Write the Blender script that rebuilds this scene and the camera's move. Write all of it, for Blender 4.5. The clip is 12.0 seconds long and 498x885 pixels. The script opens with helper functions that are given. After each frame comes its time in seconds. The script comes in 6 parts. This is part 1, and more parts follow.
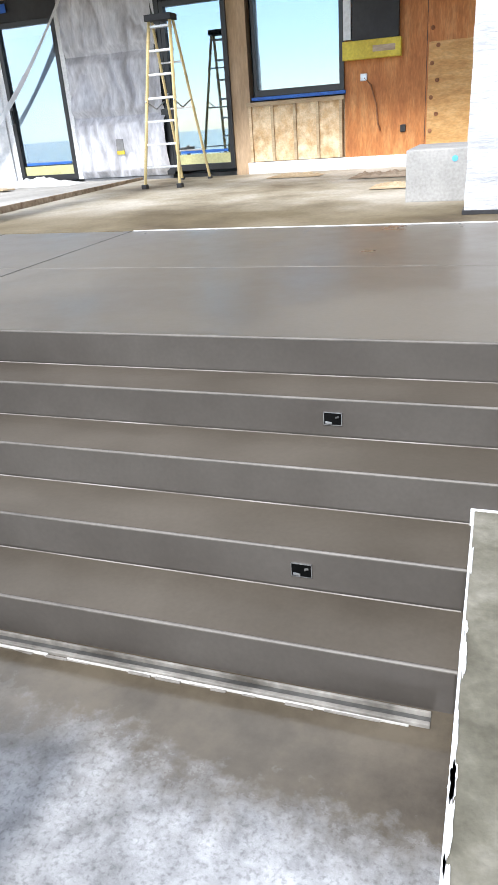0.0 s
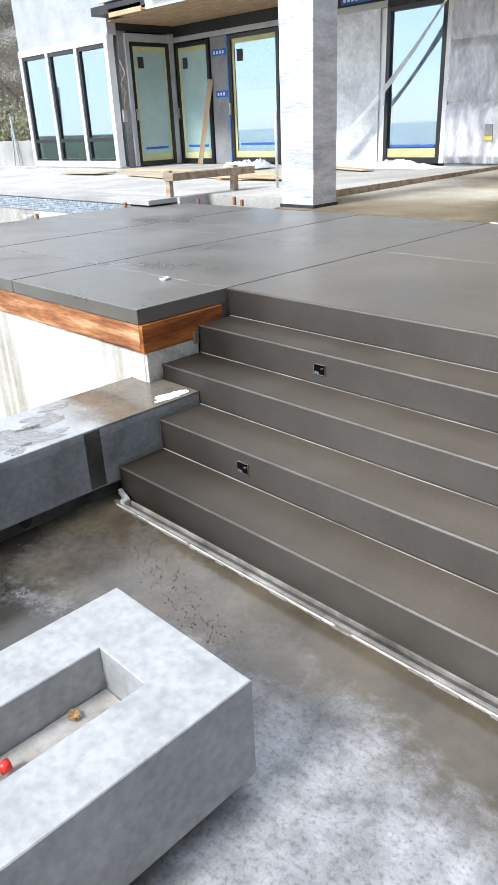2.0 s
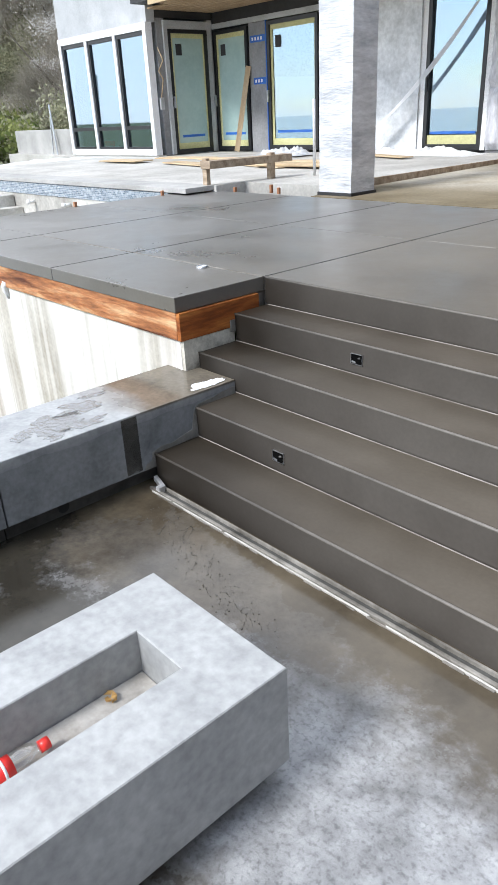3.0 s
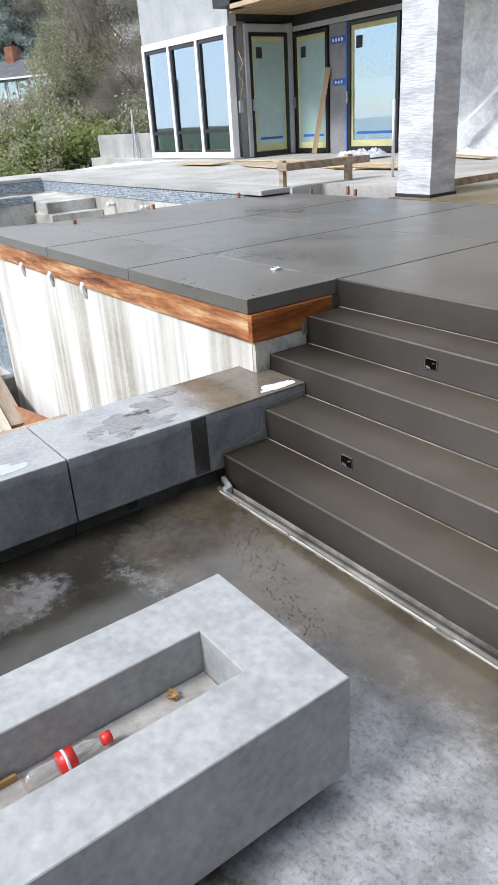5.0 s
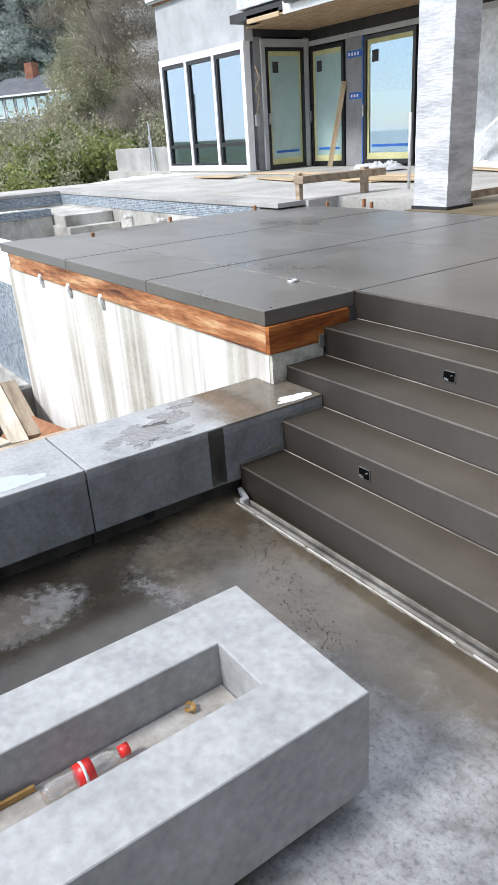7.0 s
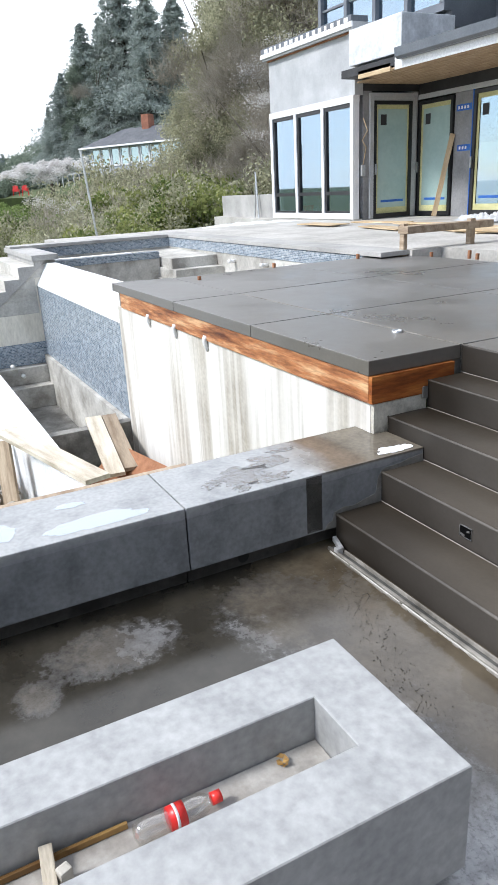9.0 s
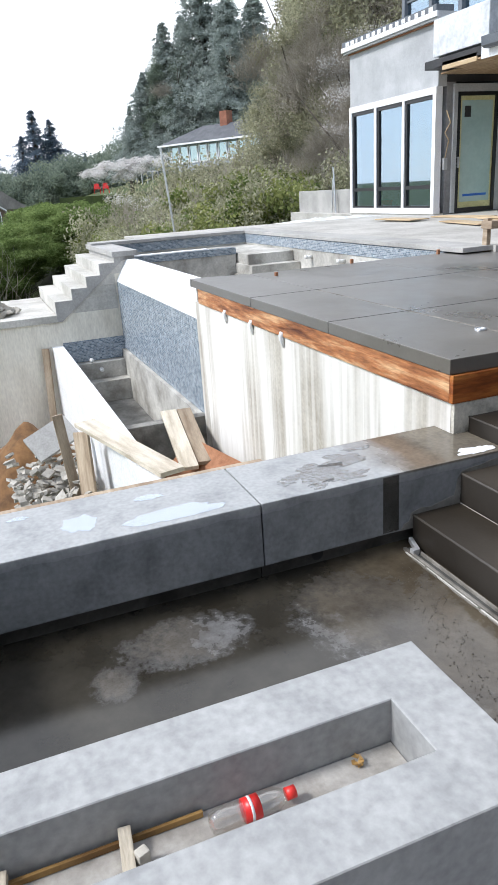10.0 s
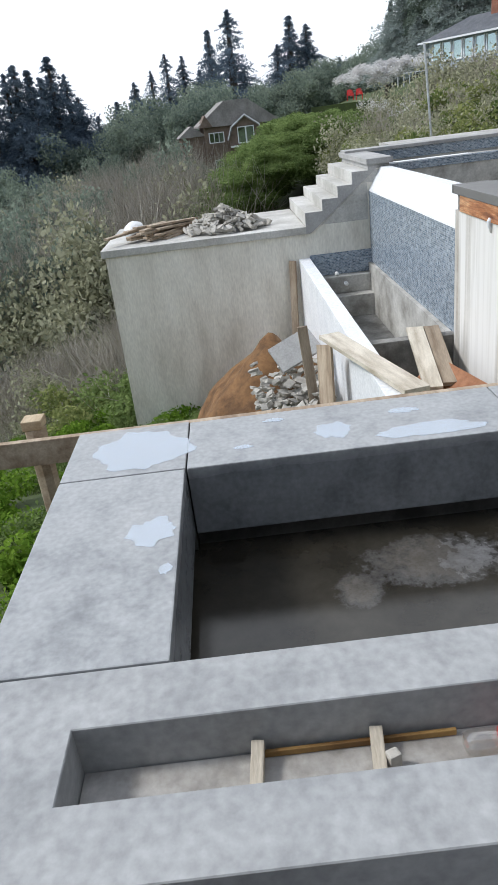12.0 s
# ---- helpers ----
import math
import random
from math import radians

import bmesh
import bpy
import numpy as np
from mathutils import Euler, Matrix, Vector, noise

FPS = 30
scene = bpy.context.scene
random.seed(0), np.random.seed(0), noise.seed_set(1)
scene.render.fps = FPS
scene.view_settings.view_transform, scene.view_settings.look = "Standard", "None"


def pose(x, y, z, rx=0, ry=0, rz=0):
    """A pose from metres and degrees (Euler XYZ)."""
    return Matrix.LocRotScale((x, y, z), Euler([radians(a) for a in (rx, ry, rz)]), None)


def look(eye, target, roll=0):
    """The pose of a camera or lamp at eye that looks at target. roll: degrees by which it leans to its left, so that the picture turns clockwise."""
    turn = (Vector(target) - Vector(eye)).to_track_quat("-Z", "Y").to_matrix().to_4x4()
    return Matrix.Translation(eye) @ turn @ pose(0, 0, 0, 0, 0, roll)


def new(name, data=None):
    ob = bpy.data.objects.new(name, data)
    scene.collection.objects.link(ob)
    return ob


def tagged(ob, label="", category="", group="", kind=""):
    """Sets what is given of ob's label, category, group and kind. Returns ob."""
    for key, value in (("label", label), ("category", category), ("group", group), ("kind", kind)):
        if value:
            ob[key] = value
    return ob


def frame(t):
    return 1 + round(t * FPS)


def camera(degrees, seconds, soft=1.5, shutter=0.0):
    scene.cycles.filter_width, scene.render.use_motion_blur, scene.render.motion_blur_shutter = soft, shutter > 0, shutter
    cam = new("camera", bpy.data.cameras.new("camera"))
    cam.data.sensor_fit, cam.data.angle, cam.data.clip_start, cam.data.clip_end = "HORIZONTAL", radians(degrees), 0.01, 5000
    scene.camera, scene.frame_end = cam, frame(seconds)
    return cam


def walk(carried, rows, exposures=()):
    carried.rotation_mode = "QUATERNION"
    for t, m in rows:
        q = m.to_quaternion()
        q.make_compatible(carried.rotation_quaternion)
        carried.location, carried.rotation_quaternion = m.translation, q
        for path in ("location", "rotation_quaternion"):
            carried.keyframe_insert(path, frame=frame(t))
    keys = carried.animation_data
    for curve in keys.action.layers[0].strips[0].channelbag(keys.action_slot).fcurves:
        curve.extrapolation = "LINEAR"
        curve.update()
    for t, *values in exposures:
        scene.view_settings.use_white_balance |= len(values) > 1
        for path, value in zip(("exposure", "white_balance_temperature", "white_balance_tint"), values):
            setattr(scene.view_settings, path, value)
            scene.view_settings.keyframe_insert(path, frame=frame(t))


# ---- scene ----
cam = camera(39.19, 12.0, soft=1.2)
# seconds, place, tilt, lean and turn
PATH = [
    (0, 3.057, -2.768, 1.672, 65.28, 3.99, 18.52),
    (0.5, 3.054, -2.784, 1.693, 65.24, 4.59, 26.49),
    (0.7, 3.025, -2.785, 1.680, 65.27, 3.82, 30.19),
    (1, 3.009, -2.789, 1.690, 64.19, 3.67, 33.87),
    (1.5, 2.970, -2.812, 1.719, 65.14, 2.91, 40.27),
    (2, 2.948, -2.838, 1.714, 65.46, 2.35, 45.03),
    (2.5, 2.949, -2.848, 1.720, 65.12, 2.54, 46.75),
    (3, 2.938, -2.854, 1.713, 64.72, 2.67, 47.74),
    (3.2, 2.948, -2.849, 1.703, 64.22, 3.19, 47.93),
    (4.8, 2.929, -2.860, 1.712, 65.00, 3.06, 52.91),
    (5, 2.925, -2.846, 1.709, 65.19, 3.42, 53.54),
    (5.5, 2.924, -2.864, 1.719, 65.64, 2.97, 54.16),
    (6, 2.922, -2.853, 1.708, 65.60, 3.06, 54.57),
    (6.5, 2.923, -2.859, 1.715, 65.71, 3.20, 54.57),
    (6.7, 2.919, -2.856, 1.708, 65.74, 3.46, 54.50),
    (8.3, 2.908, -2.893, 1.747, 70.81, 3.40, 57.19),
    (8.5, 2.897, -2.903, 1.749, 70.89, 2.77, 58.75),
    (9, 2.886, -2.920, 1.746, 69.96, 2.93, 62.48),
    (9.5, 2.873, -2.923, 1.740, 69.95, 3.68, 65.68),
    (10, 2.873, -2.952, 1.750, 69.97, 3.56, 68.33),
    (10.5, 2.849, -2.962, 1.735, 69.59, 4.22, 72.43),
    (11, 2.843, -2.984, 1.740, 68.91, 5.04, 77.13),
    (11.5, 2.810, -3.031, 1.705, 67.83, 5.25, 82.20),
    (12, 2.789, -3.066, 1.685, 65.10, 6.32, 87.25),
]
# seconds, stops, white balance
EXPOSURES = [(0, 1.20, 6220, 11), (2.5, 1.0, 6240, 10), (5.0, 0.70, 6290, 11), (8.5, 0.80, 6280, 11), (10.5, 0.56, 6300, 11), (12, 0.24, 6260, 10)]
walk(cam, [(t, pose(x, y, z, rx, ry, rz)) for t, x, y, z, rx, ry, rz in PATH], EXPOSURES)

# ---- world, sun, exposure ----
SUN_AZ, SUN_EL = radians(172), radians(45)   # turn from +y towards -x, height
world = bpy.data.worlds.new("sky")
scene.world = world
world.use_nodes = True
wn, wl = world.node_tree.nodes, world.node_tree.links
wn.clear()
w_out = wn.new("ShaderNodeOutputWorld")
w_bg = wn.new("ShaderNodeBackground")
w_sky = wn.new("ShaderNodeTexSky")
w_sky.sky_type = "NISHITA"
w_sky.sun_disc = False
w_sky.sun_elevation = SUN_EL
w_sky.sun_rotation = -SUN_AZ
w_sky.dust_density, w_sky.air_density, w_sky.ozone_density = 0.2, 1.0, 1.2
w_tc = wn.new("ShaderNodeTexCoord")
w_map = wn.new("ShaderNodeMapping")
w_map.inputs["Scale"].default_value = (1.0, 1.0, 2.6)
w_noise = wn.new("ShaderNodeTexNoise")
w_noise.inputs["Scale"].default_value = 1.9
w_noise.inputs["Detail"].default_value = 7
w_noise.inputs["Roughness"].default_value = 0.55
w_ramp = wn.new("ShaderNodeValToRGB")
w_ramp.color_ramp.elements[0].position, w_ramp.color_ramp.elements[1].position = 0.44, 0.60
w_ramp.color_ramp.elements[0].color = (0.16, 0.16, 0.16, 1)
w_mix = wn.new("ShaderNodeMix")
w_mix.data_type = "RGBA"
w_mix.inputs[7].default_value = (9.2, 9.5, 10.0, 1)   # cloud
wl.new(w_tc.outputs["Generated"], w_map.inputs["Vector"])
wl.new(w_map.outputs["Vector"], w_noise.inputs["Vector"])
wl.new(w_noise.outputs["Fac"], w_ramp.inputs["Fac"])
w_dot = wn.new("ShaderNodeVectorMath")
w_dot.operation = "DOT_PRODUCT"
w_dot.inputs[1].default_value = (-0.95, 0.22, 0.2)
w_veil = wn.new("ShaderNodeMapRange")
w_veil.inputs["From Min"].default_value, w_veil.inputs["From Max"].default_value = 0.30, 0.75
w_max = wn.new("ShaderNodeMath")
w_max.operation = "MAXIMUM"
wl.new(w_tc.outputs["Generated"], w_dot.inputs[0])
wl.new(w_dot.outputs["Value"], w_veil.inputs["Value"])
wl.new(w_veil.outputs["Result"], w_max.inputs[0])
wl.new(w_ramp.outputs["Color"], w_max.inputs[1])
wl.new(w_max.outputs[0], w_mix.inputs["Factor"])   # a bright bank of thin cloud lies over the hills
wl.new(w_sky.outputs["Color"], w_mix.inputs[6])
wl.new(w_mix.outputs[2], w_bg.inputs["Color"])
w_bg.inputs["Strength"].default_value = 0.115
wl.new(w_bg.outputs["Background"], w_out.inputs["Surface"])

sun_data = bpy.data.lights.new("sun", "SUN")
sun_data.energy, sun_data.angle, sun_data.color = 2.3, radians(12), (1.0, 0.98, 0.95)
sun = new("sun", sun_data)
sun_dir = Vector((-math.sin(SUN_AZ) * math.cos(SUN_EL), math.cos(SUN_AZ) * math.cos(SUN_EL), math.sin(SUN_EL)))
sun.matrix_world = look(sun_dir * 60, (0, 0, 0))


# ---- materials ----
def mat(name, a, b, rough=0.8, scale=3.0, fine=60.0, bump=0.15, metal=0.0, spec=0.5, r2=None, lo=0.35, hi=0.65, third=None, local=False, rand=0.0, stretch=(1, 1, 1), grain=0.35):
    """Two colours mixed by a large noise, with a fine grain in colour, gloss and relief."""
    m = bpy.data.materials.new(name)
    m.use_nodes = True
    n, l = m.node_tree.nodes, m.node_tree.links
    p = n["Principled BSDF"]
    if local:
        src = n.new("ShaderNodeTexCoord").outputs["Object"]
    else:
        src = n.new("ShaderNodeNewGeometry").outputs["Position"]
    mp = n.new("ShaderNodeMapping")
    mp.inputs["Scale"].default_value = stretch
    l.new(src, mp.inputs["Vector"])
    src = mp.outputs["Vector"]
    big = n.new("ShaderNodeTexNoise")
    big.inputs["Scale"].default_value, big.inputs["Detail"].default_value, big.inputs["Roughness"].default_value = scale, 6, 0.62
    fin = n.new("ShaderNodeTexNoise")
    fin.inputs["Scale"].default_value, fin.inputs["Detail"].default_value = fine, 4
    l.new(src, big.inputs["Vector"])
    l.new(src, fin.inputs["Vector"])
    rp = n.new("ShaderNodeValToRGB")
    rp.color_ramp.elements[0].position, rp.color_ramp.elements[1].position = lo, hi
    rp.color_ramp.elements[0].color, rp.color_ramp.elements[1].color = (*a, 1), (*b, 1)
    if third:
        e = rp.color_ramp.elements.new((lo + hi) / 2)
        e.color = (*third, 1)
    l.new(big.outputs["Fac"], rp.inputs["Fac"])
    mx = n.new("ShaderNodeMix")
    mx.data_type, mx.blend_type = "RGBA", "MULTIPLY"
    mx.inputs["Factor"].default_value = grain
    fr = n.new("ShaderNodeMapRange")
    fr.inputs["From Min"].default_value, fr.inputs["From Max"].default_value = 0.3, 0.7
    fr.inputs["To Min"].default_value, fr.inputs["To Max"].default_value = 0.6, 1.25
    fr.clamp = False
    l.new(fin.outputs["Fac"], fr.inputs["Value"])
    l.new(rp.outputs["Color"], mx.inputs[6])
    l.new(fr.outputs["Result"], mx.inputs[7])
    col = mx.outputs[2]
    if rand:
        oi = n.new("ShaderNodeObjectInfo")
        hv = n.new("ShaderNodeHueSaturation")
        rr = n.new("ShaderNodeMapRange")
        rr.inputs["To Min"].default_value, rr.inputs["To Max"].default_value = 1 - rand, 1 + rand
        l.new(oi.outputs["Random"], rr.inputs["Value"])
        l.new(rr.outputs["Result"], hv.inputs["Value"])
        l.new(col, hv.inputs["Color"])
        col = hv.outputs["Color"]
    l.new(col, p.inputs["Base Color"])
    if r2 is not None:
        rg = n.new("ShaderNodeMapRange")
        rg.inputs["From Min"].default_value, rg.inputs["From Max"].default_value = lo, hi
        rg.inputs["To Min"].default_value, rg.inputs["To Max"].default_value = rough, r2
        l.new(big.outputs["Fac"], rg.inputs["Value"])
        l.new(rg.outputs["Result"], p.inputs["Roughness"])
    else:
        p.inputs["Roughness"].default_value = rough
    p.inputs["Metallic"].default_value = metal
    p.inputs["Specular IOR Level"].default_value = spec
    if bump:
        bp = n.new("ShaderNodeBump")
        bp.inputs["Strength"].default_value, bp.inputs["Distance"].default_value = bump, 0.01
        l.new(fin.outputs["Fac"], bp.inputs["Height"])
        l.new(bp.outputs["Normal"], p.inputs["Normal"])
    return m


def glass(name, tint, mirror=0.5, sheen=(0.95, 0.97, 1.0)):
    m = bpy.data.materials.new(name)
    m.use_nodes = True
    n, l = m.node_tree.nodes, m.node_tree.links
    n.remove(n["Principled BSDF"])
    tr, gl, mx = n.new("ShaderNodeBsdfTransparent"), n.new("ShaderNodeBsdfGlossy"), n.new("ShaderNodeMixShader")
    tr.inputs["Color"].default_value = (*tint, 1)
    gl.inputs["Roughness"].default_value = 0.02
    gl.inputs["Color"].default_value = (*sheen, 1)
    mx.inputs["Fac"].default_value = mirror
    l.new(tr.outputs[0], mx.inputs[1])
    l.new(gl.outputs[0], mx.inputs[2])
    l.new(mx.outputs[0], n["Material Output"].inputs["Surface"])
    return m


M = {}
M["fresh"] = mat("fresh_concrete", (0.058, 0.051, 0.044), (0.086, 0.077, 0.067), 0.34, 1.1, 55, 0.03, r2=0.55, spec=0.30, grain=0.15)
M["tread"] = mat("wet_tread_concrete", (0.064, 0.053, 0.040), (0.096, 0.081, 0.063), 0.34, 1.3, 55, 0.03, r2=0.55, spec=0.26, grain=0.15)
M["cove"] = mat("dry_cement_line", (0.10, 0.088, 0.07), (0.30, 0.28, 0.25), 0.8, 3, 60, 0.1)
M["bench"] = mat("bench_concrete", (0.265, 0.271, 0.272), (0.405, 0.410, 0.406), 0.36, 5.0, 34, 0.06, r2=0.62, third=(0.345, 0.350, 0.348), lo=0.28, hi=0.70, grain=0.42)
M["rawc"] = mat("raw_concrete", (0.50, 0.48, 0.43), (0.72, 0.70, 0.65), 0.85, 1.1, 30, 0.2, third=(0.61, 0.59, 0.54), stretch=(1, 1, 0.55))
M["rawdark"] = mat("damp_concrete", (0.12, 0.112, 0.098), (0.31, 0.30, 0.275), 0.55, 4.5, 40, 0.25, r2=0.85)
M["pale"] = mat("pale_concrete", (0.40, 0.385, 0.345), (0.60, 0.585, 0.545), 0.8, 1.6, 30, 0.12)
M["paint"] = mat("white_coating", (0.74, 0.75, 0.76), (0.84, 0.84, 0.84), 0.55, 2.5, 30, 0.08)
M["slab"] = mat("muddy_slab", (0.15, 0.12, 0.078), (0.46, 0.43, 0.37), 0.7, 0.62, 24, 0.1, third=(0.31, 0.275, 0.205), lo=0.33, hi=0.62)
M["terrace"] = mat("terrace_slab", (0.36, 0.345, 0.315), (0.52, 0.505, 0.47), 0.8, 1.4, 25, 0.1)
M["cedar"] = mat("wet_cedar", (0.10, 0.024, 0.008), (0.72, 0.45, 0.24), 0.5, 1.0, 7, 0.35, third=(0.42, 0.165, 0.062), stretch=(1.7, 6, 13), lo=0.34, hi=0.68, grain=0.7)
M["cedar_end"] = mat("wet_cedar_end", (0.075, 0.018, 0.005), (0.52, 0.19, 0.045), 0.4, 1.0, 7, 0.3, third=(0.29, 0.08, 0.018), stretch=(6, 1.8, 13), lo=0.30, hi=0.70, grain=0.6)
M["lumber"] = mat("sawn_lumber", (0.42, 0.30, 0.17), (0.62, 0.49, 0.32), 0.7, 1.2, 15, 0.25, local=True, stretch=(1, 7, 7), rand=0.2)
M["oldlumber"] = mat("weathered_lumber", (0.24, 0.17, 0.11), (0.46, 0.37, 0.27), 0.8, 1.5, 15, 0.3, local=True, stretch=(1, 7, 7), rand=0.25)
M["ply"] = mat("orange_plywood", (0.36, 0.115, 0.028), (0.66, 0.33, 0.12), 0.6, 1.6, 14, 0.15, third=(0.52, 0.20, 0.055), stretch=(4, 3, 0.9), lo=0.28, hi=0.72, grain=0.5)
M["stucco"] = mat("grey_stucco", (0.36, 0.37, 0.38), (0.48, 0.49, 0.50), 0.9, 1.4, 60, 0.2)
M["wrap"] = mat("grey_house_wrap", (0.17, 0.17, 0.172), (0.29, 0.29, 0.295), 0.6, 1.5, 20, 0.3)
M["black"] = mat("black_frame", (0.010, 0.011, 0.013), (0.02, 0.02, 0.022), 0.35, 5, 50, 0.02)
M["dark"] = mat("dark_membrane", (0.018, 0.018, 0.02), (0.035, 0.035, 0.037), 0.6, 2, 20, 0.1)
M["white"] = mat("white_trim", (0.74, 0.75, 0.76), (0.82, 0.82, 0.82), 0.45, 3, 40, 0.03)
M["greytrim"] = mat("grey_trim", (0.36, 0.37, 0.375), (0.46, 0.47, 0.475), 0.6, 2, 40, 0.05)
M["gutter"] = mat("slate_metal", (0.10, 0.115, 0.135), (0.14, 0.155, 0.175), 0.4, 2, 40, 0.03)
M["quilt"] = mat("silver_insulation", (0.46, 0.46, 0.49), (0.66, 0.66, 0.69), 0.28, 3.5, 14, 0.4, stretch=(1.5, 1, 0.5))
M["batt"] = mat("glass_wool", (0.55, 0.36, 0.18), (0.80, 0.66, 0.45), 0.9, 6, 40, 0.7)
M["yellow"] = mat("yellow_tape", (0.52, 0.50, 0.24), (0.62, 0.60, 0.32), 0.6, 3, 30, 0.05)
M["yellowsheet"] = mat("yellow_sheet", (0.55, 0.42, 0.03), (0.72, 0.60, 0.06), 0.5, 4, 30, 0.2)
M["blue"] = mat("blue_tape", (0.02, 0.10, 0.42), (0.03, 0.16, 0.55), 0.5, 4, 30, 0.05)
M["cyan"] = mat("cyan_paint", (0.10, 0.42, 0.66), (0.16, 0.52, 0.75), 0.5, 9, 60, 0.05)
M["plastic"] = mat("milky_plastic", (0.50, 0.52, 0.54), (0.72, 0.74, 0.76), 0.25, 2.5, 16, 0.4)
M["wrapfilm"] = mat("plastic_wrap", (0.42, 0.43, 0.45), (0.66, 0.665, 0.675), 0.14, 2.2, 12, 0.9, third=(0.56, 0.565, 0.575), stretch=(1.0, 1.0, 3.6), grain=0.30)
M["steel"] = mat("galvanised_steel", (0.45, 0.46, 0.47), (0.62, 0.63, 0.64), 0.35, 8, 60, 0.1, metal=0.9)
M["alu"] = mat("aluminium", (0.62, 0.63, 0.64), (0.78, 0.78, 0.78), 0.4, 10, 60, 0.1, metal=0.6)
M["pvc"] = mat("white_pvc", (0.70, 0.70, 0.68), (0.80, 0.80, 0.78), 0.4, 6, 50, 0.03)
M["ladder"] = mat("yellow_fibreglass", (0.52, 0.40, 0.17), (0.66, 0.54, 0.28), 0.5, 4, 50, 0.05)
M["red"] = mat("red_plastic", (0.62, 0.02, 0.02), (0.75, 0.04, 0.03), 0.35, 6, 40, 0.02)
M["rust"] = mat("rusty_plate", (0.22, 0.085, 0.035), (0.38, 0.18, 0.09), 0.8, 4, 50, 0.3)
M["dirt"] = mat("orange_dirt", (0.10, 0.050, 0.020), (0.23, 0.120, 0.048), 0.95, 3.5, 18, 0.9)
M["rubble"] = mat("broken_concrete", (0.36, 0.335, 0.29), (0.56, 0.53, 0.47), 0.9, 4, 40, 0.4, local=True, rand=0.3)
M["film_green"] = mat("green_film", (0.33, 0.45, 0.43), (0.41, 0.54, 0.51), 0.10, 1.2, 12, 0.03, spec=0.9, grain=0.1)
M["kraft"] = mat("kraft_paper", (0.42, 0.29, 0.17), (0.54, 0.39, 0.25), 0.8, 2.0, 14, 0.25, stretch=(3, 1, 0.6))
M["palply"] = mat("pale_knotty_plywood", (0.50, 0.25, 0.075), (0.70, 0.44, 0.19), 0.6, 3.2, 16, 0.15, third=(0.60, 0.34, 0.12), stretch=(1.2, 3, 3.5), lo=0.25, hi=0.7, grain=0.4)
M["soffit"] = mat("soffit_boards", (0.28, 0.18, 0.10), (0.46, 0.33, 0.20), 0.7, 2, 20, 0.2, stretch=(1, 6, 6))
M["brick"] = mat("brick", (0.20, 0.08, 0.05), (0.30, 0.13, 0.08), 0.9, 2, 20, 0.3)
M["shingle"] = mat("slate_roof", (0.07, 0.075, 0.085), (0.12, 0.125, 0.135), 0.8, 1.0, 8, 0.4)
M["brownroof"] = mat("brown_shingle_roof", (0.20, 0.185, 0.17), (0.30, 0.28, 0.26), 0.9, 0.8, 6, 0.4)
M["brownwall"] = mat("brown_shingle_wall", (0.13, 0.095, 0.07), (0.20, 0.15, 0.115), 0.9, 1.0, 6, 0.4)
M["bluewall"] = mat("pale_blue_siding", (0.40, 0.45, 0.50), (0.50, 0.55, 0.60), 0.8, 1.0, 6, 0.2)
M["bark"] = mat("bark", (0.06, 0.048, 0.038), (0.13, 0.11, 0.09), 0.95, 3, 20, 0.6)
M["grass"] = mat("grass_ground", (0.035, 0.055, 0.014), (0.09, 0.12, 0.03), 0.95, 0.35, 6, 0.8, third=(0.06, 0.08, 0.025))
M["pane"] = glass("window_glass", (0.62, 0.70, 0.74), 0.40, (0.72, 0.87, 1.0))
M["bottle"] = glass("clear_bottle", (0.93, 0.93, 0.92), 0.16, (1.0, 0.98, 0.95))
M["nose"] = mat("burnished_edge_glint", (0.075, 0.066, 0.055), (0.135, 0.122, 0.104), 0.5, 2.5, 60, 0.05)
# wet concrete, near-black with the shade under the benches in its colour
M["wetshade"] = mat("wet_shadowed_concrete", (0.035, 0.034, 0.031), (0.10, 0.098, 0.09), 0.35, 5, 40, 0.3, r2=0.7)
M["drain"] = mat("dirty_drain_metal", (0.09, 0.08, 0.066), (0.34, 0.32, 0.285), 0.45, 5, 50, 0.1, r2=0.7)
M["palewood"] = mat("pale_softwood", (0.40, 0.34, 0.255), (0.68, 0.62, 0.51), 0.7, 2, 30, 0.2, local=True, stretch=(1, 6, 6))
M["amber"] = mat("amber_wood", (0.17, 0.085, 0.022), (0.42, 0.25, 0.08), 0.6, 4, 30, 0.2)
M["bed"] = mat("dusty_trough_bed", (0.26, 0.24, 0.21), (0.46, 0.44, 0.41), 0.85, 6, 40, 0.25)
M["sea"] = mat("sea_water", (0.10, 0.15, 0.18), (0.14, 0.19, 0.22), 0.15, 0.02, 0.3, 0.1)
M["mud"] = mat("dark_mud", (0.03, 0.026, 0.02), (0.07, 0.06, 0.05), 0.5, 20, 90, 0.2)
M["water"] = glass("clear_water_film", (0.87, 0.89, 0.92), 0.38, (0.90, 0.95, 1.0))
M["ripple"] = glass("rippled_water_film", (0.62, 0.61, 0.59), 0.34, (0.95, 0.97, 1.0))
r_n, r_l = M["ripple"].node_tree.nodes, M["ripple"].node_tree.links
r_ns, r_bp = r_n.new("ShaderNodeTexNoise"), r_n.new("ShaderNodeBump")
r_ns.inputs["Scale"].default_value, r_ns.inputs["Detail"].default_value = 38, 5
r_bp.inputs["Strength"].default_value, r_bp.inputs["Distance"].default_value = 0.9, 0.012
r_l.new(r_n.new("ShaderNodeNewGeometry").outputs["Position"], r_ns.inputs["Vector"])
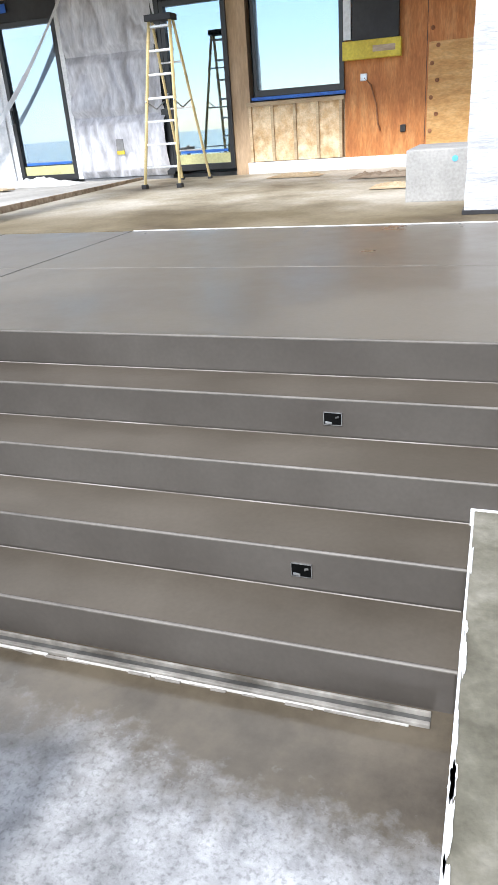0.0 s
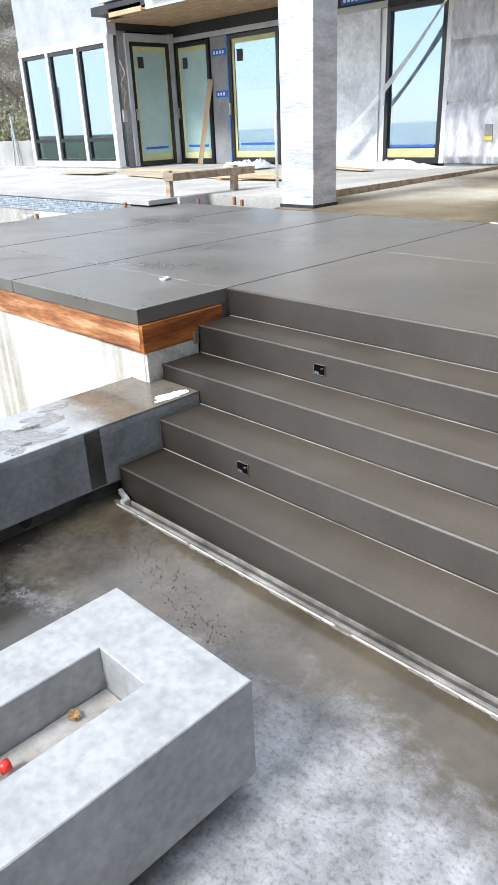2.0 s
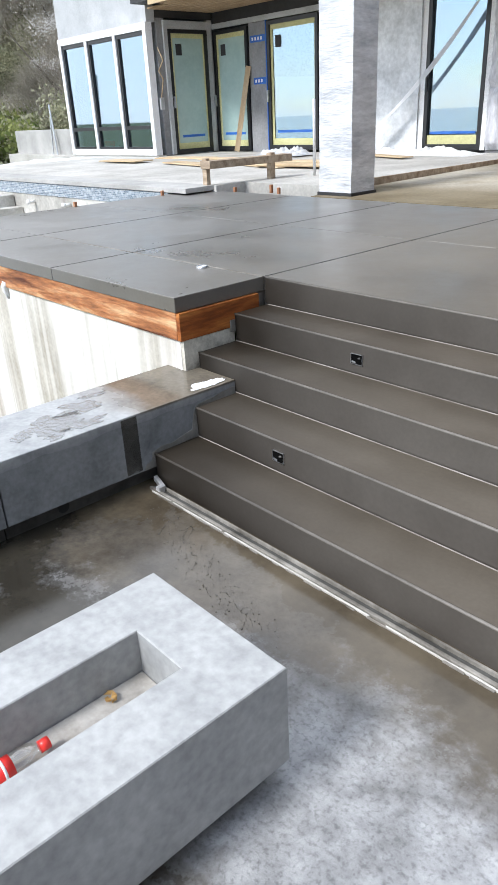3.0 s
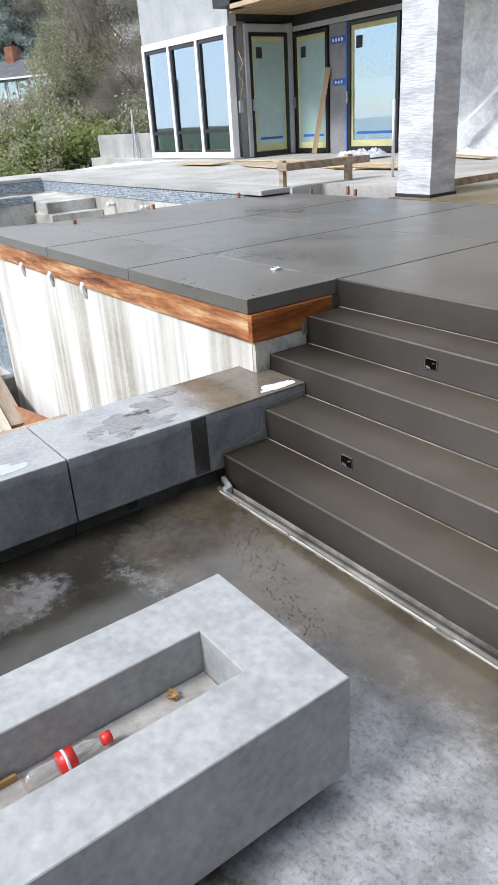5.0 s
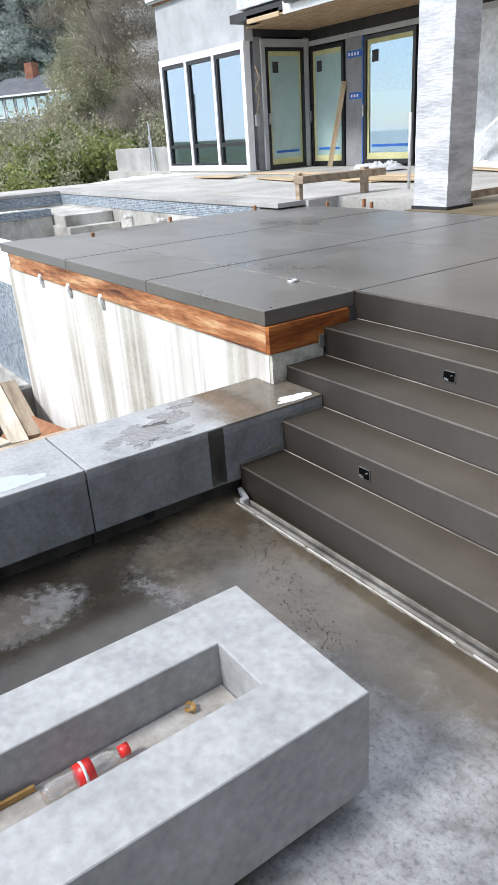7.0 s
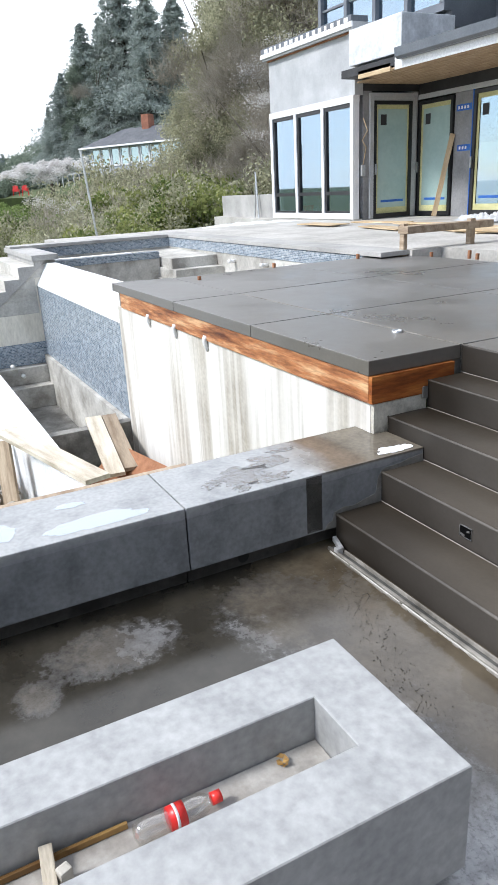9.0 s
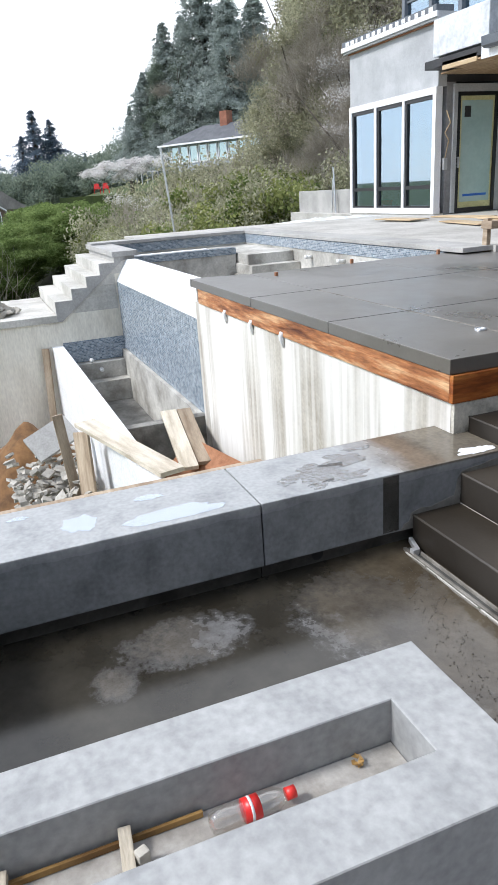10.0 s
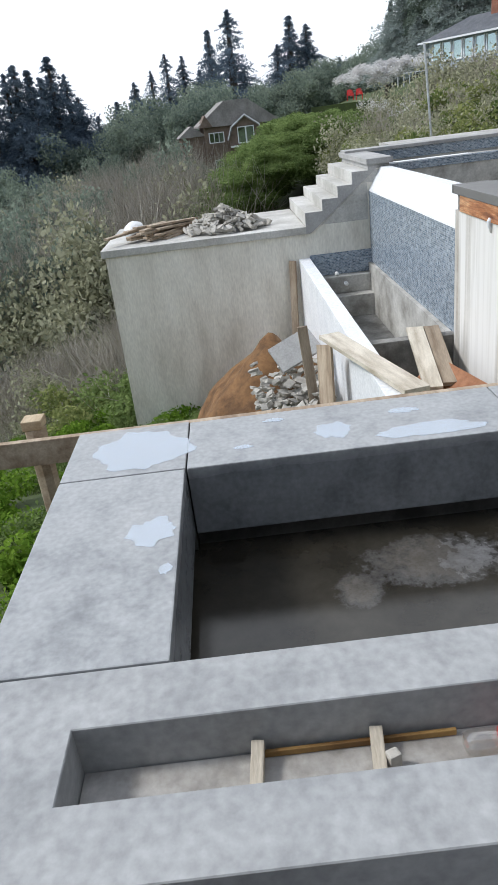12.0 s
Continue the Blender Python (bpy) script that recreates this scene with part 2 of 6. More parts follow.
r_l.new(r_ns.outputs["Fac"], r_bp.inputs["Height"])
r_l.new(r_bp.outputs["Normal"], r_n["Glossy BSDF"].inputs["Normal"])
M["darkfilm"] = glass("damp_film", (0.72, 0.71, 0.69), 0.03)
M["coping"] = mat("grey_coping", (0.30, 0.295, 0.28), (0.44, 0.43, 0.41), 0.75, 1.6, 40, 0.1)
M["landwall"] = mat("stained_cast_concrete", (0.58, 0.54, 0.45), (0.86, 0.83, 0.735), 0.85, 1.3, 22, 0.15, third=(0.76, 0.725, 0.63), stretch=(1, 1.6, 0.45), lo=0.30, hi=0.72, grain=0.3)
M["dampend"] = mat("damp_raw_concrete", (0.22, 0.205, 0.17), (0.60, 0.575, 0.50), 0.75, 7, 60, 0.35, third=(0.48, 0.455, 0.39))
M["oldform"] = mat("form_board_dark", (0.09, 0.05, 0.03), (0.20, 0.12, 0.08), 0.8, 3, 30, 0.3, stretch=(6, 1, 6))
M["sidewall"] = mat("mossy_wet_concrete", (0.075, 0.068, 0.046), (0.25, 0.235, 0.19), 0.6, 5.0, 45, 0.3, r2=0.8, third=(0.145, 0.135, 0.10), lo=0.3, hi=0.7)
M["poolshell"] = mat("rough_pool_concrete", (0.27, 0.255, 0.225), (0.60, 0.585, 0.54), 0.85, 1.8, 30, 0.25, third=(0.45, 0.435, 0.395))
M["hole"] = mat("hollow_shade_black", (0.004, 0.004, 0.004), (0.008, 0.008, 0.008), 0.95, 9, 60, 0.0, spec=0.0)
M["inside"] = mat("dim_interior", (0.16, 0.16, 0.16), (0.24, 0.24, 0.235), 0.9, 1, 10, 0.1)


def leaf_mat(name, a, b, scale=0.6):
    """Thin leaves that let part of the light through, varied leaf by leaf and in broad patches."""
    m = bpy.data.materials.new(name)
    m.use_nodes = True
    n, l = m.node_tree.nodes, m.node_tree.links
    n.remove(n["Principled BSDF"])
    geo, ns = n.new("ShaderNodeNewGeometry"), n.new("ShaderNodeTexNoise")
    ns.inputs["Scale"].default_value, ns.inputs["Detail"].default_value = scale, 5
    l.new(geo.outputs["Position"], ns.inputs["Vector"])
    ad = n.new("ShaderNodeMath")
    ad.operation = "MULTIPLY_ADD"
    ad.inputs[1].default_value = 0.45
    l.new(geo.outputs["Random Per Island"], ad.inputs[0])
    l.new(ns.outputs["Fac"], ad.inputs[2])
    rp_ = n.new("ShaderNodeValToRGB")
    rp_.color_ramp.elements[0].position, rp_.color_ramp.elements[1].position = 0.42, 1.0
    rp_.color_ramp.elements[0].color, rp_.color_ramp.elements[1].color = (*a, 1), (*b, 1)
    l.new(ad.outputs[0], rp_.inputs["Fac"])
    df, tl, mx = n.new("ShaderNodeBsdfDiffuse"), n.new("ShaderNodeBsdfTranslucent"), n.new("ShaderNodeMixShader")
    mx.inputs["Fac"].default_value = 0.42
    l.new(rp_.outputs["Color"], df.inputs["Color"])
    l.new(rp_.outputs["Color"], tl.inputs["Color"])
    l.new(df.outputs[0], mx.inputs[1])
    l.new(tl.outputs[0], mx.inputs[2])
    l.new(mx.outputs[0], n["Material Output"].inputs["Surface"])
    return m


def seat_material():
    """Clouded cast concrete: sides darkened for damp and shade, a brown wet end by the stair."""
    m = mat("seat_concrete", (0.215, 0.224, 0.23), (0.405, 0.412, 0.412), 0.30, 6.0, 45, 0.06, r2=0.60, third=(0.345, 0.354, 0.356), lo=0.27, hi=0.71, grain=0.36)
    n, l = m.node_tree.nodes, m.node_tree.links
    p = n["Principled BSDF"]
    base, gloss = p.inputs["Base Color"].links[0].from_socket, p.inputs["Roughness"].links[0].from_socket
    geo, sep, ns = n.new("ShaderNodeNewGeometry"), n.new("ShaderNodeSeparateXYZ"), n.new("ShaderNodeTexNoise")
    ns.inputs["Scale"].default_value, ns.inputs["Detail"].default_value = 5.0, 9
    l.new(geo.outputs["Position"], sep.inputs[0])
    l.new(geo.outputs["Position"], ns.inputs["Vector"])

    def tide(axis, a, b, wob):
        k, r = n.new("ShaderNodeMath"), n.new("ShaderNodeMapRange")
        k.operation = "MULTIPLY_ADD"
        k.inputs[1].default_value = wob
        l.new(ns.outputs["Fac"], k.inputs[0])
        l.new(sep.outputs[axis], k.inputs[2])
        r.inputs["From Min"].default_value, r.inputs["From Max"].default_value = a, b
        l.new(k.outputs[0], r.inputs["Value"])
        return r.outputs["Result"]

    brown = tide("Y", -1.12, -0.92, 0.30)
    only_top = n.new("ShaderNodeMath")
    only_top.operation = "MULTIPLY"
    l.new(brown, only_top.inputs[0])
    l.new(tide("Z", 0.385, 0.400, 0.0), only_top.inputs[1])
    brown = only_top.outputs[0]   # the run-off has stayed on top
    # vertical sides darkened below the top edge, shade put in with the damp
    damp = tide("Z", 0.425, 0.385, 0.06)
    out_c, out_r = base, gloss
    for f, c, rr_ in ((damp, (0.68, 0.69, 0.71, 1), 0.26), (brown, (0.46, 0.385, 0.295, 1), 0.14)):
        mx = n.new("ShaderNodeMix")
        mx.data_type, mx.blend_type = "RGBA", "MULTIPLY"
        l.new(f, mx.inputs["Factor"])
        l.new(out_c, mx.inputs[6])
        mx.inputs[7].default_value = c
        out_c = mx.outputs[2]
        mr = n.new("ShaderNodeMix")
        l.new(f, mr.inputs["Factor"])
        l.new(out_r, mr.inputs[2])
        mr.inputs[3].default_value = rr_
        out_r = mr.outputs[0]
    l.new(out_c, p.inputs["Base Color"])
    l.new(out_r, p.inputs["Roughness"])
    return m


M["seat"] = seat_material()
M["strip"] = leaf_mat("clear_plastic_strip", (0.62, 0.64, 0.66), (0.86, 0.87, 0.88), 3.0)
M["leaf_ivy"] = leaf_mat("ivy_leaves", (0.095, 0.145, 0.045), (0.29, 0.37, 0.14), 0.8)
# needles and far woods paler or bluer: distance haze is put into their colour
M["leaf_dark"] = leaf_mat("hazed_conifer_needles", (0.23, 0.27, 0.255), (0.42, 0.465, 0.43), 0.3)
M["leaf_fir"] = leaf_mat("hazed_far_fir_needles", (0.085, 0.120, 0.160), (0.20, 0.25, 0.30), 0.3)
M["leaf_wood"] = leaf_mat("hazed_wood_leaves", (0.12, 0.155, 0.13), (0.30, 0.35, 0.27), 0.12)
M["leaf_olive"] = leaf_mat("olive_leaves", (0.19, 0.195, 0.12), (0.52, 0.51, 0.36), 0.5)
M["leaf_green"] = leaf_mat("shrub_leaves", (0.085, 0.13, 0.04), (0.36, 0.38, 0.15), 0.5)
M["leaf_bright"] = leaf_mat("bright_weeds", (0.07, 0.15, 0.016), (0.22, 0.34, 0.05), 1.2)
M["twig"] = leaf_mat("bare_twigs", (0.29, 0.265, 0.22), (0.58, 0.54, 0.47), 0.8)
M["blossom"] = leaf_mat("white_blossom", (0.62, 0.60, 0.58), (0.82, 0.80, 0.79), 2.0)


def tile_material():
    """Small blue glass tiles in rows, with pale joints."""
    m = bpy.data.materials.new("blue_mosaic")
    m.use_nodes = True
    n, l = m.node_tree.nodes, m.node_tree.links
    p = n["Principled BSDF"]
    geo = n.new("ShaderNodeNewGeometry")
    sep, com = n.new("ShaderNodeSeparateXYZ"), n.new("ShaderNodeCombineXYZ")
    add = n.new("ShaderNodeMath")
    add.operation = "ADD"
    l.new(geo.outputs["Position"], sep.inputs[0])
    l.new(sep.outputs["X"], add.inputs[0])
    l.new(sep.outputs["Y"], add.inputs[1])
    l.new(add.outputs[0], com.inputs["X"])
    l.new(sep.outputs["Z"], com.inputs["Y"])
    br = n.new("ShaderNodeTexBrick")
    br.inputs["Scale"].default_value = 1.0
    br.inputs["Brick Width"].default_value, br.inputs["Row Height"].default_value = 0.050, 0.025
    br.inputs["Mortar Size"].default_value = 0.003
    br.inputs["Color1"].default_value, br.inputs["Color2"].default_value = (0.09, 0.15, 0.21, 1), (0.30, 0.37, 0.43, 1)
    br.inputs["Mortar"].default_value = (0.36, 0.40, 0.44, 1)
    l.new(com.outputs[0], br.inputs["Vector"])
    ns = n.new("ShaderNodeTexNoise")
    ns.inputs["Scale"].default_value = 24
    l.new(geo.outputs["Position"], ns.inputs["Vector"])
    mx = n.new("ShaderNodeMix")
    mx.data_type, mx.blend_type = "RGBA", "OVERLAY"
    mx.inputs["Factor"].default_value = 0.6
    l.new(br.outputs["Color"], mx.inputs[6])
    l.new(ns.outputs["Fac"], mx.inputs[7])
    hs = n.new("ShaderNodeHueSaturation")
    hs.inputs["Saturation"].default_value = 0.75
    l.new(mx.outputs[2], hs.inputs["Color"])
    l.new(hs.outputs["Color"], p.inputs["Base Color"])
    p.inputs["Roughness"].default_value = 0.25
    bp = n.new("ShaderNodeBump")
    bp.inputs["Strength"].default_value, bp.inputs["Distance"].default_value = 0.6, 0.004
    bp.invert = True
    l.new(br.outputs["Fac"], bp.inputs["Height"])
    l.new(bp.outputs["Normal"], p.inputs["Normal"])
    return m


M["mosaic"] = tile_material()


def streaked_material():
    """White lime streaks running down grey concrete."""
    m = mat("lime_streaked_concrete", (0.34, 0.305, 0.25), (0.52, 0.485, 0.42), 0.8, 1.6, 40, 0.15)
    n, l = m.node_tree.nodes, m.node_tree.links
    p = n["Principled BSDF"]
    old = p.inputs["Base Color"].links[0].from_socket
    geo = n.new("ShaderNodeNewGeometry")
    facs = []
    for sx, sz, lo, hi in ((3.0, 0.28, 0.40, 0.58), (14.0, 0.35, 0.42, 0.60)):
        mp = n.new("ShaderNodeMapping")
        mp.inputs["Scale"].default_value = (sx, 1, sz)
        ns = n.new("ShaderNodeTexNoise")
        ns.inputs["Scale"].default_value, ns.inputs["Detail"].default_value = 1.0, 6
        rg = n.new("ShaderNodeMapRange")
        rg.inputs["From Min"].default_value, rg.inputs["From Max"].default_value = lo, hi
        l.new(geo.outputs["Position"], mp.inputs["Vector"])
        l.new(mp.outputs["Vector"], ns.inputs["Vector"])
        l.new(ns.outputs["Fac"], rg.inputs["Value"])
        facs.append(rg.outputs["Result"])
    mul = n.new("ShaderNodeMath")
    mul.operation = "MULTIPLY_ADD"
    mul.inputs[1].default_value = 0.85
    l.new(facs[0], mul.inputs[0])
    hf = n.new("ShaderNodeMath")
    hf.operation, hf.use_clamp = "MULTIPLY", True
    hf.inputs[1].default_value = 0.45
    l.new(facs[1], hf.inputs[0])
    l.new(hf.outputs[0], mul.inputs[2])
    mul.use_clamp = True
    mx = n.new("ShaderNodeMix")
    mx.data_type = "RGBA"
    mx.inputs[7].default_value = (0.74, 0.72, 0.68, 1)
    l.new(mul.outputs[0], mx.inputs["Factor"])
    l.new(old, mx.inputs[6])
    l.new(mx.outputs[2], p.inputs["Base Color"])
    return m


M["streak"] = streaked_material()


def graded(m, way, lo_, hi_, wet, dry, wob, scale):
    """Grade a surface from one tint to another along a direction, with an uneven front."""
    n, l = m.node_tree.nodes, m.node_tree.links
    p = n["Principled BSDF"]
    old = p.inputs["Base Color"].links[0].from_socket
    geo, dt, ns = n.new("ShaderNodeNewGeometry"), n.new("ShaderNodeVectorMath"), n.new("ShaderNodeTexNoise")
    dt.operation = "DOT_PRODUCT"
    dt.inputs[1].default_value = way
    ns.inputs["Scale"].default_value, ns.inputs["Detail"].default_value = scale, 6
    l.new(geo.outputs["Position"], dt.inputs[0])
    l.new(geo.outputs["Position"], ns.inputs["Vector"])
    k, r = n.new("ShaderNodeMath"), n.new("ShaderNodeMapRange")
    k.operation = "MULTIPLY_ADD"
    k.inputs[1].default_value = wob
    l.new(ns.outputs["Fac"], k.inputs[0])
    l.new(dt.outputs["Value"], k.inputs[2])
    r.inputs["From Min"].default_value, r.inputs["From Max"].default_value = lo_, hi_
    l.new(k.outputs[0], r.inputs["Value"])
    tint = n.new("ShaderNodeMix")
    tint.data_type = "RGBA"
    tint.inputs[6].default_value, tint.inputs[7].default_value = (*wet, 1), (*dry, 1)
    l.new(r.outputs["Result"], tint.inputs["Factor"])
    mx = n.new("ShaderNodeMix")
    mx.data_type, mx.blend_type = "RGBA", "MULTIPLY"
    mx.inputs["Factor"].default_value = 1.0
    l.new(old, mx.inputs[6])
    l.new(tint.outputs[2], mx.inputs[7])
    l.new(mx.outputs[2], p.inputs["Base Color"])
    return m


for k in ("fresh", "tread", "nose"):   # the stair darkens unevenly towards -x and towards its foot
    graded(M[k], (0.42, 0.1, 0.3), 0.38, 0.95, (0.31, 0.29, 0.265), (1.10, 1.10, 1.10), 0.6, 1.6)
graded(M["slab"], (0, 1, 0), 4.9, 6.0, (0.50, 0.44, 0.33), (1.15, 1.13, 1.10), 1.6, 0.8)   # rain water lies along the new edge
# grey towards -x for the mirrored sky, put in the deck's colour; browner beyond
M["deck"] = graded(mat("deck_concrete", (0.135, 0.130, 0.123), (0.19, 0.184, 0.174), 0.25, 0.7, 55, 0.03, r2=0.50, spec=0.5, grain=0.12), (1, 0, 0), -1.2, 1.9, (1, 1, 1), (0.80, 0.72, 0.60), 1.6, 0.9)


def patio_material():
    """Pale concrete, dark and glossy where it is wet: along the stair and inside the seat."""
    m = bpy.data.materials.new("wet_patio_concrete")
    m.use_nodes = True
    n, l = m.node_tree.nodes, m.node_tree.links
    p = n["Principled BSDF"]
    geo = n.new("ShaderNodeNewGeometry")
    sep = n.new("ShaderNodeSeparateXYZ")
    l.new(geo.outputs["Position"], sep.inputs[0])

    def noisy(scale, detail=6):
        k = n.new("ShaderNodeTexNoise")
        k.inputs["Scale"].default_value, k.inputs["Detail"].default_value, k.inputs["Roughness"].default_value = scale, detail, 0.68
        l.new(geo.outputs["Position"], k.inputs["Vector"])
        return k.outputs["Fac"]

    def ranged(v, a, b, c=0.0, d=1.0):
        k = n.new("ShaderNodeMapRange")
        k.inputs["From Min"].default_value, k.inputs["From Max"].default_value = a, b
        k.inputs["To Min"].default_value, k.inputs["To Max"].default_value = c, d
        l.new(v, k.inputs["Value"])
        return k.outputs["Result"]

    def op(kind, a, b):
        k = n.new("ShaderNodeMath")
        k.operation = kind
        for i, v in enumerate((a, b)):
            if isinstance(v, (int, float)):
                k.inputs[i].default_value = v
            else:
                l.new(v, k.inputs[i])
        return k.outputs[0]

    X, Y = sep.outputs["X"], sep.outputs["Y"]
    wob, ragged, fray = op("SUBTRACT", noisy(2.4, 4), 0.5), op("SUBTRACT", noisy(9.0, 10), 0.5), op("SUBTRACT", noisy(26.0, 10), 0.5)
    broken = op("ADD", op("MULTIPLY", wob, 0.35), op("ADD", op("MULTIPLY", ragged, 0.30), op("MULTIPLY", fray, 0.16)))
    near_stair = ranged(op("ADD", op("ADD", Y, op("MULTIPLY", op("SUBTRACT", X, 1.35), 0.13)), broken), -1.52, -1.30)
    halfway = ranged(op("ADD", op("ADD", Y, op("MULTIPLY", X, -0.35)), op("MULTIPLY", broken, 2.0)), -2.48, -1.98, 0.0, 0.92)
    inside = ranged(op("ADD", op("ADD", X, op("MULTIPLY", op("ADD", Y, 1.5), 0.96)), op("MULTIPLY", broken, 1.2)), 1.00, 0.72)

    def island(cx, cy, rx, ry):
        u, v = op("DIVIDE", op("SUBTRACT", X, cx), rx), op("DIVIDE", op("SUBTRACT", Y, cy), ry)
        return ranged(op("ADD", op("ADD", op("MULTIPLY", u, u), op("MULTIPLY", v, v)), op("ADD", op("MULTIPLY", ragged, 3.0), op("MULTIPLY", fray, 3.2))), 1.5, 0.3)

    islands = op("MAXIMUM", island(0.62, -1.66, 0.30, 0.24), op("MAXIMUM", island(0.46, -2.38, 0.15, 0.25), island(0.60, -2.72, 0.10, 0.08)))
    wet = op("MAXIMUM", op("MAXIMUM", near_stair, halfway), op("MULTIPLY", inside, op("SUBTRACT", 1.0, op("MULTIPLY", islands, 0.50))))
    pit_shade = op("MULTIPLY", ranged(op("ADD", X, op("MULTIPLY", ragged, 0.4)), 2.12, 2.00), ranged(op("ADD", Y, op("MULTIPLY", ragged, 0.6)), -2.15, -2.35))
    wet = op("MAXIMUM", wet, op("MULTIPLY", pit_shade, 0.8))   # damp along the fire pit's foot, its contact shade put in too
    dry = n.new("ShaderNodeValToRGB")
    dry.color_ramp.elements[0].position, dry.color_ramp.elements[1].position = 0.30, 0.66
    dry.color_ramp.elements[0].color, dry.color_ramp.elements[1].color = (0.165, 0.164, 0.164, 1), (0.425, 0.428, 0.434, 1)
    e_ = dry.color_ramp.elements.new(0.48)
    e_.color = (0.295, 0.297, 0.302, 1)
    l.new(noisy(4.2, 12), dry.inputs["Fac"])
    damp = n.new("ShaderNodeValToRGB")
    damp.color_ramp.elements[0].position, damp.color_ramp.elements[1].position = 0.35, 0.65
    damp.color_ramp.elements[0].color, damp.color_ramp.elements[1].color = (0.050, 0.039, 0.025, 1), (0.105, 0.085, 0.058, 1)
    l.new(noisy(3.0, 8), damp.inputs["Fac"])
    mx = n.new("ShaderNodeMix")
    mx.data_type = "RGBA"
    l.new(wet, mx.inputs["Factor"])
    spk = n.new("ShaderNodeMix")
    spk.data_type, spk.blend_type = "RGBA", "MULTIPLY"
    spk.inputs["Factor"].default_value = 1.0
    l.new(dry.outputs["Color"], spk.inputs[6])
    l.new(op("MULTIPLY", ranged(noisy(60, 10), 0.38, 0.50, 0.68, 1.04), ranged(noisy(12.0, 14), 0.40, 0.56, 0.80, 1.05)), spk.inputs[7])
    l.new(spk.outputs[2], mx.inputs[6])
    l.new(damp.outputs["Color"], mx.inputs[7])
    deep = op("MULTIPLY", op("MULTIPLY", inside, op("SUBTRACT", 1.0, op("MULTIPLY", islands, 0.75))), ranged(op("ADD", Y, op("MULTIPLY", broken, 1.5)), -1.35, -1.62))
    soak = n.new("ShaderNodeMix")
    soak.data_type, soak.blend_type = "RGBA", "MULTIPLY"
    l.new(deep, soak.inputs["Factor"])
    l.new(mx.outputs[2], soak.inputs[6])
    soak.inputs[7].default_value = (0.45, 0.50, 0.57, 1)
    l.new(soak.outputs[2], p.inputs["Base Color"])
    l.new(ranged(wet, 0, 1, 0.66, 0.12), p.inputs["Roughness"])
    bp = n.new("ShaderNodeBump")
    bp.inputs["Distance"].default_value = 0.006
    l.new(ranged(wet, 0, 1, 0.45, 0.08), bp.inputs["Strength"])
    l.new(noisy(45, 4), bp.inputs["Height"])
    l.new(bp.outputs["Normal"], p.inputs["Normal"])
    return m


M["patio"] = patio_material()


# ---- building helpers ----
def thing(name, label, category, at=(0, 0, 0), group="", kind=""):
    ob = new(name)
    ob.empty_display_size = 0.1
    ob.matrix_world = at if isinstance(at, Matrix) else Matrix.Translation(at)
    return tagged(ob, label, category, group, kind)


def mesh_of(bm, name, material, smooth=False):
    me = bpy.data.meshes.new(name)
    bm.to_mesh(me)
    bm.free()
    me.materials.append(material)
    if smooth:
        me.polygons.foreach_set("use_smooth", [True] * len(me.polygons))
    return me


def part(name, bm, material, parent, label="", smooth=False):
    ob = new(name, bm if isinstance(bm, bpy.types.Mesh) else mesh_of(bm, name, material, smooth))
    ob.parent = parent
    if label:
        tagged(ob, label)
    return ob


def solid(name, bm, material, label, category, kind="", group="", smooth=False):
    return tagged(new(name, mesh_of(bm, name, material, smooth)), label, category, group, kind)


def box(x0, x1, y0, y1, z0, z1, bevel=0.0, bm=None, turn=None):
    bm = bm or bmesh.new()
    r = bmesh.ops.create_cube(bm, size=1.0)
    vs = r["verts"]
    bmesh.ops.scale(bm, vec=(x1 - x0, y1 - y0, z1 - z0), verts=vs)
    if bevel:
        es = list({e for v in vs for e in v.link_edges})
        b = bmesh.ops.bevel(bm, geom=es, offset=bevel, segments=2, affect="EDGES", profile=0.6)
        vs = list(set(b["verts"]) | {v for v in vs if v.is_valid})
    if turn:
        bmesh.ops.transform(bm, matrix=turn, verts=vs)
    bmesh.ops.translate(bm, vec=((x0 + x1) / 2, (y0 + y1) / 2, (z0 + z1) / 2), verts=vs)
    return bm


def tube(points, r, bm=None, seg=8, r1=None):
    """A round bar along a line of points, tapering to r1."""
    bm = bm or bmesh.new()
    pts = [Vector(q) for q in points]
    rings = []
    for i, q in enumerate(pts):
        d = (pts[min(i + 1, len(pts) - 1)] - pts[max(i - 1, 0)]).normalized()
        u = d.orthogonal().normalized()
        w = d.cross(u)
        rr = r + ((r1 if r1 is not None else r) - r) * i / max(len(pts) - 1, 1)
        rings.append([bm.verts.new(q + (u * math.cos(2 * math.pi * k / seg) + w * math.sin(2 * math.pi * k / seg)) * rr) for k in range(seg)])
    for a, b in zip(rings, rings[1:]):
        for k in range(seg):
            bm.faces.new((a[k], a[(k + 1) % seg], b[(k + 1) % seg], b[k]))
    bm.faces.new(rings[0][::-1])
    bm.faces.new(rings[-1])
    return bm


def prism(outline, axis, a, b, bm=None):
    """An outline of (u, v) pushed along an axis from a to b: u, v are the two other axes in order."""
    bm = bm or bmesh.new()

    def at(u, v, w):
        return {"x": (w, u, v), "y": (u, w, v), "z": (u, v, w)}[axis]
    lo = [bm.verts.new(at(u, v, a)) for u, v in outline]
    hi = [bm.verts.new(at(u, v, b)) for u, v in outline]
    n = len(outline)
    bm.faces.new(lo)
    bm.faces.new(hi[::-1])
    for i in range(n):
        bm.faces.new((lo[i], hi[i], hi[(i + 1) % n], lo[(i + 1) % n]))
    bmesh.ops.recalc_face_normals(bm, faces=bm.faces)
    return bm


